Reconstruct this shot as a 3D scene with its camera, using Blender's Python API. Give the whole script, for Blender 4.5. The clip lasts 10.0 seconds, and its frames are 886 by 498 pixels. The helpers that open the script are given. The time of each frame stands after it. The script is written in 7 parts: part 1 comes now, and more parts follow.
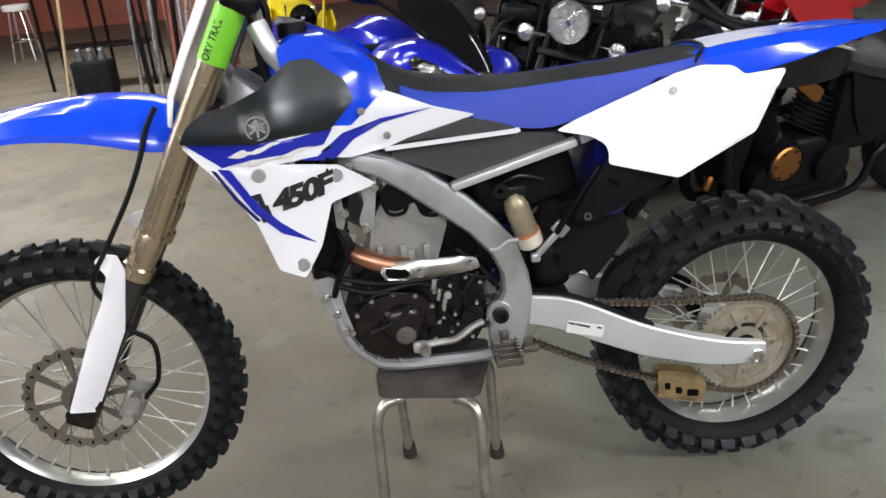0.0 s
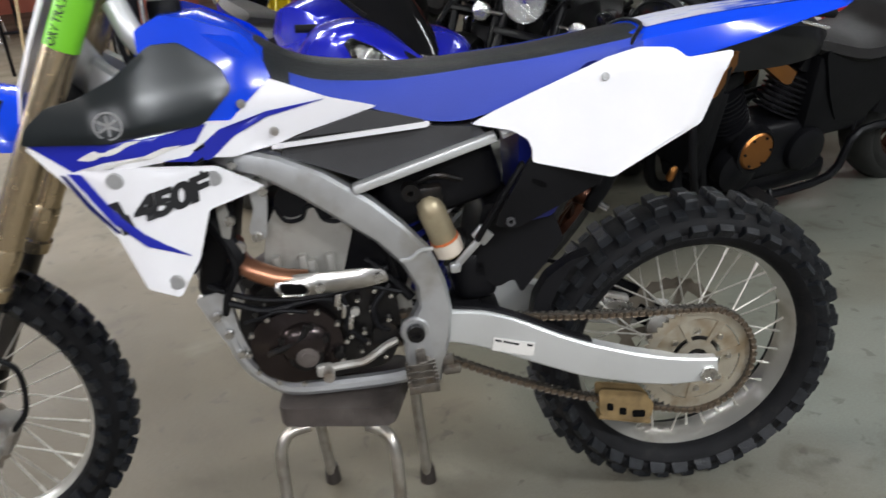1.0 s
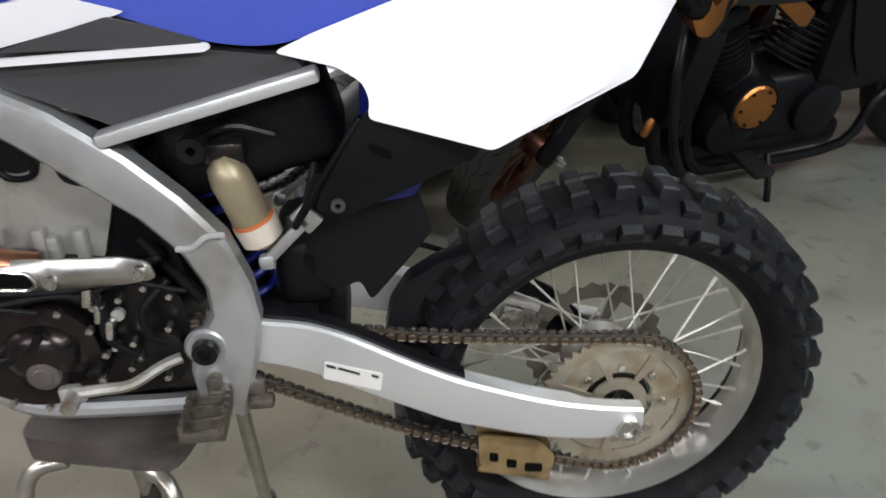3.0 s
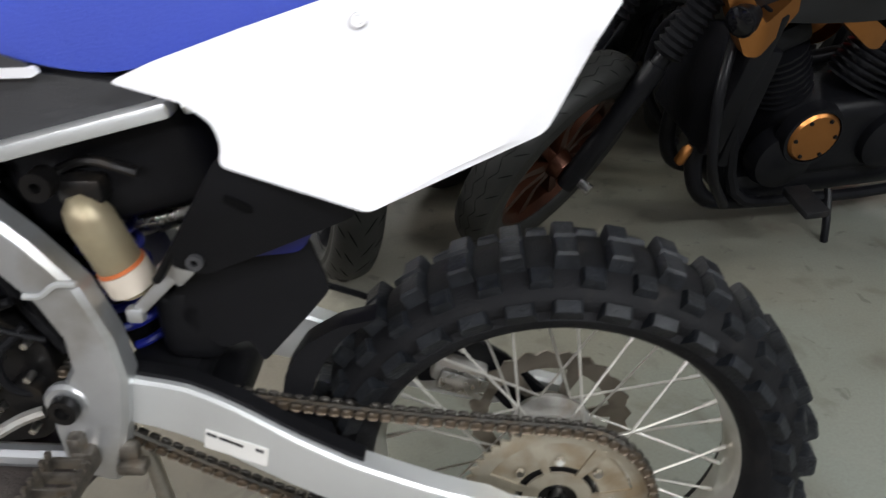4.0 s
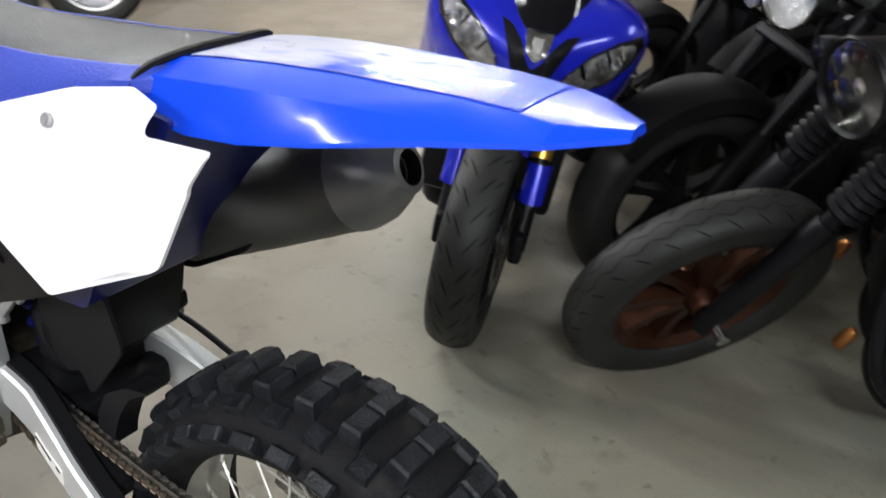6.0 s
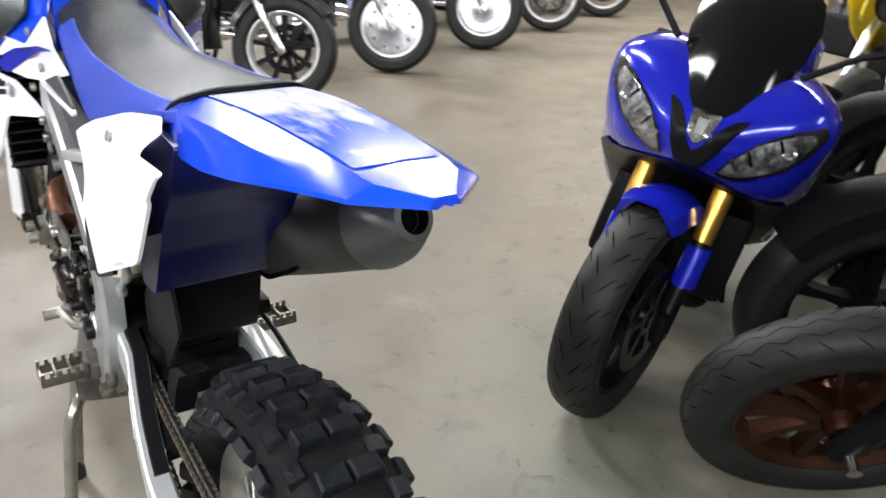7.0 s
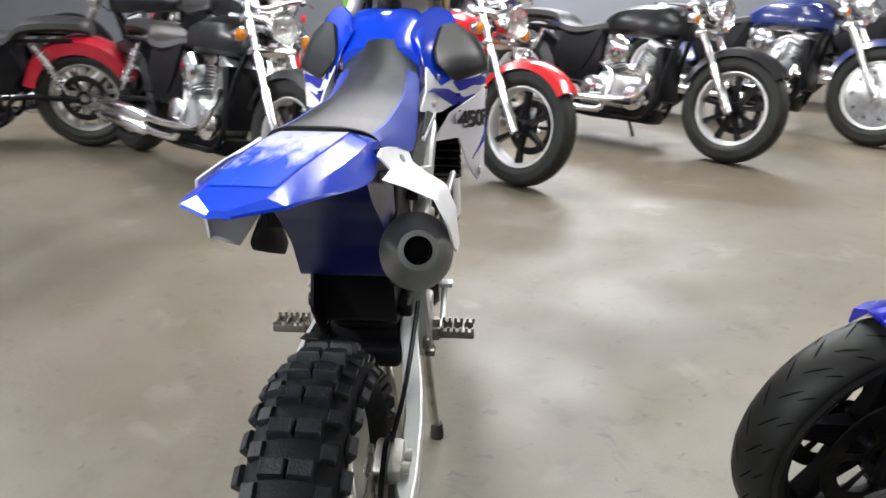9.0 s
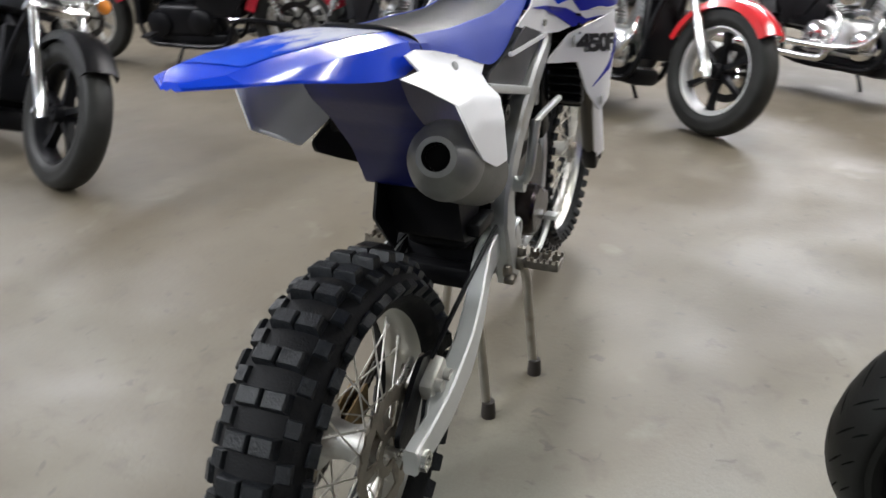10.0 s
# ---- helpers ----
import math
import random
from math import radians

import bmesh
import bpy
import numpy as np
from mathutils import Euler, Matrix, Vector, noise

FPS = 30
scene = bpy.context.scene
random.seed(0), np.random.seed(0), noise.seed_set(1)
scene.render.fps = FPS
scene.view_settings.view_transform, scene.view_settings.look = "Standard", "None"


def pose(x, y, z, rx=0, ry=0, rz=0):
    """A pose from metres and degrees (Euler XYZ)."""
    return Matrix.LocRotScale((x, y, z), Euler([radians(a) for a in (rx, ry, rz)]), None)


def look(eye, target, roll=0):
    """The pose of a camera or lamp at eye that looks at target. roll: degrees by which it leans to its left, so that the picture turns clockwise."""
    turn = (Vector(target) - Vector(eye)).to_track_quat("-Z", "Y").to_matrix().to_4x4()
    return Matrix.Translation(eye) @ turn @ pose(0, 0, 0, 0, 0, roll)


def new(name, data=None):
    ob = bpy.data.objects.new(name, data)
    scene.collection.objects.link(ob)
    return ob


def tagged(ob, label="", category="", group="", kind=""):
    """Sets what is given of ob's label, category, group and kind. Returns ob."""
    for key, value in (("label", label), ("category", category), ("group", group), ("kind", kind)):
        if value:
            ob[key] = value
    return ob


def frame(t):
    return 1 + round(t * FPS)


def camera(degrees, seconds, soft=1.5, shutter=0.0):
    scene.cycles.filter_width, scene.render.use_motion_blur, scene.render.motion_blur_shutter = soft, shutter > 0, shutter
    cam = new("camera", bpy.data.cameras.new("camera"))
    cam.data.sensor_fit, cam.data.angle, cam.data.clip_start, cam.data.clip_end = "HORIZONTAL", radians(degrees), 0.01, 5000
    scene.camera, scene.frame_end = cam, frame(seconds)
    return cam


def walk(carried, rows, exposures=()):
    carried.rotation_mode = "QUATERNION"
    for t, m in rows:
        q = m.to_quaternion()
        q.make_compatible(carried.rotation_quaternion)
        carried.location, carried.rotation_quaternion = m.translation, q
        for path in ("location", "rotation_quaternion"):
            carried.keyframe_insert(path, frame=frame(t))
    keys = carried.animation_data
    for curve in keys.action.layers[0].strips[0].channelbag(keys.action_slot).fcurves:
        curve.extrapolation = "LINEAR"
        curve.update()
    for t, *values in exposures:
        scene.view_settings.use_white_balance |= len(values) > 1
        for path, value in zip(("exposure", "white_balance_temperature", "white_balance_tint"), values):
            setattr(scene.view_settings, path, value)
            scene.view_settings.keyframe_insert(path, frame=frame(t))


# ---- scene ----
cam = camera(56.69, 10.0, soft=1.5, shutter=0.5)
PATH = [
    (0, (-0.729, -1.728, 1.341), (-0.658, 0.124, 0.590), -5.5),
    (0.5, (-0.624, -1.616, 1.319), (-0.629, 0.223, 0.532), -6.1),
    (1, (-0.553, -1.521, 1.295), (-0.467, 0.313, 0.500), -5.8),
    (1.5, (-0.497, -1.369, 1.252), (-0.368, 0.463, 0.459), -5.4),
    (2, (-0.438, -1.263, 1.216), (-0.364, 0.527, 0.328), -4.3),
    (2.5, (-0.346, -1.174, 1.183), (-0.270, 0.590, 0.242), -3.3),
    (2.7, (-0.304, -1.122, 1.176), (-0.223, 0.628, 0.211), -2.8),
    (3.8, (-0.109, -0.863, 1.138), (-0.231, 0.884, 0.172), -0.7),
    (4, (-0.034, -0.838, 1.154), (-0.203, 0.895, 0.170), -1.5),
    (4.5, (0.103, -0.745, 1.173), (-0.256, 0.944, 0.163), -1.3),
    (5, (0.301, -0.676, 1.188), (-0.338, 0.939, 0.197), -0.9),
    (5.2, (0.362, -0.654, 1.200), (-0.322, 0.949, 0.218), 0.5),
    (6.3, (0.632, -0.421, 1.239), (-0.596, 0.897, 0.369), 0.6),
    (6.5, (0.684, -0.383, 1.249), (-0.658, 0.827, 0.391), -0.3),
    (7, (0.839, -0.272, 1.259), (-0.713, 0.696, 0.450), 2.0),
    (7.5, (0.925, -0.157, 1.252), (-0.731, 0.656, 0.479), 2.8),
    (8, (0.963, -0.014, 1.271), (-0.778, 0.588, 0.492), 3.9),
    (8.5, (1.055, 0.139, 1.306), (-0.788, 0.264, 0.538), 0.3),
    (9, (1.149, 0.376, 1.327), (-0.703, 0.158, 0.604), 0.1),
    (9.5, (1.128, 0.520, 1.284), (-0.647, 0.046, 0.494), -2.0),
    (10, (1.046, 0.669, 1.253), (-0.619, -0.060, 0.418), -0.5),
]
walk(cam, [(t, look(eye, target, roll)) for t, eye, target, roll in PATH],
     [(0.0, 0.40), (1.0, 0.30), (2.5, 0.38), (4.0, 0.42), (5.0, 0.17), (6.5, 0.84), (7.5, 0.87), (8.5, 0.88), (9.2, 0.80), (10.0, 0.55)])

# ---- world, lights, exposure ----
from mathutils import bvhtree, geometry

wd = bpy.data.worlds.new("room_air")
scene.world = wd
wd.use_nodes = True
wd.node_tree.nodes["Background"].inputs[0].default_value = (0.75, 0.85, 1.0, 1)
wd.node_tree.nodes["Background"].inputs[1].default_value = 0.008

CEIL = 3.6
LAMPS = [  # x, y, yaw, watts, colour
    (-3.6, -5.0, 0, 145, (0.96, 0.98, 1.05)),
    (-0.4, -5.4, 0, 200, (0.97, 0.98, 1.03)),
    (2.7, -2.6, 0, 190, (0.94, 0.98, 1.03)),
    (-4.6, -0.6, 0, 125, (1.0, 0.97, 0.97)),
    (-4.4, 2.8, 0, 60, (1.0, 0.98, 1.0)),
    (-2.2, 0.8, 0, 38, (0.94, 1.0, 0.96)),
    (-1.6, 5.4, 0, 40, (0.96, 1.0, 1.0)),
    (-5.0, 6.9, 0, 130, (1.0, 0.97, 0.98)),
    (4.3, 0.0, 90, 48, (0.95, 0.99, 1.02)),
    (-7.6, 1.0, 90, 260, (0.96, 0.98, 1.05)),
    (3.6, 4.4, 0, 26, (0.94, 0.99, 1.06)),
]
for lx, ly, yaw, watts, tint in LAMPS:
    ld = bpy.data.lights.new("tube_light", "AREA")
    ld.shape, ld.size, ld.size_y = "RECTANGLE", 2.3, 0.30
    ld.energy, ld.color = watts, tint
    lo = new("tube_light", ld)
    lo.matrix_world = pose(lx, ly, CEIL - 0.19, 0, 0, yaw)


# ---- mesh helpers ----
def part(name, bm, material, parent=None, label="", sharp=38, m=None):
    me = bpy.data.meshes.new(name)
    if m is not None:
        bmesh.ops.transform(bm, matrix=m, verts=bm.verts[:])
    bmesh.ops.recalc_face_normals(bm, faces=bm.faces[:])
    bm.to_mesh(me)
    bm.free()
    me.shade_smooth()
    me.set_sharp_from_angle(angle=radians(sharp))
    me.materials.append(material)
    ob = new(name, me)
    if parent is not None:
        ob.parent = parent
    if label:
        ob["label"] = label
    return ob


def share(name, ob, m, parent=None):
    """Another object on ob's mesh at the pose m."""
    o = new(name, ob.data)
    o.parent = parent if parent is not None else ob.parent
    o.matrix_basis = m
    return o


def root(name, m, label, category, group="", kind=""):
    e = new(name)
    e.empty_display_size = 0.1
    e.matrix_basis = m
    return tagged(e, label, category, group, kind)


def B():
    return bmesh.new()


def spline(pts, k=6):
    p = [Vector(q) for q in pts]
    p = [2 * p[0] - p[1]] + p + [2 * p[-1] - p[-2]]
    out = []
    for i in range(1, len(p) - 2):
        for j in range(k):
            s = j / k
            a, b, c, d = p[i - 1], p[i], p[i + 1], p[i + 2]
            out.append(0.5 * (2 * b + (c - a) * s + (2 * a - 5 * b + 4 * c - d) * s * s + (3 * b - a - 3 * c + d) * s ** 3))
    out.append(p[-2])
    return out


def tube(bm, pts, r, n=8, closed=False):
    pts = [Vector(q) for q in pts]
    m = len(pts)
    rs = [r] * m if isinstance(r, (int, float)) else list(r)
    up, rings = None, []
    for i, p in enumerate(pts):
        a = pts[(i - 1) % m] if closed or i else p
        b = pts[(i + 1) % m] if closed or i < m - 1 else p
        d = (b - a).normalized()
        if up is None:
            up = d.orthogonal().normalized()
        up = (up - d * up.dot(d)).normalized()
        side = d.cross(up)
        rings.append([bm.verts.new(p + rs[i] * (math.cos(2 * math.pi * j / n) * up + math.sin(2 * math.pi * j / n) * side)) for j in range(n)])
    for i in range(m if closed else m - 1):
        A, C = rings[i], rings[(i + 1) % m]
        for j in range(n):
            bm.faces.new((A[j], A[(j + 1) % n], C[(j + 1) % n], C[j]))
    if not closed:
        bm.faces.new(rings[0][::-1])
        bm.faces.new(rings[-1])
    return bm


def lathe(bm, prof, n=32, m=None, closed=False):
    """Turns (radius, height) pairs about the local z axis."""
    m = m or Matrix()
    rings = []
    for r, h in prof:
        if r < 1e-5:
            rings.append([bm.verts.new(m @ Vector((0, 0, h)))])
        else:
            rings.append([bm.verts.new(m @ Vector((r * math.cos(2 * math.pi * j / n), r * math.sin(2 * math.pi * j / n), h))) for j in range(n)])
    k = len(rings)
    for i in range(k if closed else k - 1):
        A, C = rings[i], rings[(i + 1) % k]
        for j in range(n):
            a, b = A[j % len(A)], A[(j + 1) % len(A)]
            c, d = C[(j + 1) % len(C)], C[j % len(C)]
            vs = [v for q, v in enumerate((a, b, c, d)) if v not in (a, b, c, d)[:q]]
            if len(vs) > 2:
                bm.faces.new(vs)
    return bm


def box(bm, sx, sy, sz, m=None, bev=0.0, seg=2):
    r = bmesh.ops.create_cube(bm, size=1, matrix=(m or Matrix()) @ Matrix.Diagonal((sx, sy, sz, 1)))
    if bev:
        es = list({e for v in r["verts"] for e in v.link_edges})
        bmesh.ops.bevel(bm, geom=es, offset=bev, segments=seg, affect="EDGES", profile=0.5)
    return bm


def loft(bm, rings, caps=True, closed=True):
    vr = [[bm.verts.new(p) for p in ring] for ring in rings]
    n = len(vr[0])
    for A, C in zip(vr, vr[1:]):
        for j in range(n if closed else n - 1):
            bm.faces.new((A[j], A[(j + 1) % n], C[(j + 1) % n], C[j]))
    if caps and closed:
        bm.faces.new(vr[0][::-1])
        bm.faces.new(vr[-1])
    return bm


def rounded(outline, r=0.01, k=3):
    """Rounds the corners of a closed outline."""
    out, n = [], len(outline)
    for i in range(n):
        a, b, c = Vector(outline[i - 1]), Vector(outline[i]), Vector(outline[(i + 1) % n])
        u, v = a - b, c - b
        d = min(r, 0.4 * u.length, 0.4 * v.length)
        p, q = b + u.normalized() * d, b + v.normalized() * d
        for j in range(k + 1):
            s = j / k
            out.append(((1 - s) ** 2 * p + 2 * s * (1 - s) * b + s * s * q)[:])
    return out


def plate(bm, outline, yf, thick=0.003, grid=0.03, r=0.008, sign=1):
    """A sheet with that outline in x and z, whose outer face lies at y = yf(x, z). sign=-1 mirrors it to the other side."""
    o = rounded(outline, r) if r else list(outline)
    xs, zs = [p[0] for p in o], [p[1] for p in o]
    pts = [Vector(p) for p in o]
    n = len(pts)
    gx = np.arange(min(xs) + grid / 2, max(xs), grid)
    gz = np.arange(min(zs) + grid / 2, max(zs), grid)
    for i, x in enumerate(gx):
        for z in gz:
            inside, near = False, False
            zz = z + (i % 2) * grid * 0.3
            for k in range(n):
                (x1, z1), (x2, z2) = o[k], o[(k + 1) % n]
                if (z1 > zz) != (z2 > zz) and x < (x2 - x1) * (zz - z1) / (z2 - z1) + x1:
                    inside = not inside
                ex, ez = x2 - x1, z2 - z1
                s = max(0, min(1, ((x - x1) * ex + (zz - z1) * ez) / (ex * ex + ez * ez + 1e-12)))
                if math.hypot(x - x1 - s * ex, zz - z1 - s * ez) < grid * 0.35:
                    near = True
            if inside and not near:
                pts.append(Vector((x, zz)))
    v, e, f = geometry.delaunay_2d_cdt(pts, [(i, (i + 1) % n) for i in range(n)], [], 1, 1e-6)[:3]
    outer = [bm.verts.new((p[0], sign * yf(p[0], p[1]), p[1])) for p in v]
    inner = [bm.verts.new((p[0], sign * (yf(p[0], p[1]) + thick), p[1])) for p in v]
    count = {}
    for t in f:
        bm.faces.new([outer[i] for i in t])
        bm.faces.new([inner[i] for i in reversed(t)])
        for i in range(len(t)):
            k = (t[i], t[(i + 1) % len(t)])
            count[tuple(sorted(k))] = count.get(tuple(sorted(k)), []) + [k]
    for ks in count.values():
        if len(ks) == 1:
            i, j = ks[0]
            bm.faces.new((outer[j], outer[i], inner[i], inner[j]))
    return bm


def bolt(bm, p, axis, r=0.008, h=0.006):
    m = Matrix.Translation(p) @ Vector(axis).to_track_quat("Z", "Y").to_matrix().to_4x4()
    lathe(bm, [(0, h), (r * 0.5, h), (r * 0.55, h * 0.5), (r * 0.6, h), (r * 0.9, h), (r, h * 0.6), (r, 0)], 10, m)
    return bm


def bolts(name, places, axis, r, h, material, parent, label=""):
    """Bolt heads, each an object on one shared mesh."""
    first = None
    for q in places:
        if first is None:
            first = part(name, bolt(B(), (0, 0, 0), axis, r, h), material, parent, label)
            first.matrix_basis = Matrix.Translation(q)
        else:
            share(name, first, Matrix.Translation(q), parent)
    return first


def along(a, b):
    """The pose of a rod that stands on a and points to b, and its length."""
    a, b = Vector(a), Vector(b)
    return Matrix.Translation(a) @ (b - a).to_track_quat("Z", "Y").to_matrix().to_4x4(), (b - a).length


def dense(rows, k):
    return [tuple(v) for v in spline_rows(rows, k)]


def spline_rows(rows, k):
    r = [np.array(q, float) for q in rows]
    r = [2 * r[0] - r[1]] + r + [2 * r[-1] - r[-2]]
    out = []
    for i in range(1, len(r) - 2):
        for j in range(k):
            s = j / k
            a, b, c, d = r[i - 1], r[i], r[i + 1], r[i + 2]
            out.append(0.5 * (2 * b + (c - a) * s + (2 * a - 5 * b + 4 * c - d) * s * s + (3 * b - a - 3 * c + d) * s ** 3))
    out.append(r[-2])
    return out


# ---- materials ----
def mat(name, col, rough=0.5, metal=0.0, var=0.12, scale=6.0, fine=90.0, bump=0.02, rvar=0.05, coat=0.0, dirt=None, amount=0.5, dscale=5.0, spec=0.5):
    mt = bpy.data.materials.new(name)
    mt.use_nodes = True
    nt = mt.node_tree
    bs = nt.nodes["Principled BSDF"]
    tc = nt.nodes.new("ShaderNodeTexCoord")

    def noise_tex(sc, detail=4):
        t = nt.nodes.new("ShaderNodeTexNoise")
        t.inputs["Scale"].default_value, t.inputs["Detail"].default_value = sc, detail
        nt.links.new(tc.outputs["Object"], t.inputs["Vector"])
        return t

    def ramp(fac, a, b, ca, cb):
        r = nt.nodes.new("ShaderNodeMapRange")
        r.inputs[1].default_value, r.inputs[2].default_value, r.inputs[3].default_value, r.inputs[4].default_value = a, b, ca, cb
        nt.links.new(fac, r.inputs[0])
        return r.outputs[0]

    def mix(fac, a, b):
        x = nt.nodes.new("ShaderNodeMix")
        x.data_type = "RGBA"
        nt.links.new(fac, x.inputs[0])
        for s, val in ((6, a), (7, b)):
            if isinstance(val, tuple):
                x.inputs[s].default_value = (*val, 1)
            else:
                nt.links.new(val, x.inputs[s])
        return x.outputs[2]

    big, small = noise_tex(scale), noise_tex(fine, 3)
    lo = tuple(c * (1 - var) for c in col)
    hi = tuple(min(1, c * (1 + var)) for c in col)
    c = mix(ramp(big.outputs[0], 0.3, 0.7, 0, 1), lo, hi)
    if dirt:
        dn = noise_tex(dscale, 6)
        c = mix(ramp(dn.outputs[0], 0.62 - 0.25 * amount, 0.80 - 0.2 * amount, 0, min(1, 0.5 + amount * 0.5)), c, dirt)
    nt.links.new(c, bs.inputs["Base Color"])
    nt.links.new(ramp(small.outputs[0], 0.3, 0.7, max(0.02, rough - rvar * 0.5), min(1, rough + rvar * 0.5)), bs.inputs["Roughness"])
    bs.inputs["Metallic"].default_value = metal
    bs.inputs["Specular IOR Level"].default_value = spec
    bs.inputs["Coat Weight"].default_value = coat
    bs.inputs["Coat Roughness"].default_value = 0.06
    if bump:
        bp = nt.nodes.new("ShaderNodeBump")
        bp.inputs["Strength"].default_value, bp.inputs["Distance"].default_value = min(1, bump * 10), 0.002 if bump < 0.3 else 0.02
        nt.links.new(small.outputs[0], bp.inputs["Height"])
        nt.links.new(bp.outputs[0], bs.inputs["Normal"])
    return mt


def glow(name, col, strength):
    mt = bpy.data.materials.new(name)
    mt.use_nodes = True
    bs = mt.node_tree.nodes["Principled BSDF"]
    bs.inputs["Base Color"].default_value = (*col, 1)
    bs.inputs["Emission Color"].default_value = (*col, 1)
    bs.inputs["Emission Strength"].default_value = strength
    return mt


def glass(name, col, rough=0.05):
    mt = bpy.data.materials.new(name)
    mt.use_nodes = True
    bs = mt.node_tree.nodes["Principled BSDF"]
    bs.inputs["Base Color"].default_value = (*col, 1)
    bs.inputs["Roughness"].default_value = rough
    bs.inputs["Transmission Weight"].default_value = 1.0
    bs.inputs["IOR"].default_value = 1.45
    return mt


DIRT = (0.16, 0.11, 0.07)
M_BLUE = mat("blue_plastic", (0.004, 0.060, 0.74), 0.20, var=0.05, bump=0, coat=0.4, rvar=0.03)
M_VINYLBLUE = mat("dark_blue_vinyl", (0.012, 0.020, 0.36), 0.30, var=0.06, bump=0, rvar=0.02)
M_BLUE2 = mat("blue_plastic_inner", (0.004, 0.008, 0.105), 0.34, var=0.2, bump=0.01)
M_WHITE = mat("white_plastic", (0.86, 0.85, 0.87), 0.34, var=0.03, bump=0.006, fine=260)
M_BLACKP = mat("black_plastic", (0.007, 0.007, 0.008), 0.42, var=0.25, bump=0.03, fine=400, spec=0.13)
M_GREYP = mat("grey_plastic", (0.052, 0.052, 0.055), 0.48, var=0.2, bump=0.03, fine=420)
M_TANKCOVER = mat("satin_black_cover", (0.008, 0.011, 0.012), 0.30, var=0.2, bump=0.003, fine=400, rvar=0.03)
M_SEATBLUE = mat("blue_seat_vinyl", (0.022, 0.052, 0.40), 0.55, var=0.08, bump=0.05, fine=350)
M_SEATTOP = mat("black_gripper_vinyl", (0.020, 0.022, 0.024), 0.34, var=0.15, bump=0.09, fine=320)
M_ALU = mat("cast_aluminium", (0.54, 0.55, 0.555), 0.40, 0.8, var=0.12, scale=11, bump=0.008, fine=220, dirt=(0.30, 0.27, 0.22), amount=0.34, dscale=10)
M_ALUSATIN = mat("satin_aluminium", (0.62, 0.63, 0.62), 0.38, 0.5, var=0.06, bump=0.01, fine=200)
M_ALUDIRTY = mat("dirty_aluminium", (0.46, 0.45, 0.42), 0.5, 0.7, var=0.2, bump=0.06, dirt=DIRT, amount=0.55, dscale=14)
M_RIM = mat("rim_aluminium", (0.62, 0.61, 0.57), 0.33, 0.85, var=0.1, bump=0.02, dirt=(0.28, 0.24, 0.17), amount=0.3, dscale=7)
M_STEEL = mat("bright_steel", (0.62, 0.61, 0.58), 0.28, 1.0, var=0.12, bump=0.01)
M_RUSTY = mat("dirty_chain_steel", (0.10, 0.092, 0.080), 0.5, 0.7, var=0.35, scale=60, bump=0.06, dirt=(0.12, 0.08, 0.045), amount=0.6, dscale=30)
M_SPROCKET = mat("muddy_sprocket", (0.42, 0.38, 0.30), 0.5, 0.6, var=0.2, bump=0.05, dirt=(0.25, 0.18, 0.10), amount=0.6, dscale=16)
M_GUIDE = mat("dusty_brass_guide", (0.30, 0.21, 0.10), 0.5, 0.5, var=0.25, scale=30, bump=0.06, dirt=DIRT, amount=0.4, dscale=25)
M_FORKGOLD = mat("champagne_fork_tube", (0.58, 0.47, 0.31), 0.26, 0.9, var=0.05, bump=0.0, rvar=0.03)
M_DARKMETAL = mat("dark_engine_casting", (0.020, 0.019, 0.019), 0.32, 0.7, var=0.3, scale=18, bump=0.04, dirt=(0.07, 0.055, 0.04), amount=0.3, dscale=20, spec=0.4)
M_COVER = mat("brown_black_cover", (0.030, 0.023, 0.022), 0.24, 0.75, var=0.2, bump=0.015, dirt=(0.07, 0.055, 0.04), amount=0.2, dscale=20)
M_CYL = mat("grey_cylinder_head", (0.34, 0.33, 0.30), 0.52, 0.45, var=0.15, bump=0.05, dirt=(0.14, 0.12, 0.09), amount=0.35, dscale=16)
M_COPPER = mat("heated_header_pipe", (0.42, 0.20, 0.12), 0.33, 0.9, var=0.3, scale=10, bump=0.02)
M_RUBBER = mat("tyre_rubber", (0.0090, 0.0090, 0.0098), 0.60, var=0.3, scale=12, bump=0.06, fine=300, dirt=(0.035, 0.031, 0.028), amount=0.12, dscale=26, spec=0.12)
M_KNOBWEAR = mat("worn_tyre_knobs", (0.0100, 0.0112, 0.0132), 0.40, var=0.45, scale=45, bump=0.08, fine=260, dirt=(0.026, 0.028, 0.031), amount=0.22, dscale=60, spec=0.25)
M_TYRE = mat("road_tyre_rubber", (0.016, 0.016, 0.015), 0.50, var=0.25, scale=10, bump=0.03, fine=300, spec=0.25)
M_GROOVE = mat("tyre_groove", (0.006, 0.006, 0.006), 0.9, var=0.2, spec=0.05)
M_MUFFLER = mat("matte_titanium_can", (0.095, 0.094, 0.088), 0.50, 0.55, var=0.1, bump=0.012, fine=180)
M_ENDCAP = mat("grey_end_cap", (0.20, 0.20, 0.196), 0.46, 0.55, var=0.1, bump=0.02)
M_DISC = mat("rusty_brown_disc", (0.20, 0.175, 0.14), 0.45, 0.6, var=0.25, bump=0.03, dirt=(0.07, 0.055, 0.04), amount=0.4, dscale=25)
# near-black: soot in the outlet, and the dark painted in for holes and slots
M_HOLE = mat("soot_and_hole_shade", (0.004, 0.004, 0.004), 0.9, var=0.2, spec=0.05)
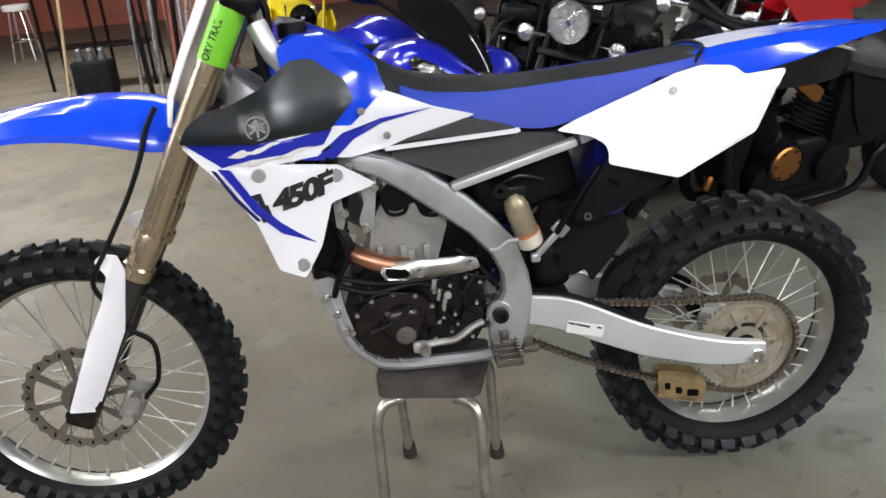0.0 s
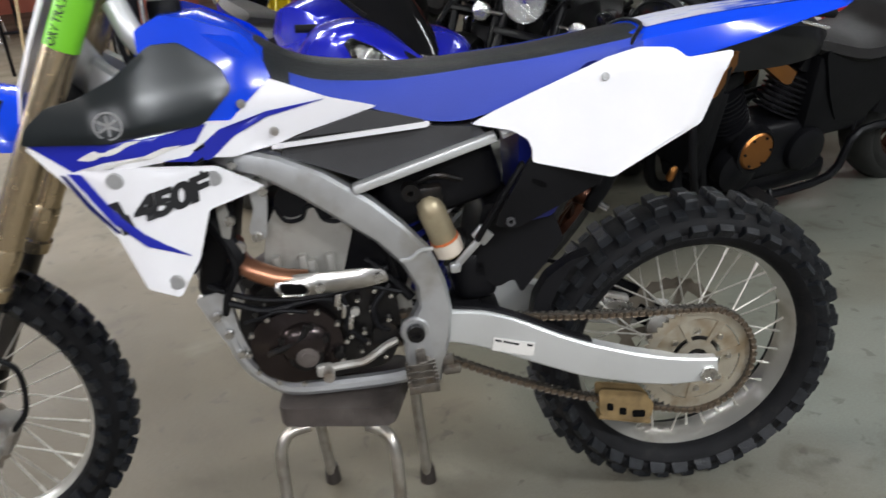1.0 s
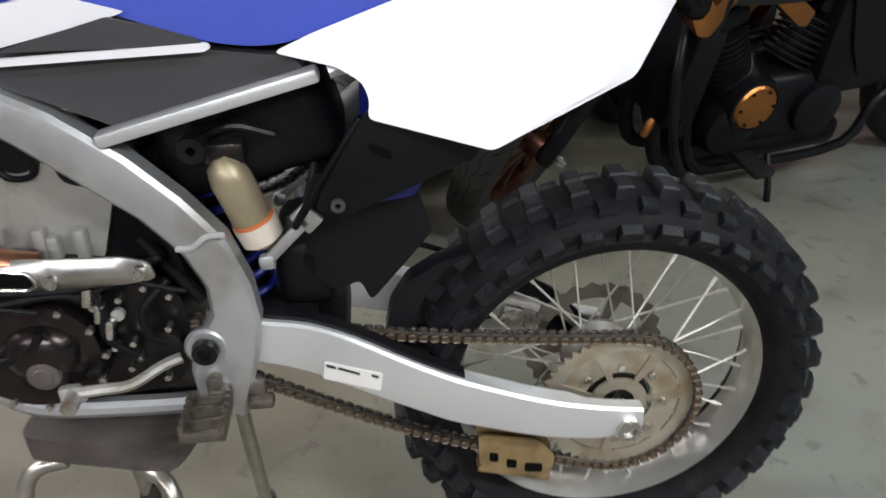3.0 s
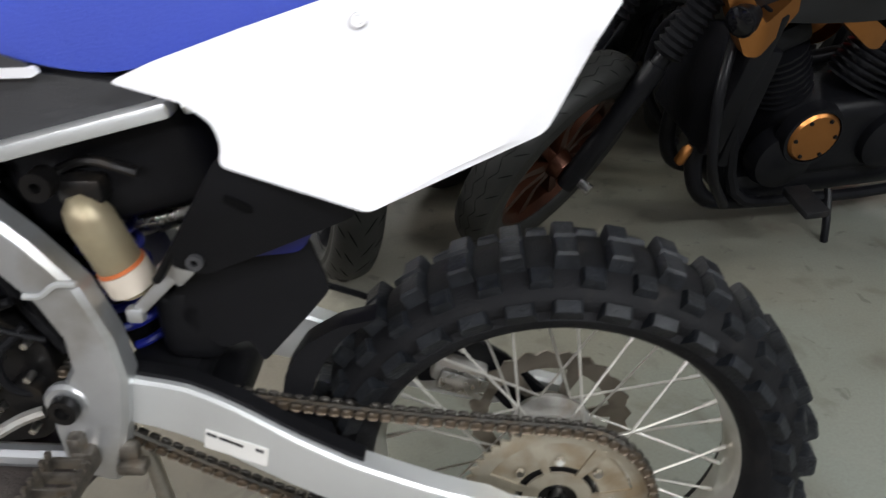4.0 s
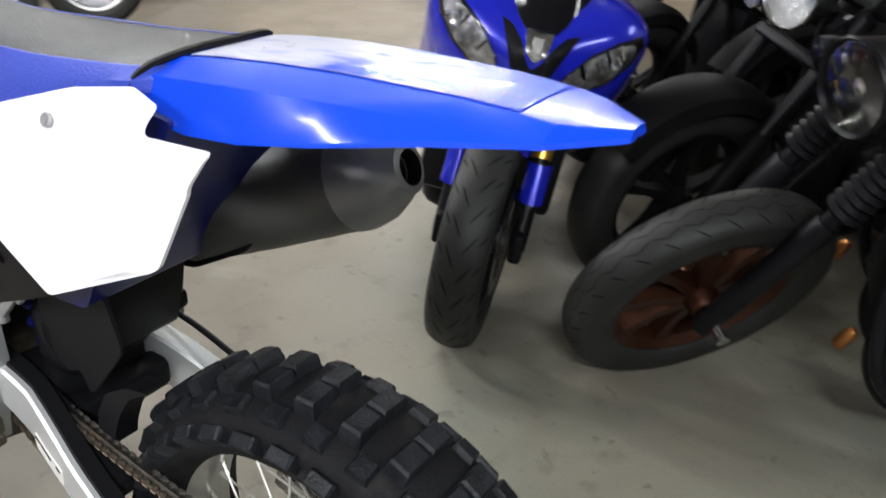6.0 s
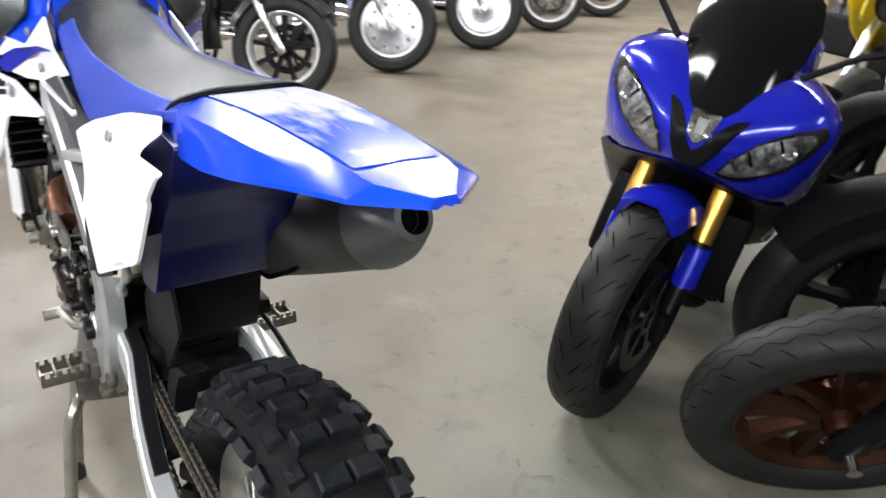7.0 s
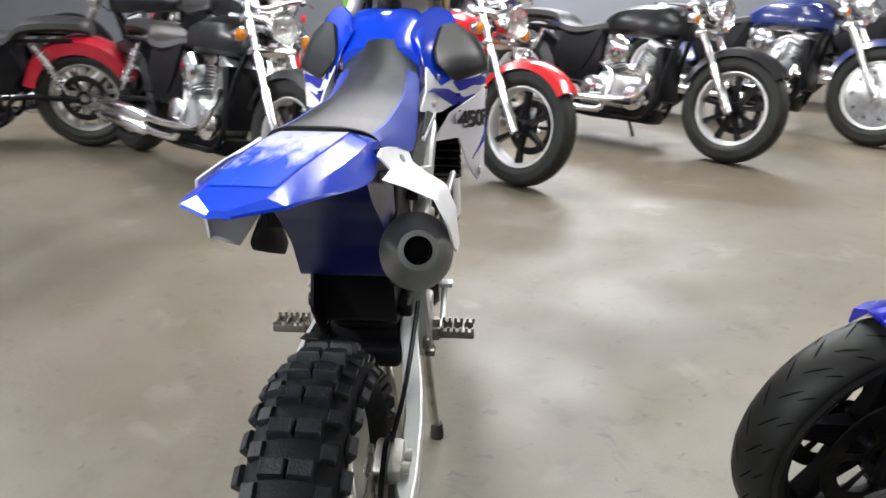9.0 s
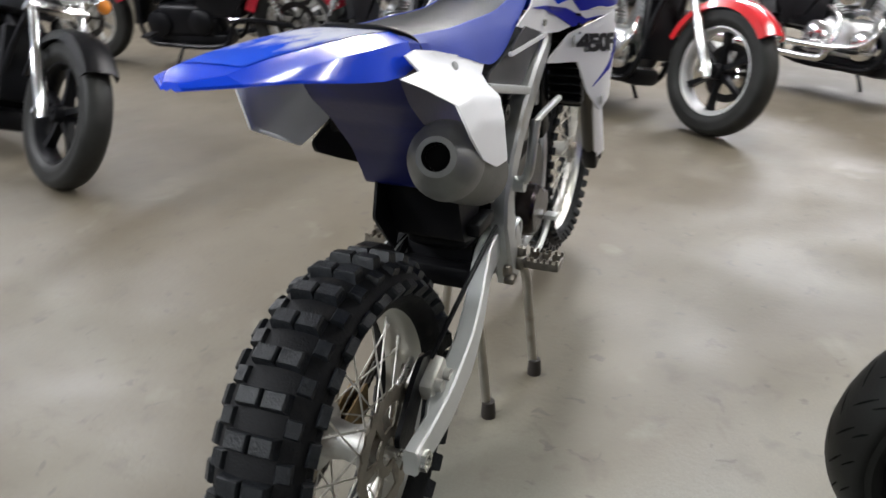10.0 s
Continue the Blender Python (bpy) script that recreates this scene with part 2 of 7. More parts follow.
M_RES = mat("worn_reservoir", (0.40, 0.34, 0.22), 0.42, 0.5, var=0.2, scale=14, bump=0.03, dirt=(0.30, 0.24, 0.15), amount=0.5, dscale=18)
M_CREAM = mat("cream_plastic", (0.66, 0.58, 0.48), 0.5, var=0.08)
M_ORANGE = mat("orange_band", (0.60, 0.16, 0.05), 0.5, var=0.1)
M_GREEN = mat("lime_sticker", (0.20, 0.62, 0.03), 0.45, var=0.08)
M_INK = mat("black_ink", (0.012, 0.012, 0.014), 0.5, var=0.1)
M_SILVERINK = mat("silver_emblem", (0.45, 0.45, 0.45), 0.35, 0.5, var=0.15)
M_CHROME = mat("chrome", (0.85, 0.85, 0.86), 0.16, 1.0, var=0.04, bump=0.0, rvar=0.06)
M_BRIGHTRIM = mat("polished_cast_rim", (0.80, 0.80, 0.80), 0.34, 0.6, var=0.06, bump=0.01)
M_BLACKPAINT = mat("gloss_black_paint", (0.006, 0.006, 0.007), 0.30, var=0.2, bump=0.0, coat=0.1, rvar=0.0, spec=0.3)
M_BLACKSATIN = mat("satin_black_metal", (0.005, 0.005, 0.006), 0.36, 0.0, var=0.3, bump=0.03, spec=0.14)
# low-sheen black that carries the shade between the closely packed cruisers
M_MATTE = mat("shaded_matte_black", (0.005, 0.005, 0.005), 0.50, var=0.3, bump=0.03, spec=0.06)
M_GOLDCAP = mat("bronze_cover", (0.34, 0.140, 0.040), 0.30, 0.9, var=0.15, bump=0.02)
M_BRONZE = mat("bronze_wheel_paint", (0.060, 0.022, 0.012), 0.30, 0.75, var=0.15, bump=0.02)
M_SBBLUE = mat("metallic_blue_paint", (0.010, 0.016, 0.46), 0.20, 0.25, var=0.06, bump=0.0, coat=0.8)
M_SBGOLD = mat("gold_fork_tube", (0.72, 0.40, 0.07), 0.28, 0.9, var=0.04, bump=0.0, rvar=0.0)
M_RED = mat("red_paint", (0.50, 0.012, 0.016), 0.22, var=0.08, bump=0.0, coat=0.7)
M_DARKRED = mat("dark_red_paint", (0.28, 0.012, 0.022), 0.22, var=0.1, bump=0.0, coat=0.7)
M_DARKBLUE = mat("dark_blue_paint", (0.012, 0.025, 0.13), 0.2, var=0.1, bump=0.0, coat=0.7)
M_YELLOW = mat("yellow_plastic", (0.75, 0.58, 0.02), 0.3, var=0.06, bump=0.0)
M_LEATHER = mat("black_leather", (0.014, 0.013, 0.013), 0.45, var=0.2, bump=0.06, fine=200, spec=0.3)
M_SMOKE = mat("dark_smoked_screen", (0.005, 0.005, 0.006), 0.08, var=0.1, bump=0.0, spec=0.35)
M_REFLECT = mat("lamp_reflector", (0.90, 0.90, 0.90), 0.22, 0.8, var=0.2, scale=40, bump=0.35, fine=30)
M_DISH = mat("wavy_chrome_dish", (0.80, 0.80, 0.81), 0.24, 0.9, var=0.15, scale=14, bump=0.10, fine=16)
M_SPOKE = mat("dull_spoke_steel", (0.55, 0.53, 0.48), 0.5, 0.7, var=0.2, scale=40, bump=0.02)
M_EYE = mat("lamp_bowl", (0.50, 0.51, 0.52), 0.20, 0.8, var=0.6, scale=30, bump=0.30, fine=26)
M_LENS = glass("clear_lens", (1, 1, 1), 0.02)
M_AMBER = mat("amber_lens", (0.60, 0.20, 0.02), 0.2, var=0.1, bump=0.0, coat=0.5)
M_STOOLTOP = mat("worn_brown_tread", (0.055, 0.045, 0.040), 0.6, var=0.25, scale=20, bump=0.08, fine=260, dirt=(0.09, 0.08, 0.07), amount=0.3, dscale=18)
M_STOOLLEG = mat("tarnished_steel_tube", (0.42, 0.40, 0.36), 0.32, 0.9, var=0.2, scale=18, bump=0.02, dirt=(0.20, 0.16, 0.11), amount=0.35, dscale=20)
M_RUBFOOT = mat("brown_rubber_foot", (0.020, 0.015, 0.012), 0.65, var=0.2)
M_REDWALL = mat("red_brown_wall", (0.40, 0.11, 0.068), 0.6, var=0.15, scale=2, bump=0.04, fine=60)
M_WALL = mat("grey_painted_wall", (0.13, 0.135, 0.15), 0.7, var=0.1, scale=1.2, bump=0.05, fine=50)
M_CEIL = mat("pale_ceiling", (0.36, 0.36, 0.35), 0.8, var=0.08, scale=1.0, bump=0.05, fine=40)
M_WOOD = mat("pale_wood_pole", (0.55, 0.42, 0.24), 0.5, var=0.15, scale=30, bump=0.03)
M_BAG = mat("black_fabric", (0.012, 0.012, 0.013), 0.85, var=0.3, scale=20, bump=0.12, fine=160, spec=0.15)
M_WHITEVINYL = mat("white_vinyl", (0.74, 0.72, 0.68), 0.45, var=0.05)
M_TUBEGLOW = glow("tube_diffuser", (1.0, 0.98, 0.93), 9.0)
M_FIXTURE = mat("white_enamel", (0.7, 0.7, 0.68), 0.4, var=0.05)


def concrete():
    mt = bpy.data.materials.new("worn_concrete")
    mt.use_nodes = True
    nt = mt.node_tree
    bs = nt.nodes["Principled BSDF"]
    tc = nt.nodes.new("ShaderNodeTexCoord")

    def tex(sc, detail=5, dist=0.0):
        t = nt.nodes.new("ShaderNodeTexNoise")
        t.inputs["Scale"].default_value, t.inputs["Detail"].default_value, t.inputs["Distortion"].default_value = sc, detail, dist
        nt.links.new(tc.outputs["Object"], t.inputs["Vector"])
        return t.outputs[0]

    def rng(f, a, b, c, d):
        r = nt.nodes.new("ShaderNodeMapRange")
        for i, v in enumerate((a, b, c, d)):
            r.inputs[i + 1].default_value = v
        nt.links.new(f, r.inputs[0])
        return r.outputs[0]

    def mix(f, a, b):
        x = nt.nodes.new("ShaderNodeMix")
        x.data_type = "RGBA"
        nt.links.new(f, x.inputs[0])
        for s, val in ((6, a), (7, b)):
            if isinstance(val, tuple):
                x.inputs[s].default_value = (*val, 1)
            else:
                nt.links.new(val, x.inputs[s])
        return x.outputs[2]

    # tan and grey-green patches; southward, brown stains plus weaker light painted in as darkening; scuffs, fine grain
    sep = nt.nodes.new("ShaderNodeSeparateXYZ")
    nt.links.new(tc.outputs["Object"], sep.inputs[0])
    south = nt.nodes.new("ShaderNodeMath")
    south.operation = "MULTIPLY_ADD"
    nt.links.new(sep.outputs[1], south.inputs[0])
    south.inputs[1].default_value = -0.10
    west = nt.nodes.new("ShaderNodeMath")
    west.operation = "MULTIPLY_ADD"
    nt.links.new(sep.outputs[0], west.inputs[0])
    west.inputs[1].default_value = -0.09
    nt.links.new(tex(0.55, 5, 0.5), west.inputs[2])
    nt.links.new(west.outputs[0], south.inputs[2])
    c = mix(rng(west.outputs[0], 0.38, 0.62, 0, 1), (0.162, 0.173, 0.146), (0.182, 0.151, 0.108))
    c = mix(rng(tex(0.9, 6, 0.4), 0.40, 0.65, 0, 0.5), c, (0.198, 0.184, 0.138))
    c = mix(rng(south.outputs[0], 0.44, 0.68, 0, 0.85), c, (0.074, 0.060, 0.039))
    c = mix(rng(tex(2.2, 7, 0.3), 0.50, 0.70, 0, 0.55), c, (0.098, 0.084, 0.060))
    c = mix(rng(tex(9.0, 8, 0.2), 0.58, 0.72, 0, 0.5), c, (0.066, 0.055, 0.040))
    c = mix(rng(tex(150, 4), 0.35, 0.75, 0, 0.35), c, (0.105, 0.096, 0.074))
    c = mix(rng(tex(3.6, 8, 0.4), 0.62, 0.80, 0, 0.42), c, (0.245, 0.238, 0.20))
    c = mix(rng(tex(17.0, 3, 0.6), 0.64, 0.71, 0, 0.50), c, (0.050, 0.043, 0.034))
    c = mix(rng(tex(5.5, 4, 1.2), 0.61, 0.71, 0, 0.42), c, (0.082, 0.068, 0.047))
    nt.links.new(c, bs.inputs["Base Color"])
    nt.links.new(rng(tex(2.2, 6), 0.3, 0.7, 0.42, 0.66), bs.inputs["Roughness"])
    bp = nt.nodes.new("ShaderNodeBump")
    bp.inputs["Strength"].default_value, bp.inputs["Distance"].default_value = 0.25, 0.003
    nt.links.new(tex(60, 5), bp.inputs["Height"])
    nt.links.new(bp.outputs[0], bs.inputs["Normal"])
    return mt


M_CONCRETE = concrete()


def streaked_decal():
    """Pale vinyl, scuffed lengthwise, with some lamp reflection painted into its white; it gives way to the blue
    plastic towards the tail's end.
    """
    mt = bpy.data.materials.new("streaked_tail_decal")
    mt.use_nodes = True
    nt = mt.node_tree
    bs = nt.nodes["Principled BSDF"]
    tc = nt.nodes.new("ShaderNodeTexCoord")

    def node(kind, *links, **vals):
        n = nt.nodes.new(kind)
        for k, v in vals.items():
            n.inputs[k.replace("_", " ")].default_value = v
        for o, i in links:
            nt.links.new(o, n.inputs[i])
        return n

    sep = node("ShaderNodeSeparateXYZ", (tc.outputs["Object"], 0))
    fade = node("ShaderNodeMapRange", (sep.outputs[0], 0))
    for i, v in enumerate((0.02, 0.24, 0.34, -0.20)):
        fade.inputs[i + 1].default_value = v
    mp = node("ShaderNodeMapping", (tc.outputs["Object"], 0))
    mp.inputs["Scale"].default_value = (6, 22, 6)
    streak = node("ShaderNodeTexNoise", (mp.outputs[0], 0), Scale=2.2, Detail=6.0, Distortion=0.7)
    total = nt.nodes.new("ShaderNodeMath")
    total.operation = "ADD"
    nt.links.new(fade.outputs[0], total.inputs[0])
    nt.links.new(streak.outputs[0], total.inputs[1])
    pick = node("ShaderNodeMapRange", (total.outputs[0], 0))
    for i, v in enumerate((0.45, 0.80, 0, 1)):
        pick.inputs[i + 1].default_value = v
    scuff = node("ShaderNodeTexNoise", (tc.outputs["Object"], 0), Scale=34.0, Detail=5.0, Distortion=2.0)
    mark = node("ShaderNodeMapRange", (scuff.outputs[0], 0))
    for i, v in enumerate((0.66, 0.72, 0, 0.55)):
        mark.inputs[i + 1].default_value = v
    a = nt.nodes.new("ShaderNodeMix")
    a.data_type = "RGBA"
    nt.links.new(pick.outputs[0], a.inputs[0])
    a.inputs[6].default_value, a.inputs[7].default_value = (0.006, 0.085, 0.78, 1), (0.74, 0.75, 0.88, 1)
    b = nt.nodes.new("ShaderNodeMix")
    b.data_type = "RGBA"
    nt.links.new(mark.outputs[0], b.inputs[0])
    nt.links.new(a.outputs[2], b.inputs[6])
    b.inputs[7].default_value = (0.12, 0.12, 0.20, 1)
    nt.links.new(b.outputs[2], bs.inputs["Base Color"])
    bs.inputs["Roughness"].default_value = 0.25
    bs.inputs["Coat Weight"].default_value = 0.3
    return mt


M_DECAL = streaked_decal()

# ---- the room ----
X0, X1, Y0, Y1 = -9.0, 6.0, -7.0, 14.4
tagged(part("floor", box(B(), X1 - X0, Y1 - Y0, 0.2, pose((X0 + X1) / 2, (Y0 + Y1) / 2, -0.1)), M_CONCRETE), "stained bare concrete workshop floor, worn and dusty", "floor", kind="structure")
tagged(part("ceiling", box(B(), X1 - X0, Y1 - Y0, 0.2, pose((X0 + X1) / 2, (Y0 + Y1) / 2, CEIL + 0.1)), M_CEIL), "pale painted workshop ceiling", "ceiling", kind="structure")
for nm, sx, sy, cx, cy, mt in (
    ("wall_north", X1 - X0 + 0.4, 0.2, (X0 + X1) / 2, Y1 + 0.1, M_REDWALL),
    ("wall_south", X1 - X0 + 0.4, 0.2, (X0 + X1) / 2, Y0 - 0.1, M_WALL),
    ("wall_west", 0.2, Y1 - Y0, X0 - 0.1, (Y0 + Y1) / 2, M_WALL),
    ("wall_east", 0.2, Y1 - Y0, X1 + 0.1, (Y0 + Y1) / 2, M_WALL),
):
    tagged(part(nm, box(B(), sx, sy, CEIL, pose(cx, cy, CEIL / 2)), mt), "red-brown painted workshop wall" if mt is M_REDWALL else "plain grey painted workshop wall", "wall", kind="structure")


def ceiling_light(m):
    r = root("ceiling_light", m, "white enamel twin-tube fluorescent ceiling light, lit", "ceiling light", "fluorescent ceiling lights")
    part("housing", box(B(), 2.5, 0.34, 0.10, pose(0, 0, -0.05), 0.01), M_FIXTURE, r)
    for y in (-0.09, 0.09):
        part("tube", tube(B(), [(-1.2, y, -0.125), (1.2, y, -0.125)], 0.019, 10), M_TUBEGLOW, r, "glowing fluorescent tube")
    return r


for lx, ly, yaw, watts, tint in LAMPS:
    ceiling_light(pose(lx, ly, CEIL, 0, 0, yaw))

AXLE = Matrix.Rotation(radians(-90), 4, "X")  # turns a lathe's axis to y


def T(x, y, z):
    return Matrix.Translation((x, y, z))


# ---- wheels shared by all the motorcycles ----
def knobby_tread(R, half, pitches, height, rows, seed):
    rnd = random.Random(seed)
    bm = B()
    for k in range(pitches):
        for row, (y, ly, lx, shift) in enumerate(rows):
            a = 2 * math.pi * (k + shift) / pitches
            u = y / half
            drop = 0.055 * u * u * (R / 0.34)
            tilt = -0.9 * u * abs(u) * (1 if abs(u) > 0.5 else 0.6)
            h = height * rnd.uniform(0.92, 1.05)
            m = Matrix.Rotation(a, 4, "Y") @ T(0, y, R - drop - h) @ Matrix.Rotation(tilt, 4, "X") @ Matrix.Rotation(rnd.uniform(-0.03, 0.03), 4, "Z")
            vs = []
            for zz, s in ((-0.006, 1.12), (h * 0.82, 1.0), (h, 0.86)):
                vs.append([bm.verts.new(m @ Vector((sx * lx * s / 2, sy * ly * s / 2, zz))) for sx, sy in ((-1, -1), (1, -1), (1, 1), (-1, 1))])
            for A, C in zip(vs, vs[1:]):
                for j in range(4):
                    bm.faces.new((A[j], A[(j + 1) % 4], C[(j + 1) % 4], C[j]))
            bm.faces.new(vs[-1])
    return bm


def tyre_profile(R, half, rim, crown=0.05, n=12):
    """The closed half-round section of a tyre as (radius, y) pairs."""
    prof = []
    for i in range(n + 1):
        a = -math.pi / 2 * 1.02 + math.pi * 1.02 * i / n
        y = half * math.sin(a)
        r = R - crown * (1 - math.cos(a)) * 0.9
        prof.append((r, y))
    side = prof[0][0]
    left = [(rim + (side - rim) * s, -half * (0.80 + 0.24 * math.sin(math.pi * min(1, s * 0.9)))) for s in (0, 0.3, 0.6, 0.85)]
    right = [(r, -y) for r, y in reversed(left)]
    return left + prof + right + [(rim - 0.006, half * 0.6), (rim - 0.006, -half * 0.6)]


def spoked_wheel(name, parent, center, R, half, rim, pitches, rows, hub_r, hub_half, seed, label):
    bm = B()
    w = half * 0.62
    lathe(bm, [(rim + 0.010, -w), (rim + 0.012, -w + 0.004), (rim + 0.004, -w + 0.008), (rim - 0.004, -w * 0.55), (rim - 0.009, -w * 0.2), (rim - 0.009, w * 0.2), (rim - 0.004, w * 0.55),
               (rim + 0.004, w - 0.008), (rim + 0.012, w - 0.004), (rim + 0.010, w), (rim - 0.001, w), (rim - 0.009, w * 0.62), (rim - 0.016, w * 0.25), (rim - 0.016, -w * 0.25), (rim - 0.009, -w * 0.62), (rim - 0.001, -w)], 72, AXLE, closed=True)
    wheel = part(name, bm, M_RIM, parent, label)
    wheel.matrix_basis = T(*center)
    part("tyre", lathe(B(), tyre_profile(R - 0.018, half * 0.93, rim + 0.002, R * 0.13), 72, AXLE, closed=True), M_RUBBER, wheel, "black rubber off-road tyre")
    part("tread", knobby_tread(R, half, pitches, 0.021, rows, seed), M_KNOBWEAR, wheel, "worn black square tread knobs", sharp=25)
    hub = B()
    lathe(hub, [(0.012, -hub_half - 0.012), (0.026, -hub_half - 0.012), (0.028, -hub_half), (hub_r, -hub_half), (hub_r, -hub_half + 0.008), (hub_r * 0.62, -hub_half + 0.02), (hub_r * 0.52, 0), (hub_r * 0.62, hub_half - 0.02), (hub_r, hub_half - 0.008), (hub_r, hub_half), (0.028, hub_half), (0.026, hub_half + 0.012), (0.012, hub_half + 0.012)], 28, AXLE, closed=True)
    part("hub", hub, M_ALUDIRTY, wheel, "dirty aluminium hub")
    # spokes: two crossings, alternating sides
    length = None
    first = None
    for k in range(36):
        side = 1 if k % 2 else -1
        cross = 1 if (k // 2) % 2 else -1
        a = 2 * math.pi * (k + 0.5) / 36
        b = a + cross * 0.62
        p = Vector((hub_r * 0.92 * math.cos(b), side * (hub_half - 0.004), hub_r * 0.92 * math.sin(b)))
        q = Vector(((rim - 0.013) * math.cos(a), side * 0.004, (rim - 0.013) * math.sin(a)))
        m, ln = along(p, q)
        if first is None:
            bm = B()
            tube(bm, [(0, 0, 0), (0, 0, ln)], 0.0019, 6)
            tube(bm, [(0, 0, ln - 0.022), (0, 0, ln)], 0.0034, 6)
            first, length = part("spoke", bm, M_SPOKE, wheel, "thin steel spoke"), ln
            first.matrix_basis = m
        else:
            share("spoke", first, m @ Matrix.Diagonal((1, 1, ln / length, 1)), wheel)
    return wheel


def wavy_disc(r0, r1, waves, teeth=0.006, holes=0, n=None):
    """A flat ring about y with a wavy outer edge, 4 mm thick, on a spider of arms and a hub ring, in one piece."""
    bm = B()
    n = n or waves * 4
    arms = holes or n
    radii = ((0.026, 0), (0.046, 0), (r0, 0), (r1, teeth))
    top, low = ([[bm.verts.new(((r + w * math.sin(waves * 2 * math.pi * j / n)) * math.cos(2 * math.pi * j / n), y, (r + w * math.sin(waves * 2 * math.pi * j / n)) * math.sin(2 * math.pi * j / n))) for j in range(n)] for r, w in radii] for y in (-0.002, 0.002))
    solid = [[k != 1 or ((j * arms / n) % 1) < 0.20 for j in range(n)] for k in range(3)]
    for k in range(3):
        for j in range(n):
            j2 = (j + 1) % n
            if not solid[k][j]:
                continue
            bm.faces.new((top[k][j], top[k][j2], top[k + 1][j2], top[k + 1][j]))
            bm.faces.new((low[k][j], low[k + 1][j], low[k + 1][j2], low[k][j2]))
            if k == 1 and not solid[1][j - 1]:
                bm.faces.new((top[1][j], top[2][j], low[2][j], low[1][j]))
            if k == 1 and not solid[1][j2]:
                bm.faces.new((top[1][j2], low[1][j2], low[2][j2], top[2][j2]))
    for k, when in ((0, None), (1, True), (2, True), (3, None)):
        for j in range(n):
            j2 = (j + 1) % n
            if when is None or not solid[1][j]:
                bm.faces.new((top[k][j], low[k][j], low[k][j2], top[k][j2]))
    return bm


# ---- the dirt bike: it points to -x, its root stands on the floor under the rear axle ----
bike = root("dirt_bike", pose(0, 0.035, 0, 0, 0, 2.3), "blue and white motocross bike propped on a low step stool", "dirt bike")
RA, FA = (0.028, 0, 0.332), (-1.503, 0, 0.416)
ROWS_R = [(-0.0205, 0.038, 0.027, 0.0), (0.0205, 0.038, 0.027, 0.0), (-0.048, 0.024, 0.027, 0.5), (0.048, 0.024, 0.027, 0.5), (-0.070, 0.017, 0.034, 0.0), (0.070, 0.017, 0.034, 0.0)]
ROWS_F = [(0.0, 0.026, 0.024, 0.0), (-0.022, 0.020, 0.024, 0.5), (0.022, 0.020, 0.024, 0.5), (-0.041, 0.015, 0.022, 0.0), (0.041, 0.015, 0.022, 0.0)]
rw = spoked_wheel("rear_wheel", bike, RA, 0.352, 0.078, 0.252, 33, ROWS_R, 0.062, 0.055, 3, "spoked rear wheel with dusty aluminium rim")
fw = spoked_wheel("front_wheel", bike, FA, 0.353, 0.047, 0.273, 44, ROWS_F, 0.045, 0.045, 5, "spoked front wheel with dusty aluminium rim")

# front brake disc, rear sprocket, rear brake disc
d = part("brake_disc", wavy_disc(0.104, 0.127, 26, 0.0035, 8), M_DISC, fw, "dusty wave-cut front brake disc")
d.matrix_basis = T(0, -0.068, 0)
first = None
for k in range(26):
    a = 2 * math.pi * (k + 0.3) / 26
    m = T(0.1155 * math.cos(a), -0.0703, 0.1155 * math.sin(a)) @ Matrix.Rotation(-a + (0.5 if k % 2 else -0.5), 4, "Y")
    if first is None:
        first = part("disc_hole", box(B(), 0.010, 0.001, 0.0045), M_HOLE, fw, "dark slotted hole")
        first.matrix_basis = m
    else:
        share("disc_hole", first, m, fw)
d = part("brake_disc", wavy_disc(0.090, 0.117, 24, 0.004, 6), M_DISC, rw, "wave-cut rear brake disc")
d.matrix_basis = T(0, 0.078, 0)
sp = wavy_disc(0.098, 0.121, 49, 0.0045, 7)
s = part("sprocket", sp, M_SPROCKET, rw, "muddy rear chain sprocket")
s.matrix_basis = T(0, -0.085, 0)
carrier = part("sprocket_carrier", lathe(B(), [(0.056, -0.084), (0.096, -0.084), (0.096, -0.081), (0.056, -0.081)], 40, AXLE, closed=True), M_SPROCKET, rw, "dusty sprocket carrier plate")
part("hub_cover", lathe(B(), [(0.012, -0.080), (0.050, -0.080), (0.052, -0.070), (0.052, -0.050), (0.012, -0.050)], 28, AXLE, closed=True), M_DARKMETAL, rw, "dark grimy hub")
bolts("sprocket_bolt", [(0.070 * math.cos(2 * math.pi * k / 8), -0.088, 0.070 * math.sin(2 * math.pi * k / 8)) for k in range(8)], (0, -1, 0), 0.006, 0.006, M_STEEL, rw)
# rear axle with its nut and adjuster blocks
bm = B()
tube(bm, [(RA[0], -0.150, RA[2]), (RA[0], 0.150, RA[2])], 0.011, 12)
for sgn in (-1, 1):
    lathe(bm, [(0.012, -0.008), (0.020, -0.008), (0.020, 0.008), (0.012, 0.008)], 6, T(RA[0], sgn * 0.146, RA[2]) @ AXLE, closed=True)
    box(bm, 0.050, 0.012, 0.046, T(RA[0] - 0.004, sgn * 0.132, RA[2]), 0.005)
part("axle", bm, M_STEEL, bike, "steel rear axle and nut")

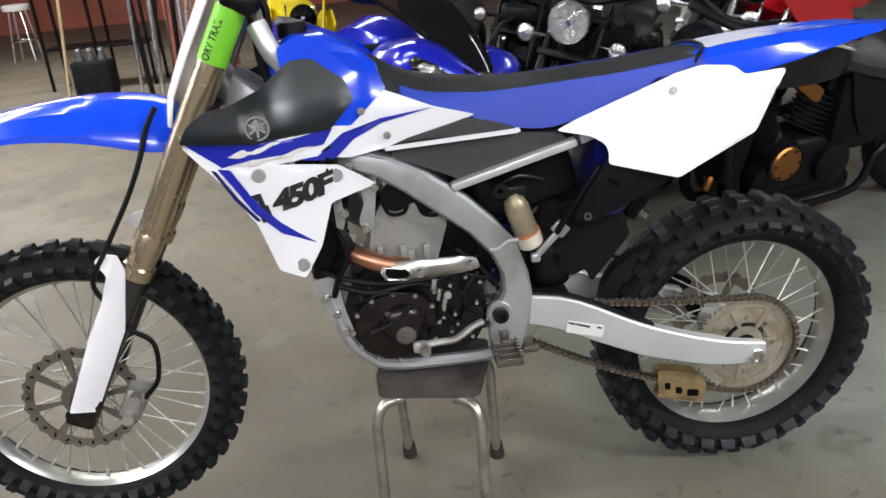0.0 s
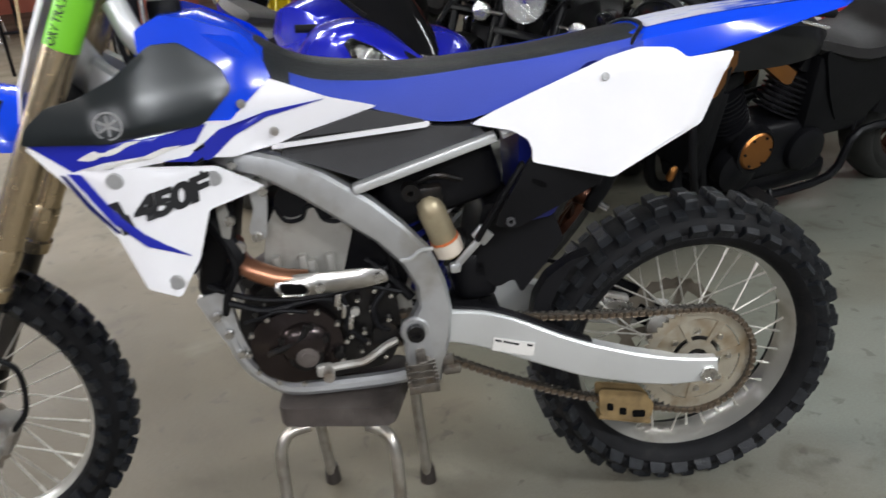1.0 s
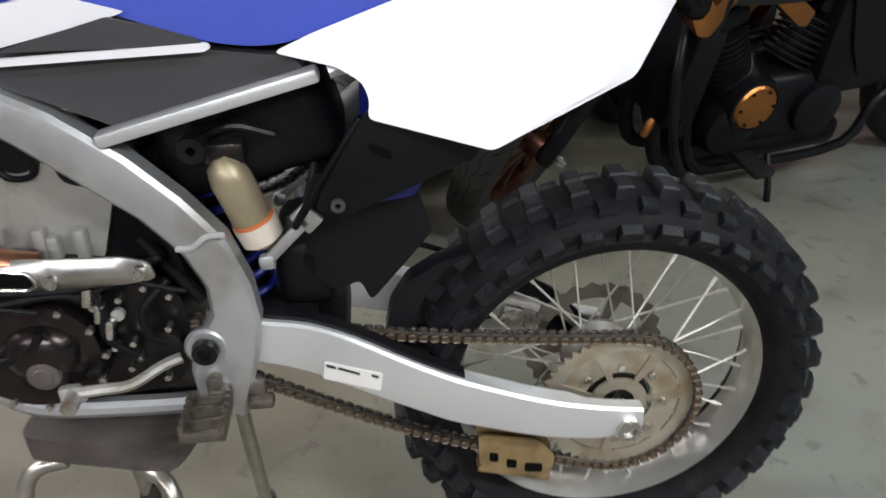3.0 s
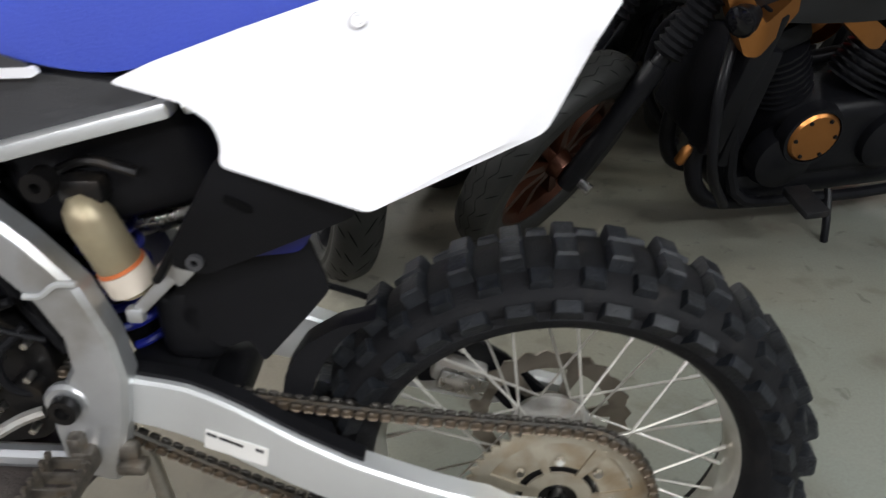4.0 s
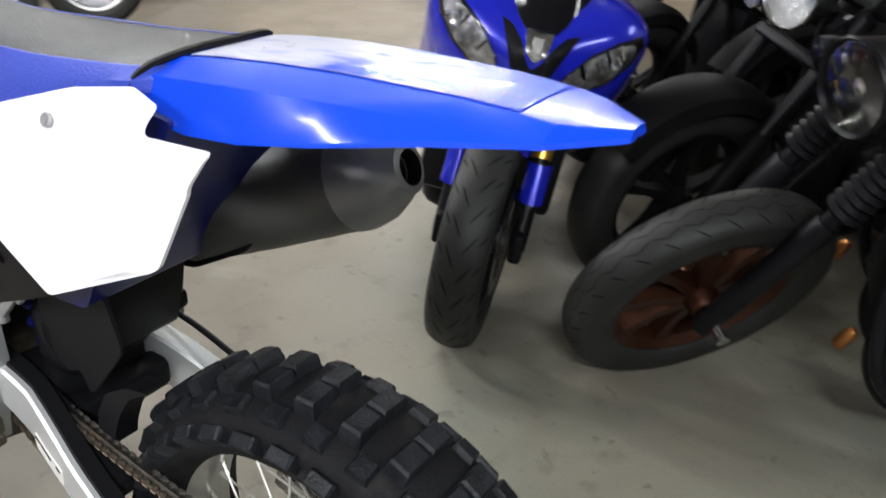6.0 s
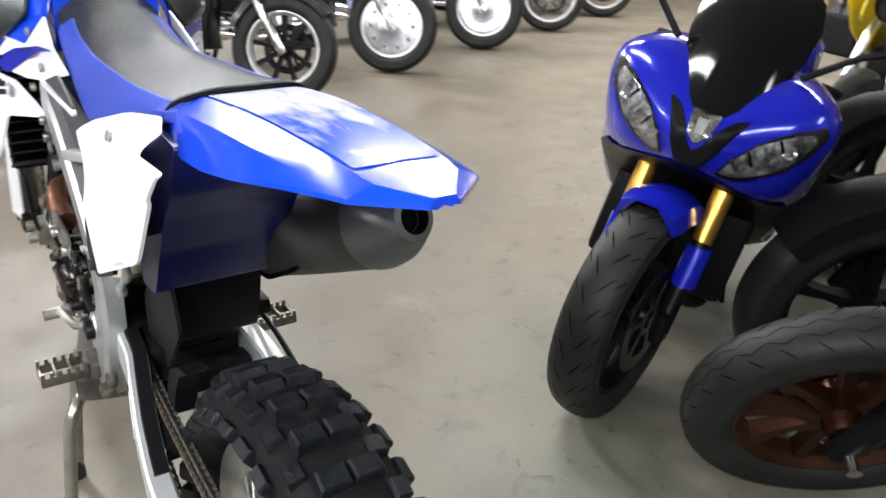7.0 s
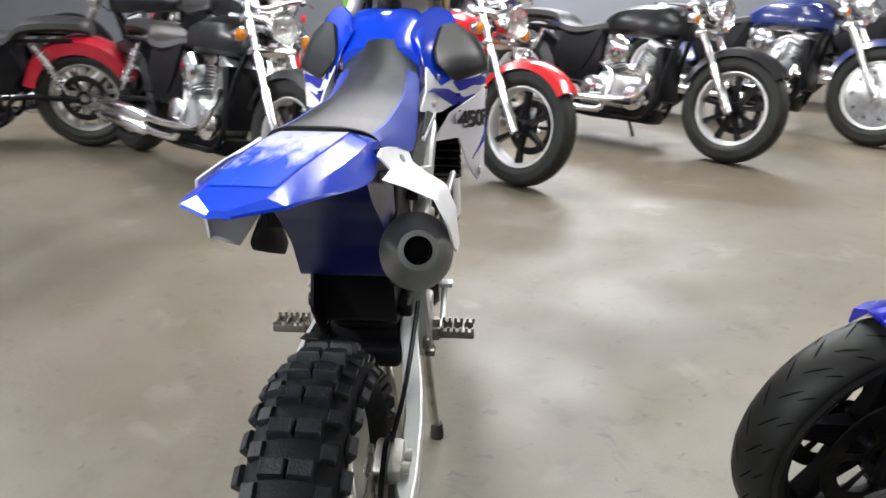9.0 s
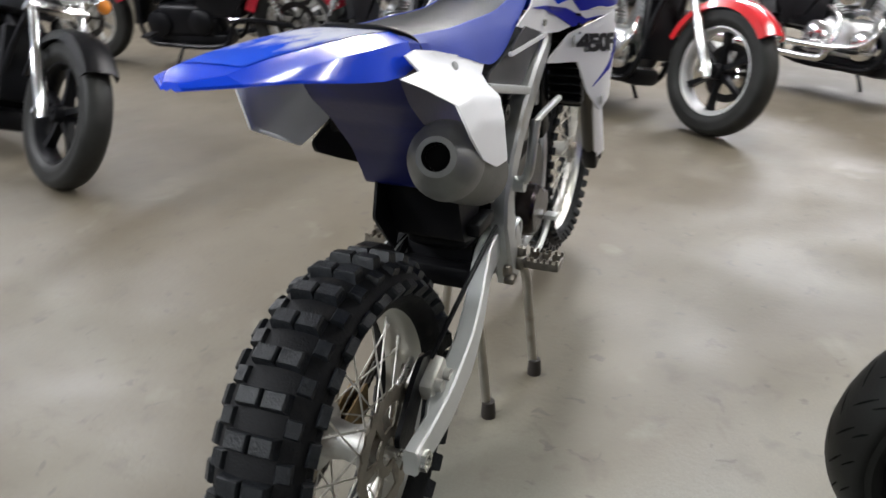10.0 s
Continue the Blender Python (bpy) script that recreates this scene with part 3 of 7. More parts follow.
# swingarm, two arms and a bridge
SW = [(-0.560, 0.470, 0.560), (-0.500, 0.474, 0.545), (-0.425, 0.450, 0.532), (-0.363, 0.424, 0.512), (-0.286, 0.392, 0.474), (-0.235, 0.370, 0.450), (-0.169, 0.350, 0.424), (-0.114, 0.334, 0.404), (-0.035, 0.317, 0.380), (0.050, 0.312, 0.362)]


def arm_y(x):
    """The swingarm's outer face: it bows out round the tyre."""
    return float(np.interp(x, (-0.56, -0.43, -0.36, -0.30, -0.22, -0.10, 0.0, 0.05), (0.110, 0.114, 0.128, 0.139, 0.148, 0.151, 0.146, 0.142)))


bm = B()
for sgn in (-1, 1):
    rings = []
    for x, z0, z1 in dense(SW, 3):
        o = arm_y(x)
        i = o - (0.036 if x < -0.05 else 0.026)
        c = 0.004
        rings.append([(x, sgn * y, z) for y, z in ((i, z0 + c), (i + c, z0), (o - c, z0), (o, z0 + c), (o + 0.002, (z0 + z1) / 2), (o, z1 - c), (o - c, z1), (i + c, z1), (i, z1 - c))])
    loft(bm, rings)
swing = part("swingarm", bm, M_ALUSATIN, bike, "satin aluminium swingarm")
# bridge between the arms; its black stands in for the shade on it
bm = B()
box(bm, 0.10, 0.16, 0.07, T(-0.47, 0, 0.50), 0.015)
box(bm, 0.05, 0.17, 0.05, T(-0.40, 0, 0.475), 0.012)
part("bridge", bm, M_BLACKP, swing, "bridge between the arms, blackened for the shade there")
bm = B()
rows = [r for r in dense(SW, 3) if r[0] < -0.20]
loft(bm, [[(x, -arm_y(x) + dy, z1 + dz) for dy, dz in ((0.034, 0.0), (0.034, 0.005), (0.013, 0.005), (0.011, 0.0))] for x, z0, z1 in rows])
part("chain_slider", bm, M_BLACKP, swing, "black chain slider on top of the arm")
bm = B()
plate(bm, [(-0.409, 0.476), (-0.329, 0.459), (-0.334, 0.430), (-0.414, 0.447)], lambda x, z: -arm_y(x) - 0.0035, 0.002, 0.012, 0.003)
lab = part("warning_label", bm, M_WHITEVINYL, swing, "small white paper sticker")
bm = B()
for x0, z0, w in ((-0.407, 0.473, 0.013), (-0.391, 0.469, 0.03), (-0.345, 0.459, 0.010)):
    plate(bm, [(x0, z0), (x0 + w, z0 - 0.28 * w), (x0 + w, z0 - 0.28 * w - 0.004), (x0, z0 - 0.004)], lambda x, z: -arm_y(x) - 0.0045, 0.001, 0.05, 0)
part("print", bm, M_INK, swing, "black printed bars")

# chain: rollers with link plates on them
def chain_path():
    c, r = Vector((RA[0], 0, RA[2])), 0.124
    f, rf = Vector((-0.575, 0, 0.508)), 0.034
    pts = [f + rf * Vector((math.cos(t), 0, math.sin(t))) for t in np.linspace(radians(262), radians(80), 8)]
    top0, top1 = pts[-1], c + r * Vector((math.cos(radians(84)), 0, math.sin(radians(84))))
    pts += [top0.lerp(top1, s) + Vector((0, 0, -0.012 * math.sin(math.pi * s))) for s in np.linspace(0.03, 0.97, 20)]
    pts += [c + r * Vector((math.cos(t), 0, math.sin(t))) for t in np.linspace(radians(84), radians(-108), 18)]
    bot0, bot1 = pts[-1], pts[0]
    pts += [bot0.lerp(bot1, s) + Vector((0, 0, -0.028 * math.sin(math.pi * s))) for s in np.linspace(0.03, 0.97, 20)]
    return pts


path = chain_path()
bm = B()
tube(bm, [(p[0], -0.088, p[2]) for p in path], 0.0048, 6, closed=True)
chain = part("chain", bm, M_RUSTY, bike, "dirty rust-tinted drive chain")
run, total = [0.0], 0.0
for a, b in zip(path, path[1:] + path[:1]):
    total += (b - a).length
    run.append(total)
first = None
for k in range(int(total / 0.0159)):
    sdist = k * 0.0159
    i = max(j for j in range(len(path)) if run[j] <= sdist)
    a, b = path[i], path[(i + 1) % len(path)]
    p = a.lerp(b, (sdist - run[i]) / max(1e-6, run[i + 1] - run[i]))
    ang = math.atan2(b[2] - a[2], b[0] - a[0])
    m = T(p[0], -0.088, p[2]) @ Matrix.Rotation(-ang, 4, "Y")
    if first is None:
        bm = B()
        for y in (-0.0085, 0.0085):
            box(bm, 0.0145, 0.0022, 0.0125, T(0, y, 0), 0.003, 1)
        tube(bm, [(0, -0.010, 0), (0, 0.010, 0)], 0.0032, 6)
        first = part("link", bm, M_RUSTY, chain)
        first.matrix_basis = m
    else:
        share("link", first, m, chain)
# lower chain guide
bm = B()
GD = [(-0.192, 0.305), (-0.095, 0.282), (-0.070, 0.248), (-0.078, 0.212), (-0.112, 0.206), (-0.190, 0.240)]
plate(bm, GD, lambda x, z: -0.104, 0.004, 0.03, 0.010)
plate(bm, GD, lambda x, z: -0.074, 0.004, 0.03, 0.010)
box(bm, 0.12, 0.030, 0.012, T(-0.135, -0.089, 0.218) @ Matrix.Rotation(0.28, 4, "Y"), 0.003)
guide = part("chain_guide", bm, M_GUIDE, bike, "dusty brass-coloured chain guide")
for x, z, w in ((-0.168, 0.258, 0.014), (-0.140, 0.242, 0.016), (-0.105, 0.230, 0.028)):
    part("slot", plate(B(), [(x - w / 2, z + 0.010), (x + w / 2, z + 0.006), (x + w / 2, z - 0.012), (x - w / 2, z - 0.008)], lambda x, z: -0.1048, 0.001, 0.05, 0.004), M_HOLE, guide, "dark cut-out")
# upper chain slider
part("chain_slider", plate(B(), [(-0.52, 0.540), (-0.42, 0.528), (-0.33, 0.492), (-0.26, 0.452), (-0.255, 0.425), (-0.28, 0.440), (-0.36, 0.480), (-0.43, 0.505), (-0.52, 0.515)], lambda x, z: -0.108, 0.03, 0.04, 0.006), M_BLACKP, bike, "black rubber chain slider")

# frame: two spars that arch over the engine, lower rails, head
SPAR_O = [(-1.050, 1.090), (-0.940, 1.000), (-0.819, 0.916), (-0.764, 0.899), (-0.689, 0.857), (-0.614, 0.797), (-0.559, 0.739), (-0.515, 0.680), (-0.492, 0.610), (-0.486, 0.555), (-0.495, 0.500), (-0.511, 0.446), (-0.522, 0.405)]
SPAR_I = [(-1.075, 1.020), (-0.970, 0.945), (-0.838, 0.876), (-0.802, 0.866), (-0.740, 0.821), (-0.675, 0.766), (-0.617, 0.716), (-0.572, 0.660), (-0.551, 0.612), (-0.550, 0.572), (-0.578, 0.527), (-0.588, 0.487), (-0.585, 0.425)]
bm = B()
for sgn in (-1, 1):
    rings = []
    for k, ((xo, zo), (xi, zi)) in enumerate(zip(SPAR_O, SPAR_I)):
        f = (0.45, 0.75, 0.95, 1, 1, 1, 1, 1, 1, 1.02, 1.06, 1.08, 1.08)[k]
        o, i = 0.128 * f, 0.128 * f - 0.036
        a, b = Vector((xo, 0, zo)), Vector((xi, 0, zi))
        d = (b - a).normalized() * 0.008
        e = Vector((0, sgn, 0))
        rings.append([a + e * i, a + e * (o - 0.007), a + d * 0.8 + e * o, a + d * 1.6 + e * (o + 0.001), b - d * 1.6 + e * (o + 0.001), b - d * 0.8 + e * o, b + e * (o - 0.007), b + e * i])
    loft(bm, rings)
for sgn in (-1, 1):
    tube(bm, spline([(-1.03, sgn * 0.03, 0.98), (-0.965, sgn * 0.06, 0.76), (-0.928, sgn * 0.085, 0.625), (-0.913, sgn * 0.090, 0.545), (-0.897, sgn * 0.092, 0.490), (-0.868, sgn * 0.092, 0.448), (-0.815, sgn * 0.092, 0.413), (-0.685, sgn * 0.092, 0.403), (-0.60, sgn * 0.095, 0.405), (-0.545, sgn * 0.105, 0.420)], 4), 0.0155, 10)
    lathe(bm, [(0.014, 0.0), (0.029, 0.0), (0.030, 0.008), (0.026, 0.013), (0.019, 0.013), (0.018, 0.008), (0.014, 0.008)], 24, T(-0.562, sgn * 0.124, 0.523) @ (AXLE if sgn > 0 else Matrix.Rotation(radians(90), 4, "X")), closed=True)
lathe(bm, [(0.026, -0.06), (0.034, -0.06), (0.034, 0.06), (0.026, 0.06)], 20, T(-1.075, 0, 1.06) @ Matrix.Rotation(radians(-28), 4, "Y"), closed=True)
frame_part = part("frame", bm, M_ALU, bike, "cast aluminium twin-spar frame, scuffed", sharp=30)
# the weld bead across the spar, the pivot bolt
bm = B()
tube(bm, spline([(-0.575, -0.1325, 0.675), (-0.555, -0.133, 0.676), (-0.535, -0.133, 0.690), (-0.512, -0.131, 0.690)], 5), 0.004, 6)
part("weld", bm, M_ALUSATIN, frame_part, "raised weld seam")
bm = B()
lathe(bm, [(0.0, 0.004), (0.008, 0.004), (0.009, 0.012), (0.017, 0.012), (0.018, 0.0)], 18, T(-0.562, -0.139, 0.523) @ Matrix.Rotation(radians(90), 4, "X"))
part("pivot_bolt", bm, M_DARKMETAL, frame_part, "dark hollow pivot bolt")
bolts("frame_bolt", [(x, -0.128 if z > 0.8 else -0.108, z) for x, z in ((-0.845, 0.895), (-0.800, 0.842), (-0.93, 0.60), (-0.915, 0.56), (-0.90, 0.515))], (0, -1, 0), 0.009, 0.008, M_STEEL, frame_part, "small steel bolt")
bm = B()
plate(bm, [(-0.965, 0.640), (-0.905, 0.650), (-0.895, 0.560), (-0.880, 0.500), (-0.900, 0.490), (-0.935, 0.560)], lambda x, z: -0.103, 0.02, 0.03, 0.012)
part("engine_mount", bm, M_ALU, bike, "aluminium engine mount plate")

# subframe bars
for sgn in (-1, 1):
    bm = B()
    box(bm, 0.275, 0.018, 0.028, along((-0.650, sgn * 0.118, 0.818), (-0.365, sgn * 0.112, 0.888))[0] @ T(0, 0, 0.145) @ Matrix.Rotation(radians(90), 4, "Y"), 0.005)
    tube(bm, spline([(-0.365, sgn * 0.105, 0.885), (-0.28, sgn * 0.098, 0.908), (-0.19, sgn * 0.086, 0.930)], 5), 0.011, 8)
    part("subframe_bar", bm, M_ALUSATIN, bike, "square aluminium subframe bar")
for sgn in (-1, 1):
    bm = B()
    box(bm, 0.080, 0.010, 0.016, T(-0.438, sgn * 0.098, 0.662) @ Matrix.Rotation(radians(-44), 4, "Y"), 0.004)
    box(bm, 0.030, 0.010, 0.036, T(-0.412, sgn * 0.098, 0.690) @ Matrix.Rotation(radians(-44), 4, "Y"), 0.004)
    box(bm, 0.022, 0.016, 0.022, T(-0.470, sgn * 0.098, 0.630), 0.006)
    part("link_bracket", bm, M_ALU, bike, "forged aluminium bracket")

# seat: blue sides and a dark gripper top on one foam body
SEAT = [  # x, low z, line z, top z, half width low, half width top
    (-0.815, 1.075, 1.098, 1.118, 0.080, 0.052), (-0.775, 1.040, 1.062, 1.088, 0.088, 0.058), (-0.725, 1.012, 1.030, 1.056, 0.094, 0.066), (-0.673, 0.990, 1.012, 1.038, 0.098, 0.070), (-0.574, 0.955, 1.000, 1.021, 0.105, 0.074),
    (-0.518, 0.934, 0.999, 1.014, 0.108, 0.076), (-0.449, 0.922, 1.001, 1.013, 0.110, 0.078), (-0.390, 0.928, 1.004, 1.014, 0.110, 0.080), (-0.283, 0.960, 1.008, 1.017, 0.106, 0.082), (-0.190, 0.985, 1.016, 1.027, 0.100, 0.082), (-0.120, 1.000, 1.022, 1.034, 0.094, 0.078), (-0.085, 1.008, 1.026, 1.036, 0.085, 0.066)]


bm = B()
loft(bm, [[(x, -wl + 0.004, zl), (x, -wt - 0.35 * (wl - wt) - 0.001, zl * 0.3 + zm * 0.7), (x, -wt, zm), (x, -wt * 0.55, zt - 0.003), (x, 0, zt), (x, wt * 0.55, zt - 0.003), (x, wt, zm), (x, wt + 0.35 * (wl - wt), zl * 0.3 + zm * 0.7), (x, wl - 0.004, zl), (x, 0, zl - 0.004)] for x, zl, zm, zt, wl, wt in dense(SEAT, 4)])
seat = part("seat", bm, M_SEATTOP, bike, "black gripper-topped seat", sharp=60)
for sgn in (-1, 1):
    bm = B()
    rings = []
    for x, zl, zm, zt, wl, wt in dense(SEAT[2:], 4):
        a, b = Vector((x, sgn * (wl + 0.001), zl - 0.002)), Vector((x, sgn * (wt + 0.003), zm + 0.001))
        e = Vector((0, -sgn * 0.004, 0))
        mid = a.lerp(b, 0.55) + Vector((0, sgn * 0.006, 0))
        rings.append([a, mid, b, b + e, mid + e, a + e])
    loft(bm, rings)
    part("seat_side", bm, M_SEATBLUE, seat, "blue vinyl seat side")

# rear fender: a flat deck, sloping shoulders with a crease, upright skirts, a blunt pointed end
TAIL = [  # x, edge z, crease z, deck z, half at edge, at crease, at deck
    (-0.118, 0.984, 1.016, 1.028, 0.092, 0.080, 0.052), (-0.085, 0.981, 1.020, 1.034, 0.096, 0.084, 0.056), (-0.040, 0.978, 1.024, 1.040, 0.099, 0.085, 0.058), (0.030, 0.985, 1.029, 1.046, 0.100, 0.084, 0.057), (0.110, 1.000, 1.033, 1.050, 0.097, 0.079, 0.053),
    (0.220, 1.023, 1.038, 1.052, 0.082, 0.070, 0.047), (0.280, 1.032, 1.041, 1.050, 0.068, 0.060, 0.043), (0.300, 1.034, 1.041, 1.048, 0.062, 0.055, 0.040), (0.345, 1.036, 1.041, 1.046, 0.014, 0.012, 0.010)]


def tail_skew(x):
    return -0.012 * max(0.0, (x - 0.06) / 0.28)  # the tail's end is bent a little


bm = B()
rings = []
for x, ze, zr, zt, we, wr, wt in TAIL:
    c = tail_skew(x)
    up = [(x, c - we, ze), (x, c - we * 0.99, ze + 0.004), (x, c - wr, zr), (x, c - wt, zt - 0.001), (x, c, zt), (x, c + wt, zt - 0.001), (x, c + wr, zr), (x, c + we * 0.99, ze + 0.004), (x, c + we, ze)]
    dn = [(x, c + max(0.004, we - 0.006), ze + 0.001), (x, c + max(0.003, wr - 0.005), zr - 0.006), (x, c, zt - 0.008), (x, c - max(0.003, wr - 0.005), zr - 0.006), (x, c - max(0.004, we - 0.006), ze + 0.001)]
    rings.append(up + dn)
loft(bm, rings)
fender = part("rear_fender", bm, M_BLUE, bike, "glossy blue rear fender", sharp=16)
# pale graphics on the tail and the dark seat gasket
bm = B()
rr = []
for x in np.linspace(-0.075, 0.270, 16):
    zt, wt = (float(np.interp(x, [q[0] for q in TAIL], [q[k] for q in TAIL])) for k in (3, 6))
    rr.append([(x, tail_skew(x) + y, zt - 0.001 * abs(y) / wt + 0.0012) for y in np.linspace(-wt * 0.94, wt * 0.94, 6)])
loft(bm, rr, closed=False)
part("tail_decal", bm, M_DECAL, fender, "scuffed pale tail decal with lamp reflection painted in", sharp=80)
bm = B()
tube(bm, spline([(-0.124, -0.095, 0.990), (-0.110, -0.083, 1.020), (-0.084, -0.050, 1.037), (-0.076, 0, 1.040), (-0.084, 0.050, 1.037), (-0.110, 0.083, 1.020), (-0.124, 0.095, 0.990)], 5), 0.004, 6)
part("seat_gasket", bm, M_BLACKP, fender, "black rubber edge")

# side number plates
PLATE = [(-0.422, 0.918), (-0.379, 0.936), (-0.288, 0.967), (-0.174, 1.001), (-0.104, 1.010), (-0.046, 1.006), (-0.034, 0.991), (0.052, 0.995), (0.033, 0.965), (-0.012, 0.878), (-0.179, 0.800), (-0.322, 0.842), (-0.318, 0.862), (-0.325, 0.882), (-0.352, 0.900)]


def plate_y(x, z):
    fold = max(0.0, x - 0.53 * (z - 0.995) - 0.028) * max(0.0, min(1.0, (0.965 - z) / 0.02))  # the strip along the lower rear edge turns in
    return -(0.138 + (0.985 - z) * 0.21 + 0.016 * max(0.0, min(1.0, (x + 0.16) / 0.15))) + 0.06 * max(0.0, -0.2 - x) + 0.5 * fold + 60 * max(0.0, z - 0.985) ** 2 * max(0.0, min(1.0, (x + 0.30) / 0.12))


PLATE_R = [(-0.397, 0.929), (-0.300, 0.957), (-0.224, 0.976), (-0.150, 0.995), (-0.074, 1.011), (-0.029, 1.010), (-0.042, 0.986), (0.022, 0.988), (0.001, 0.971), (-0.002, 0.962), (-0.007, 0.949), (-0.007, 0.909), (-0.053, 0.857), (-0.119, 0.825), (-0.176, 0.818), (-0.185, 0.894), (-0.258, 0.921), (-0.330, 0.922)]


def plate_yr(x, z):
    """The silencer side's plate: close to the seat on top, then a shelf out over the can."""
    d = 1.011 + 0.25 * min(0.0, x + 0.07) - z
    return -float(np.interp(d, (0.0, 0.024, 0.042, 0.060, 0.100, 0.160), (0.105, 0.122, 0.156, 0.194, 0.214, 0.220)))


lp = part("side_number_plate", plate(B(), PLATE, plate_y, 0.004, 0.009, 0.008), M_WHITE, bike, "plain white side number plate")
part("plate_bolt", bolt(B(), (-0.180, plate_y(-0.180, 0.974) - 0.001, 0.974), (0, -1, 0.38), 0.0075, 0.004), M_SILVERINK, lp, "steel bolt head")
rp = part("side_number_plate", plate(B(), PLATE_R, plate_yr, 0.004, 0.009, 0.004, -1), M_WHITE, bike, "plain white side number plate over the silencer")
part("plate_bolt", bolt(B(), (-0.200, -plate_yr(-0.200, 0.962) + 0.001, 0.962), (0, 1, 0.5), 0.0075, 0.004), M_SILVERINK, rp, "steel bolt head")

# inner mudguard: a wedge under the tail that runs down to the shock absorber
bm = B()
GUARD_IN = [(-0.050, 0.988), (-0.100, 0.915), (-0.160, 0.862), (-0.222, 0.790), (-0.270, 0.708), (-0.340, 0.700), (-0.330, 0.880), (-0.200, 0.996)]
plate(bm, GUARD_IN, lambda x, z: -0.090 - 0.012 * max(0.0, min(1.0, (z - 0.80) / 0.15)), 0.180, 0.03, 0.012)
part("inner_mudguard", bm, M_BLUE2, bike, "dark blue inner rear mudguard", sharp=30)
# black side panel below the number plate, with its slot and rivet
FL = [(-0.322, 0.852), (-0.190, 0.806), (-0.196, 0.786), (-0.284, 0.746), (-0.358, 0.714), (-0.394, 0.724), (-0.386, 0.748)]


def panel_y(x, z):
    return -0.158 + 0.10 * max(0.0, 0.80 - z)


side = part("airbox_side", plate(B(), FL, panel_y, 0.006, 0.02, 0.008), M_BLACKP, bike, "matte black plastic airbox side")
part("rivet", lathe(B(), [(0.004, 0.0), (0.009, 0.0), (0.009, 0.006), (0.004, 0.006)], 12, T(-0.366, -0.158, 0.732) @ AXLE, closed=True), M_GREYP, side, "black rivet")
part("slot", plate(B(), [(-0.322, 0.812), (-0.298, 0.800), (-0.296, 0.790), (-0.306, 0.792), (-0.324, 0.804)], lambda x, z: panel_y(x, z) - 0.002, 0.001, 0.03, 0.003), M_HOLE, side, "dark slot")
part("airbox_side", plate(B(), [(-0.300, 0.838), (-0.405, 0.690), (-0.385, 0.662), (-0.300, 0.675), (-0.190, 0.735), (-0.150, 0.790), (-0.170, 0.815)], lambda x, z: -0.098, 0.006, 0.03, 0.012, -1), M_BLACKP, bike, "matte black plastic airbox side")
# strut from the plate's front corner to the frame
part("side_stay", box(B(), 0.175, 0.010, 0.020, along((-0.425, -0.118, 0.690), (-0.325, -0.128, 0.842))[0] @ T(0, 0, 0.085) @ Matrix.Rotation(radians(90), 4, "Y"), 0.004), M_BLACKP, bike, "dark plastic stay")
part("mud_flap", plate(B(), [(-0.330, 0.750), (-0.270, 0.724), (-0.247, 0.646), (-0.280, 0.606), (-0.338, 0.540), (-0.352, 0.575), (-0.385, 0.560), (-0.430, 0.600), (-0.400, 0.720)], lambda x, z: -0.070, 0.006, 0.03, 0.010), M_BLACKP, bike, "thin black rubber mud flap")
# black plate added to keep the gap between number plate and mudguard dark
part("gap_filler", box(B(), 0.020, 0.050, 0.120, T(-0.225, -0.110, 0.880), 0.008), M_BLACKP, bike, "black filler plate added inside the number plate")
part("airbox_back", plate(B(), [(-0.300, 0.730), (-0.318, 0.650), (-0.345, 0.575), (-0.400, 0.560), (-0.440, 0.620), (-0.400, 0.740)], lambda x, z: -0.066, 0.150, 0.03, 0.012), M_BLACKP, bike, "black plastic airbox back")
# crescent-shaped swingarm guard ahead of the tyre
bm = B()
plate(bm, [(-0.322, 0.482), (-0.312, 0.530), (-0.285, 0.572), (-0.240, 0.600), (-0.192, 0.612), (-0.235, 0.585), (-0.262, 0.548), (-0.280, 0.510), (-0.285, 0.486)], lambda x, z: -0.080, 0.035, 0.03, 0.008)
part("chain_guard", bm, M_BLACKP, bike, "black curved plastic guard")

# airbox behind the shock absorber, and the inlet boot
part("airbox", box(B(), 0.24, 0.15, 0.15, T(-0.485, 0.010, 0.800) @ Matrix.Rotation(radians(-14), 4, "Y"), 0.03, 3), M_BLACKP, bike, "black plastic airbox")
part("inlet_boot", tube(B(), spline([(-0.52, 0.0, 0.79), (-0.58, 0.0, 0.76), (-0.64, 0.0, 0.72)], 5), 0.042, 14), M_BLACKP, bike, "black rubber inlet boot")
part("linkage_guard", box(B(), 0.09, 0.150, 0.12, T(-0.425, 0.005, 0.590), 0.03, 3), M_BLACKP, bike, "black linkage guard")
# airbox cover and its grey panels
part("airbox_cover", plate(B(), [(-0.760, 0.895), (-0.745, 0.925), (-0.690, 0.945), (-0.498, 0.917), (-0.405, 0.904), (-0.392, 0.889), (-0.621, 0.831), (-0.687, 0.863)], lambda x, z: -0.108, 0.22, 0.04, 0.006), M_GREYP, bike, "dark grey airbox cover")
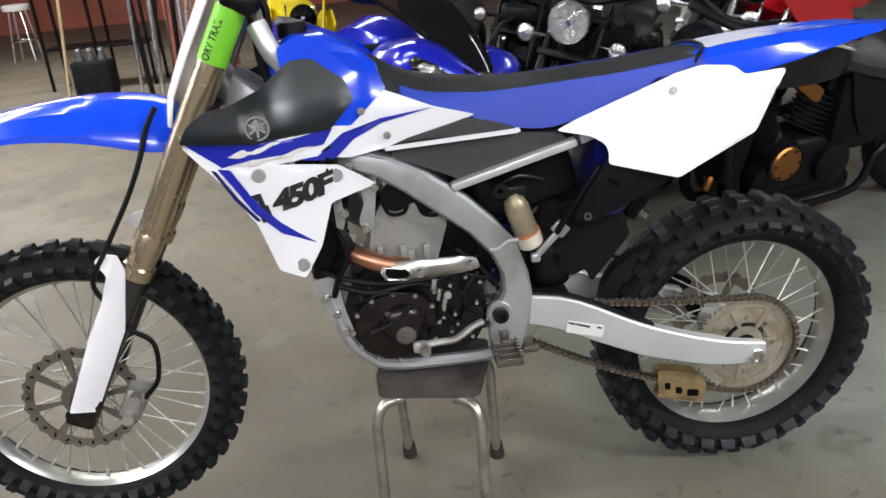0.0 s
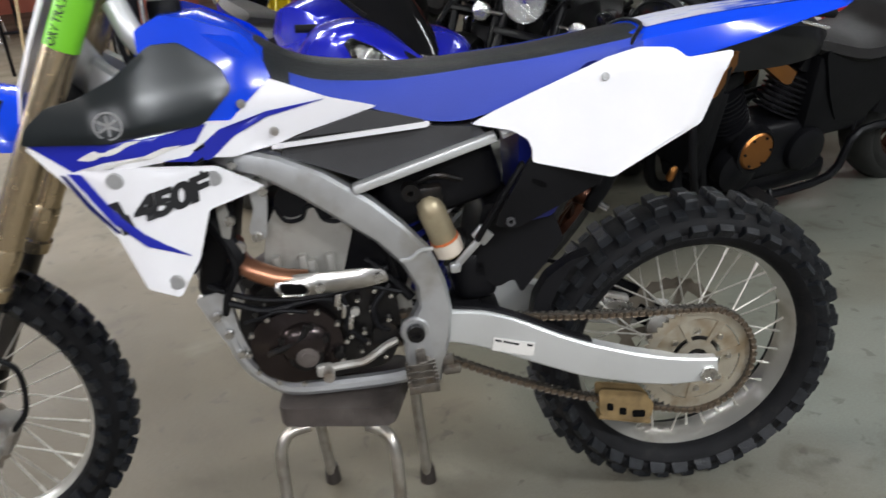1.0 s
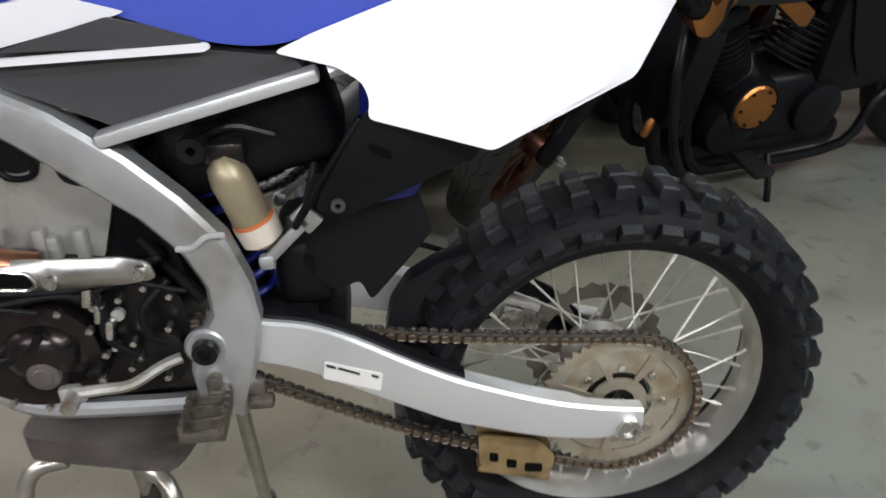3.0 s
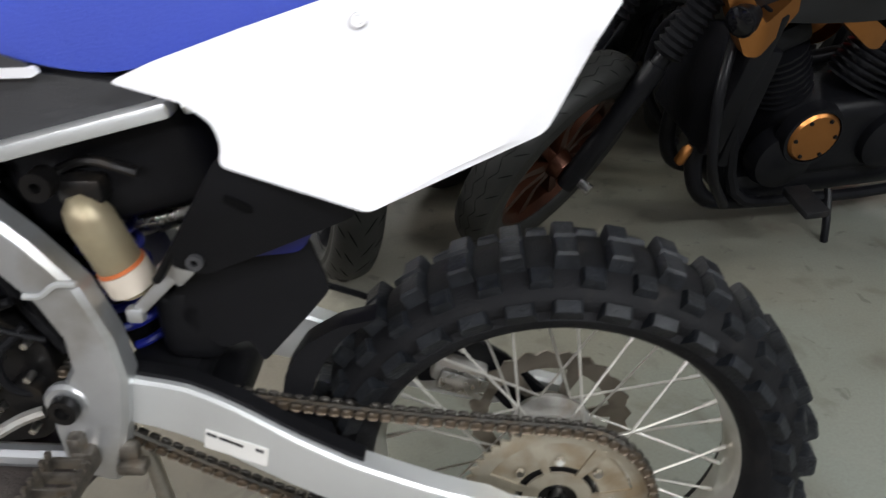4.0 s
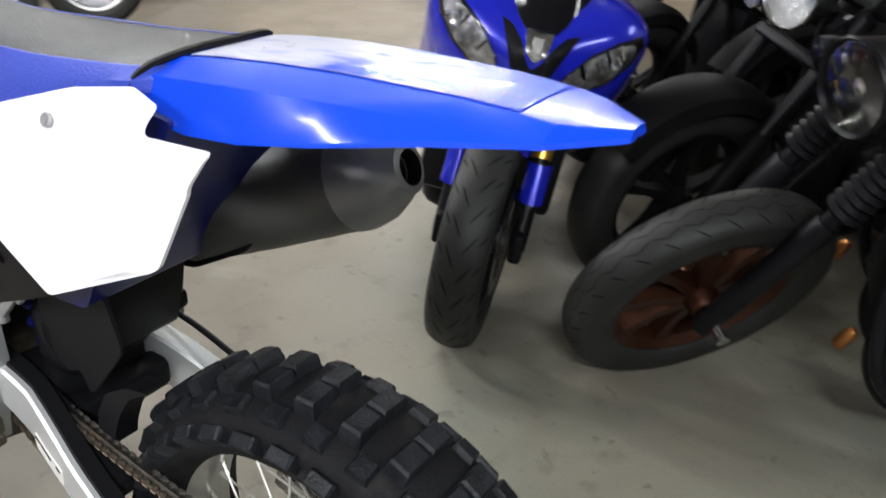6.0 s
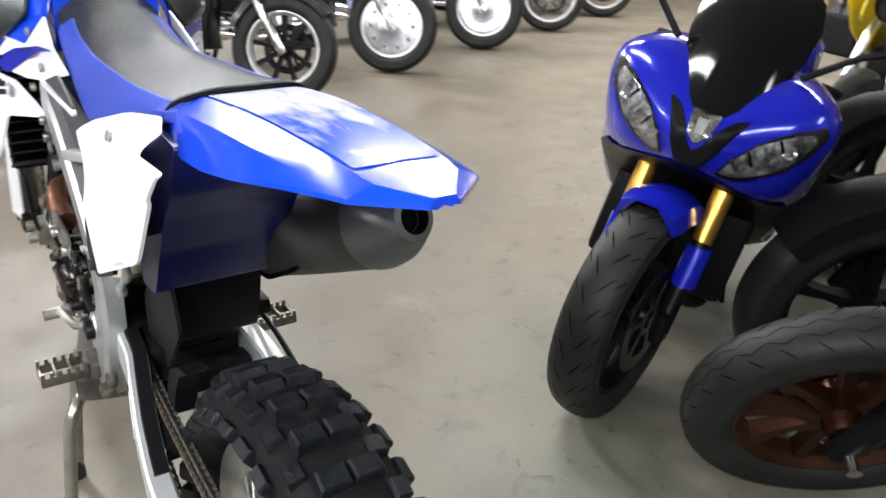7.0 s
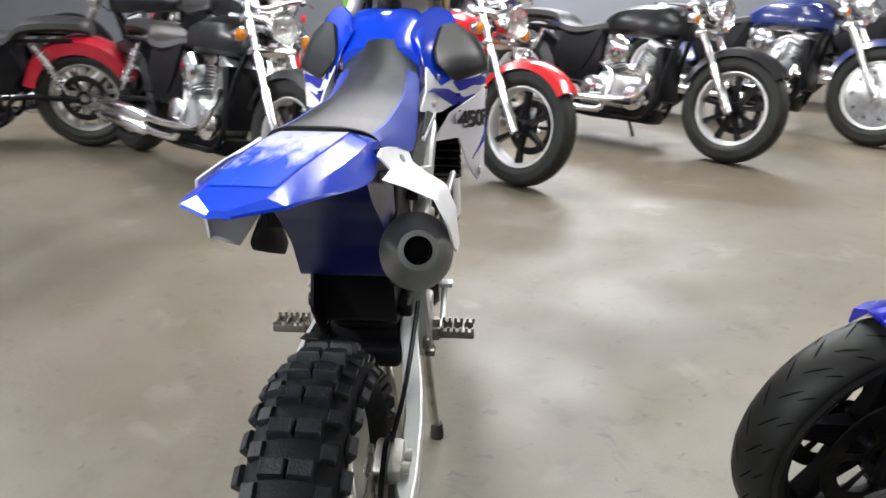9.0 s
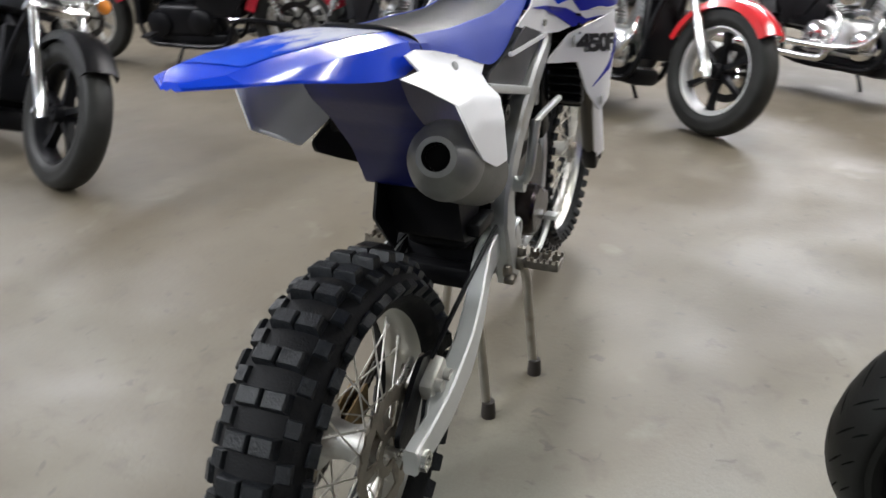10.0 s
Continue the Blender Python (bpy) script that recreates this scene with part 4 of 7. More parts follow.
for sgn in (-1, 1):
    part("grey_panel", plate(B(), [(-0.728, 0.930), (-0.600, 0.963), (-0.560, 0.953), (-0.505, 0.934), (-0.500, 0.927)], lambda x, z: -0.126, 0.004, 0.03, 0.004, -sgn), M_GREYP, bike, "grey side panel")
    part("white_piping", plate(B(), [(-0.770, 0.922), (-0.496, 0.930), (-0.492, 0.924), (-0.500, 0.920), (-0.770, 0.914)], lambda x, z: -0.128, 0.006, 0.05, 0.002, -sgn), M_WHITE, bike, "thin white trim edge")


# radiator shrouds: they flare forward
def shroud_y(x, z):
    s = max(0.0, min(1.0, (-0.78 - x) / 0.22))
    s = s * s * (3 - 2 * s)
    y = 0.121 + 0.115 * s
    if x < -1.02:
        y -= 0.35 * (-1.02 - x)
    if z > 1.0:
        y -= 0.35 * (z - 1.0)
    if x > -0.78:
        y -= 0.04 * (x + 0.78)
    return -y


def lift(d):
    return lambda x, z: shroud_y(x, z) - d


SHROUD_UP = [(-0.758, 1.033), (-0.664, 0.991), (-0.582, 0.965), (-0.600, 0.960), (-0.721, 0.934), (-0.761, 0.921), (-0.836, 0.913), (-0.904, 0.935), (-0.985, 0.941), (-1.073, 0.938), (-1.148, 0.988), (-1.007, 0.996), (-0.866, 0.984), (-0.830, 0.975)]
WING = [(-1.148, 0.984), (-1.072, 0.944), (-0.985, 0.943), (-0.865, 0.907), (-0.794, 0.848), (-0.829, 0.842), (-0.887, 0.837), (-0.916, 0.758), (-0.955, 0.704), (-1.001, 0.732), (-1.027, 0.827), (-1.076, 0.903), (-1.122, 0.953)]
for sgn in (1, -1):
    sh = part("radiator_shroud", plate(B(), SHROUD_UP, shroud_y, 0.004, 0.012, 0.005, sgn), M_WHITE, bike, "white radiator shroud with blue graphics")
    for nm, ol in (("blue_graphic", [(-1.140, 0.987), (-1.007, 0.992), (-0.866, 0.981), (-0.886, 0.955), (-0.960, 0.957), (-1.060, 0.947), (-1.075, 0.942)]),
                   ("blue_graphic", [(-0.935, 0.940), (-0.900, 0.936), (-0.850, 0.966), (-0.770, 0.981), (-0.668, 0.990), (-0.770, 0.972), (-0.828, 0.949), (-0.868, 0.921), (-0.895, 0.926)])):
        part(nm, plate(B(), ol, lift(0.003), 0.002, 0.010, 0.002, sgn), M_VINYLBLUE, sh, "glossy blue vinyl stripe")
    for ol in ([(-1.062, 0.962), (-1.035, 0.975), (-0.975, 0.984), (-0.958, 0.982), (-1.000, 0.968), (-1.040, 0.960)], [(-1.020, 0.951), (-0.93, 0.962), (-0.905, 0.958), (-0.95, 0.950), (-1.02, 0.946)]):
        part("white_flash", plate(B(), ol, lift(0.0045), 0.002, 0.010, 0.002, sgn), M_WHITEVINYL, sh, "white graphic flash")
    wg = part("shroud_wing", plate(B(), WING, lift(0.002), 0.005, 0.012, 0.006, sgn), M_WHITE, bike, "white lower shroud wing with lettering")
    part("blue_graphic", plate(B(), [(-1.085, 0.940), (-1.062, 0.938), (-1.030, 0.885), (-0.985, 0.830), (-0.925, 0.770), (-0.985, 0.808), (-1.030, 0.855), (-1.062, 0.905)], lift(0.005), 0.002, 0.010, 0.003, sgn), M_VINYLBLUE, wg, "glossy blue vinyl stripe")
    part("thin_stripe", plate(B(), [(-1.098, 0.938), (-1.090, 0.936), (-1.055, 0.880), (-1.020, 0.838), (-1.026, 0.836), (-1.064, 0.880)], lift(0.005), 0.002, 0.010, 0.002, sgn), M_BLUE2, wg, "thin dark blue stripe")
    # lettering laid on the wing
    fc = bpy.data.curves.new("lettering", "FONT")
    fc.body, fc.size, fc.space_character = "450F", 0.056, 0.84
    fc.offset = 0.0028
    tmp = new("lettering", fc)
    me = bpy.data.meshes.new_from_object(tmp)
    bpy.data.objects.remove(tmp)
    wide = max(v.co.x for v in me.vertices)
    for v in me.vertices:
        u = v.co.x * 0.112 / wide
        u = u if sgn > 0 else 0.112 - u
        x, z = -0.992 + u + 0.10 * v.co.y, 0.852 + v.co.y + 0.10 * u
        v.co = (x, sgn * (shroud_y(x, z) - 0.0055), z)
    me.materials.append(M_INK)
    t = new("lettering", me)
    t.parent, t["label"] = wg, "bold black lettering"
    bm = B()
    for i, (x, z) in enumerate(((-1.034, 0.886), (-1.024, 0.862))):
        plate(bm, [(x, z), (x + 0.022, z + 0.006), (x + 0.028, z - 0.022), (x + 0.008, z - 0.030)], lift(0.0042), 0.001, 0.04, 0.003, sgn)
    part("emblem_bar", bm, M_INK, wg, "two small black bars")
    for x, z in ((-1.010, 0.925), (-0.872, 0.888), (-0.957, 0.733)):
        part("shroud_screw", lathe(B(), [(0.0, 0.003), (0.012, 0.003), (0.014, 0.0)], 14, T(x, sgn * (shroud_y(x, z) - 0.003), z) @ (Matrix.Rotation(radians(90), 4, "X") if sgn > 0 else AXLE)), M_SILVERINK, wg, "grey plastic screw head")
    bolts("shroud_bolt", [(x, sgn * (shroud_y(x, z) - 0.002), z) for x, z in ((-0.808, 1.000), (-0.762, 0.945))], (0, -sgn, 0), 0.008, 0.005, M_ALUDIRTY, sh, "steel bolt")
    # blue tank side and satin black cover
    part("tank_side", plate(B(), [(-0.950, 1.140), (-0.912, 1.155), (-0.872, 1.143), (-0.792, 1.106), (-0.769, 1.077), (-0.753, 1.032), (-0.811, 0.972), (-0.870, 0.978), (-0.860, 1.02), (-0.900, 1.09), (-0.945, 1.09)], lambda x, z: shroud_y(x, z) + 0.004 + 0.25 * max(0, z - 1.07), 0.004, 0.02, 0.008, sgn), M_BLUE, bike, "glossy blue tank side panel")
    cover = part("tank_cover", plate(B(), [(-0.890, 1.112), (-0.832, 1.062), (-0.819, 1.026), (-0.868, 0.982), (-1.007, 0.987), (-1.150, 0.989), (-1.133, 1.019), (-1.097, 1.044), (-1.045, 1.054), (-0.985, 1.078), (-0.930, 1.116)],
                 lambda x, z: shroud_y(x, z) - 0.010 + 0.20 * max(0, z - 1.04), 0.006, 0.015, 0.008, sgn), M_TANKCOVER, bike, "satin black tank cover with round emblem")
    bm = B()
    cx, cz = -0.997, 1.014
    m = T(cx, sgn * (shroud_y(cx, cz) - 0.012), cz) @ (Matrix.Rotation(radians(90), 4, "X") if sgn > 0 else AXLE)
    lathe(bm, [(0.0225, 0.0), (0.0225, 0.0025), (0.0195, 0.0025), (0.0195, 0.0)], 28, m, closed=True)
    for k in range(3):
        box(bm, 0.004, 0.034, 0.002, m @ Matrix.Rotation(k * math.pi / 3, 4, "Z") @ T(0, 0, 0.001))
    part("emblem", bm, M_SILVERINK, cover, "round silver emblem")
    # louvre panel and radiator
    rad = part("radiator", box(B(), 0.040, 0.085, 0.25, T(-0.950, sgn * -0.135, 0.83) @ Matrix.Rotation(radians(14), 4, "Y"), 0.008), M_BLACKSATIN, bike, "black finned radiator")
    for k in range(11):
        z = 0.72 + k * 0.022
        part("louvre", box(B(), 0.045, 0.090, 0.004, T(-0.922 + (z - 0.83) * 0.25, sgn * -0.135, z) @ Matrix.Rotation(radians(-25), 4, "Y")), M_BLACKP, rad, "black louvre slat")
# tank top between the sides
bm = B()
loft(bm, [[(x, -w, z0), (x, -w * 0.98, z1 - 0.02), (x, -w * 0.7, z1), (x, 0, z1 + 0.006), (x, w * 0.7, z1), (x, w * 0.98, z1 - 0.02), (x, w, z0)] for x, z0, z1, w in ((-0.975, 1.02, 1.120, 0.075), (-0.930, 1.02, 1.146, 0.095), (-0.870, 1.00, 1.142, 0.100), (-0.810, 0.98, 1.112, 0.098), (-0.765, 0.97, 1.072, 0.092))])
part("tank", bm, M_BLUE, bike, "glossy blue fuel tank cover", sharp=30)
part("fuel_cap", lathe(B(), [(0, 0.03), (0.026, 0.03), (0.030, 0.022), (0.030, 0.0)], 16, T(-0.925, 0, 1.140)), M_BLACKP, bike, "black ribbed fuel cap")

M_PEG = mat("muddy_steel", (0.21, 0.19, 0.165), 0.38, 0.85, var=0.35, scale=60, bump=0.04, dirt=(0.12, 0.085, 0.05), amount=0.4, dscale=60)
# engine
M_SHIELD = mat("dulled_shield_metal", (0.50, 0.49, 0.46), 0.30, 0.95, var=0.25, scale=16, bump=0.02, dirt=(0.22, 0.19, 0.15), amount=0.3, dscale=20)
M_CAP = mat("worn_grey_cap", (0.16, 0.14, 0.13), 0.40, 0.6, var=0.2, scale=30, bump=0.03)
bm = B()
plate(bm, [(-0.900, 0.560), (-0.880, 0.620), (-0.800, 0.660), (-0.660, 0.640), (-0.590, 0.590), (-0.585, 0.500), (-0.620, 0.440), (-0.760, 0.425), (-0.850, 0.440), (-0.895, 0.490)], lambda x, z: -0.100, 0.20, 0.04, 0.02)
engine = part("crankcase", bm, M_DARKMETAL, bike, "dark oily engine crankcase")
bm = B()
plate(bm, [(-0.880, 0.545), (-0.855, 0.585), (-0.800, 0.600), (-0.740, 0.598), (-0.705, 0.560), (-0.700, 0.480), (-0.745, 0.445), (-0.820, 0.445), (-0.868, 0.475)], lambda x, z: -0.128 - 0.012 * max(0, 1 - ((x + 0.79) ** 2 + (z - 0.52) ** 2) / 0.006), 0.035, 0.02, 0.02)
cov = part("generator_cover", bm, M_COVER, engine, "brown-black generator cover")
bm = B()
lathe(bm, [(0, 0.016), (0.018, 0.016), (0.020, 0.011), (0.030, 0.010), (0.033, 0.004), (0.033, -0.006)], 28, T(-0.775, -0.140, 0.510) @ Matrix.Rotation(radians(90), 4, "X"))
tube(bm, spline([(-0.845, -0.143, 0.522), (-0.810, -0.147, 0.535), (-0.775, -0.149, 0.555), (-0.765, -0.147, 0.575)], 4), 0.007, 8)
part("cover_boss", bm, M_DARKMETAL, cov, "round grey cover cap")
part("cover_bulge", lathe(B(), [(0, 0.020), (0.022, 0.019), (0.036, 0.013), (0.046, 0.003), (0.048, -0.006)], 32, T(-0.776, -0.136, 0.532) @ Matrix.Rotation(radians(90), 4, "X") @ Matrix.Diagonal((1.05, 0.95, 1, 1))), M_COVER, cov, "glossy raised dome on the cover")
bolts("case_bolt", [(-0.790 + 0.094 * math.cos(radians(a)), -0.122, 0.520 + 0.080 * math.sin(radians(a))) for a in range(0, 360, 30)], (0, -1, 0), 0.0055, 0.010, M_STEEL, engine, "small bright case bolt")
bolts("case_bolt", [(x, -0.108, z) for x, z in ((-0.69, 0.615), (-0.665, 0.60), (-0.68, 0.565), (-0.66, 0.53), (-0.655, 0.505), (-0.67, 0.49), (-0.715, 0.625), (-0.625, 0.47), (-0.84, 0.612), (-0.86, 0.595), (-0.70, 0.59), (-0.64, 0.575), (-0.61, 0.55), (-0.685, 0.525), (-0.705, 0.645), (-0.75, 0.628), (-0.80, 0.625), (-0.63, 0.615), (-0.60, 0.60))], (0, -1, 0), 0.005, 0.016, M_STEEL, engine, "small bright case bolt")
cap = part("cover_cap", lathe(B(), [(0, 0.006), (0.012, 0.006), (0.013, 0.003), (0.021, 0.002), (0.023, -0.004)], 24, T(-0.772, -0.154, 0.511) @ Matrix.Rotation(radians(90), 4, "X")), M_CAP, cov, "worn grey round cap")
for x, z, r in ((-0.765, 0.562, 0.013), (-0.812, 0.545, 0.011), (-0.735, 0.540, 0.010), (-0.712, 0.502, 0.012)):
    part("cover_boss", lathe(B(), [(0, 0.010), (r * 0.7, 0.010), (r, 0.004), (r, -0.012)], 14, T(x, -0.138, z) @ Matrix.Rotation(radians(90), 4, "X")), M_DARKMETAL, cov, "small cast boss")
bm = B()
plate(bm, [(-0.835, 0.655), (-0.815, 0.750), (-0.785, 0.800), (-0.665, 0.778), (-0.655, 0.728), (-0.685, 0.640)], lambda x, z: -0.078, 0.156, 0.04, 0.008)
head = part("cylinder_head", bm, M_CYL, engine, "grey cast cylinder head")
for x, z, r in ((-0.760, 0.800, 0.030), (-0.690, 0.788, 0.030)):
    part("cam_plug", lathe(B(), [(0, -0.006), (r, -0.006), (r, 0.010), (0, 0.010)], 20, T(x, -0.078, z) @ AXLE), M_BLACKP, head, "black rubber cam plug")
part("gasket", tube(B(), spline([(-0.790, -0.083, 0.795), (-0.775, -0.083, 0.765), (-0.745, -0.083, 0.765), (-0.735, -0.083, 0.785), (-0.715, -0.083, 0.785), (-0.705, -0.083, 0.758), (-0.675, -0.083, 0.752), (-0.665, -0.083, 0.775)], 4), 0.0045, 6), M_BLACKP, head, "black head gasket")
for x, z in ((-0.805, 0.675), (-0.755, 0.672), (-0.740, 0.660), (-0.705, 0.668)):
    part("head_boss", box(B(), 0.016, 0.020, 0.045, T(x, -0.085, z), 0.004), M_CYL, head, "grey cast boss")
for k in range(4):
    part("fin", box(B(), 0.15, 0.15, 0.006, T(-0.75, 0, 0.625 - 0.012 * k), 0.002), M_CYL, head)
part("cylinder_core", box(B(), 0.13, 0.13, 0.20, T(-0.74, 0, 0.70) @ Matrix.Rotation(radians(-8), 4, "Y"), 0.01), M_BLACKSATIN, engine)
# header pipe and its shield
bm = B()
tube(bm, spline([(-0.885, -0.03, 0.715), (-0.872, -0.09, 0.704), (-0.845, -0.118, 0.690), (-0.800, -0.126, 0.670), (-0.750, -0.124, 0.658)], 5), 0.020, 14)
part("header_pipe", bm, M_COPPER, bike, "heat-coloured copper header pipe")
bm = B()
SHIELD = [(-0.800, 0.680), (-0.740, 0.676), (-0.640, 0.674), (-0.605, 0.668), (-0.600, 0.645), (-0.640, 0.636), (-0.720, 0.628), (-0.795, 0.640), (-0.812, 0.660)]
plate(bm, SHIELD, lambda x, z: -0.152 + 6.0 * (z - 0.655) ** 2 * 4, 0.004, 0.015, 0.010)
shd = part("heat_shield", bm, M_SHIELD, bike, "polished aluminium exhaust heat shield")
part("slot", plate(B(), [(-0.802, 0.668), (-0.755, 0.662), (-0.748, 0.650), (-0.760, 0.642), (-0.796, 0.648)], lambda x, z: -0.1535 + 24.0 * (z - 0.655) ** 2, 0.001, 0.015, 0.008), M_HOLE, shd, "dark slot")
part("slot_rim", tube(B(), [(x, -0.1545 + 24.0 * (z - 0.655) ** 2, z) for x, z in rounded([(-0.806, 0.671), (-0.752, 0.665), (-0.743, 0.650), (-0.758, 0.638), (-0.800, 0.645)], 0.008)], 0.0022, 6, closed=True), M_STEEL, shd, "bright pressed rim")
bolts("shield_bolt", [(-0.728, -0.151, 0.651), (-0.620, -0.151, 0.656)], (0, -1, 0), 0.010, 0.007, M_STEEL, shd, "steel bolt")
# black filler box added to keep the gap dark, and brackets ahead of the cylinder
part("dark_filler_box", box(B(), 0.06, 0.20, 0.26, T(-0.900, 0, 0.760) @ Matrix.Rotation(radians(14), 4, "Y"), 0.015), M_BLACKSATIN, engine, "black filler box added behind the shrouds")
for sgn in (-1, 1):
    part("engine_hanger", plate(B(), [(-0.832, 0.868), (-0.792, 0.862), (-0.802, 0.800), (-0.812, 0.742), (-0.832, 0.738), (-0.842, 0.760), (-0.826, 0.800)], lambda x, z: -0.098, 0.010, 0.03, 0.008, -sgn), M_ALU, engine, "cast aluminium engine hanger")
bolts("hanger_bolt", [(-0.828, -0.100, 0.748), (-0.812, -0.100, 0.852), (-0.868, -0.116, 0.792)], (0, -1, 0), 0.010, 0.010, M_STEEL, engine, "bright hanger bolt")
part("coolant_fitting", plate(B(), [(-0.888, 0.830), (-0.872, 0.832), (-0.868, 0.775), (-0.876, 0.752), (-0.888, 0.760)], lambda x, z: -0.118, 0.012, 0.03, 0.006), M_CYL, engine, "grey cast fitting")
for x, z in ((-0.700, 0.612), (-0.690, 0.586), (-0.683, 0.560)):
    part("cable_clip", box(B(), 0.012, 0.012, 0.030, T(x, -0.128, z) @ Matrix.Rotation(radians(12), 4, "Y"), 0.003), M_STEEL, engine, "bright metal clip")
# intake, hoses, cables round the engine
for pts, r in (([(-0.905, -0.09, 0.79), (-0.875, -0.11, 0.735), (-0.872, -0.11, 0.70), (-0.90, -0.09, 0.66)], 0.016),
               ([(-0.935, -0.10, 0.66), (-0.86, -0.13, 0.640), (-0.78, -0.135, 0.628), (-0.68, -0.13, 0.632), (-0.60, -0.12, 0.66)], 0.006),
               ([(-0.90, -0.12, 0.63), (-0.83, -0.135, 0.612), (-0.74, -0.13, 0.62), (-0.70, -0.12, 0.60)], 0.007),
               ([(-0.655, -0.09, 0.77), (-0.62, -0.10, 0.73), (-0.595, -0.10, 0.69), (-0.585, -0.09, 0.62)], 0.008),
               ([(-0.64, -0.06, 0.66), (-0.60, -0.09, 0.63), (-0.56, -0.10, 0.58)], 0.010),
               ([(-0.88, -0.12, 0.585), (-0.845, -0.14, 0.60), (-0.81, -0.145, 0.612), (-0.76, -0.14, 0.60)], 0.004),
               ([(-0.86, -0.10, 0.70), (-0.80, -0.115, 0.635), (-0.72, -0.125, 0.612), (-0.65, -0.125, 0.628), (-0.58, -0.11, 0.60)], 0.004),
               ([(-0.70, -0.125, 0.632), (-0.685, -0.13, 0.59), (-0.69, -0.13, 0.55), (-0.66, -0.12, 0.51)], 0.005),
               ([(-0.60, -0.11, 0.62), (-0.635, -0.125, 0.585), (-0.63, -0.125, 0.54), (-0.59, -0.11, 0.52)], 0.006),
               ([(-0.89, -0.11, 0.76), (-0.875, -0.125, 0.70), (-0.90, -0.12, 0.645), (-0.915, -0.10, 0.60)], 0.007)):
    part("hose", tube(B(), spline(pts, 5), r, 8), M_BLACKP, engine, "black rubber hose or cable")
bm = B()
plate(bm, [(-0.690, 0.790), (-0.610, 0.760), (-0.570, 0.690), (-0.560, 0.600), (-0.600, 0.560), (-0.680, 0.600)], lambda x, z: -0.07, 0.14, 0.05, 0.02)
part("intake_body", bm, M_BLACKSATIN, engine, "dark throttle body")
for q, e, mt in (((-0.880, -0.105, 0.765), 0.016, M_DARKMETAL), ((-0.862, -0.112, 0.735), 0.012, M_ALUDIRTY), ((-0.86, -0.11, 0.665), 0.012, M_DARKMETAL), ((-0.70, -0.112, 0.60), 0.010, M_ALUDIRTY), ((-0.672, -0.115, 0.575), 0.009, M_ALUDIRTY), ((-0.69, -0.112, 0.545), 0.009, M_DARKMETAL), ((-0.62, -0.11, 0.52), 0.026, M_DARKMETAL)):
    part("fitting", lathe(B(), [(0, -e * 0.5), (e, -e * 0.5), (e, e * 0.4), (e * 0.5, e * 0.6), (0, e * 0.6)], 10, T(*q) @ AXLE), mt, engine, "small metal fitting")
# gear lever, foot pegs, kick stand stub
bm = B()
tube(bm, spline([(-0.735, -0.165, 0.488), (-0.700, -0.160, 0.487), (-0.665, -0.150, 0.484), (-0.625, -0.135, 0.500), (-0.600, -0.125, 0.505)], 5), 0.008, 8)
lathe(bm, [(0, -0.03), (0.011, -0.03), (0.011, 0.004), (0, 0.004)], 12, T(-0.735, -0.165, 0.484) @ AXLE)
box(bm, 0.030, 0.016, 0.026, T(-0.745, -0.152, 0.478), 0.005)
part("gear_lever", bm, M_ALUDIRTY, bike, "aluminium gear lever")
bm = B()
tube(bm, spline([(-0.542, 0.135, 0.640), (-0.540, 0.158, 0.665), (-0.548, 0.164, 0.730), (-0.560, 0.166, 0.780)], 4), [0.011] * 13, 10)
tube(bm, spline([(-0.552, 0.166, 0.775), (-0.620, 0.170, 0.784), (-0.730, 0.172, 0.786)], 4), 0.008, 10)
lathe(bm, [(0, -0.012), (0.017, -0.012), (0.017, 0.012), (0, 0.012)], 14, T(-0.542, 0.140, 0.640) @ AXLE)
part("kickstart_lever", bm, M_ALU, bike, "folded aluminium kickstart lever")
for sgn in (-1, 1):
    bm = B()
    ox, oz = -0.562, 0.455
    for dx in (-0.026, 0.026):
        box(bm, 0.006, 0.078, 0.018, T(ox + dx, sgn * 0.196, oz), 0.002)
    for k in range(4):
        box(bm, 0.058, 0.005, 0.016, T(ox, sgn * (0.160 + 0.0245 * k), oz), 0.001)
    for k in range(6):
        for dx in (-0.026, 0.026):
            box(bm, 0.006, 0.006, 0.010, T(ox + dx, sgn * (0.162 + 0.0140 * k), oz + 0.013))
    box(bm, 0.030, 0.040, 0.034, T(ox + 0.010, sgn * 0.138, oz - 0.004), 0.008)
    box(bm, 0.060, 0.018, 0.030, T(ox + 0.040, sgn * 0.128, oz - 0.008), 0.008)
    box(bm, 0.020, 0.030, 0.036, T(ox + 0.004, sgn * 0.140, oz + 0.014), 0.006)
    box(bm, 0.036, 0.024, 0.016, T(ox + 0.062, sgn * 0.138, oz - 0.024), 0.005)
    part("footpeg", bm, M_PEG, bike, "muddy toothed metal footpeg", sharp=25)
bm = B()
tube(bm, spline([(-0.58, 0.135, 0.43), (-0.66, 0.150, 0.425), (-0.74, 0.150, 0.44), (-0.78, 0.148, 0.465)], 4), 0.008, 8)
box(bm, 0.035, 0.03, 0.012, T(-0.785, 0.155, 0.475), 0.003)
part("brake_pedal", bm, M_ALUSATIN, bike, "aluminium rear brake pedal")
# right engine side: clutch cover
bm = B()
lathe(bm, [(0, 0.030), (0.052, 0.030), (0.062, 0.022), (0.066, 0.0), (0.066, -0.02)], 28, T(-0.70, 0.115, 0.52) @ AXLE)
lathe(bm, [(0, 0.020), (0.036, 0.020), (0.044, 0.010), (0.046, -0.02)], 24, T(-0.815, 0.110, 0.49) @ AXLE)
part("clutch_cover", bm, M_COVER, engine, "brown-black clutch cover")

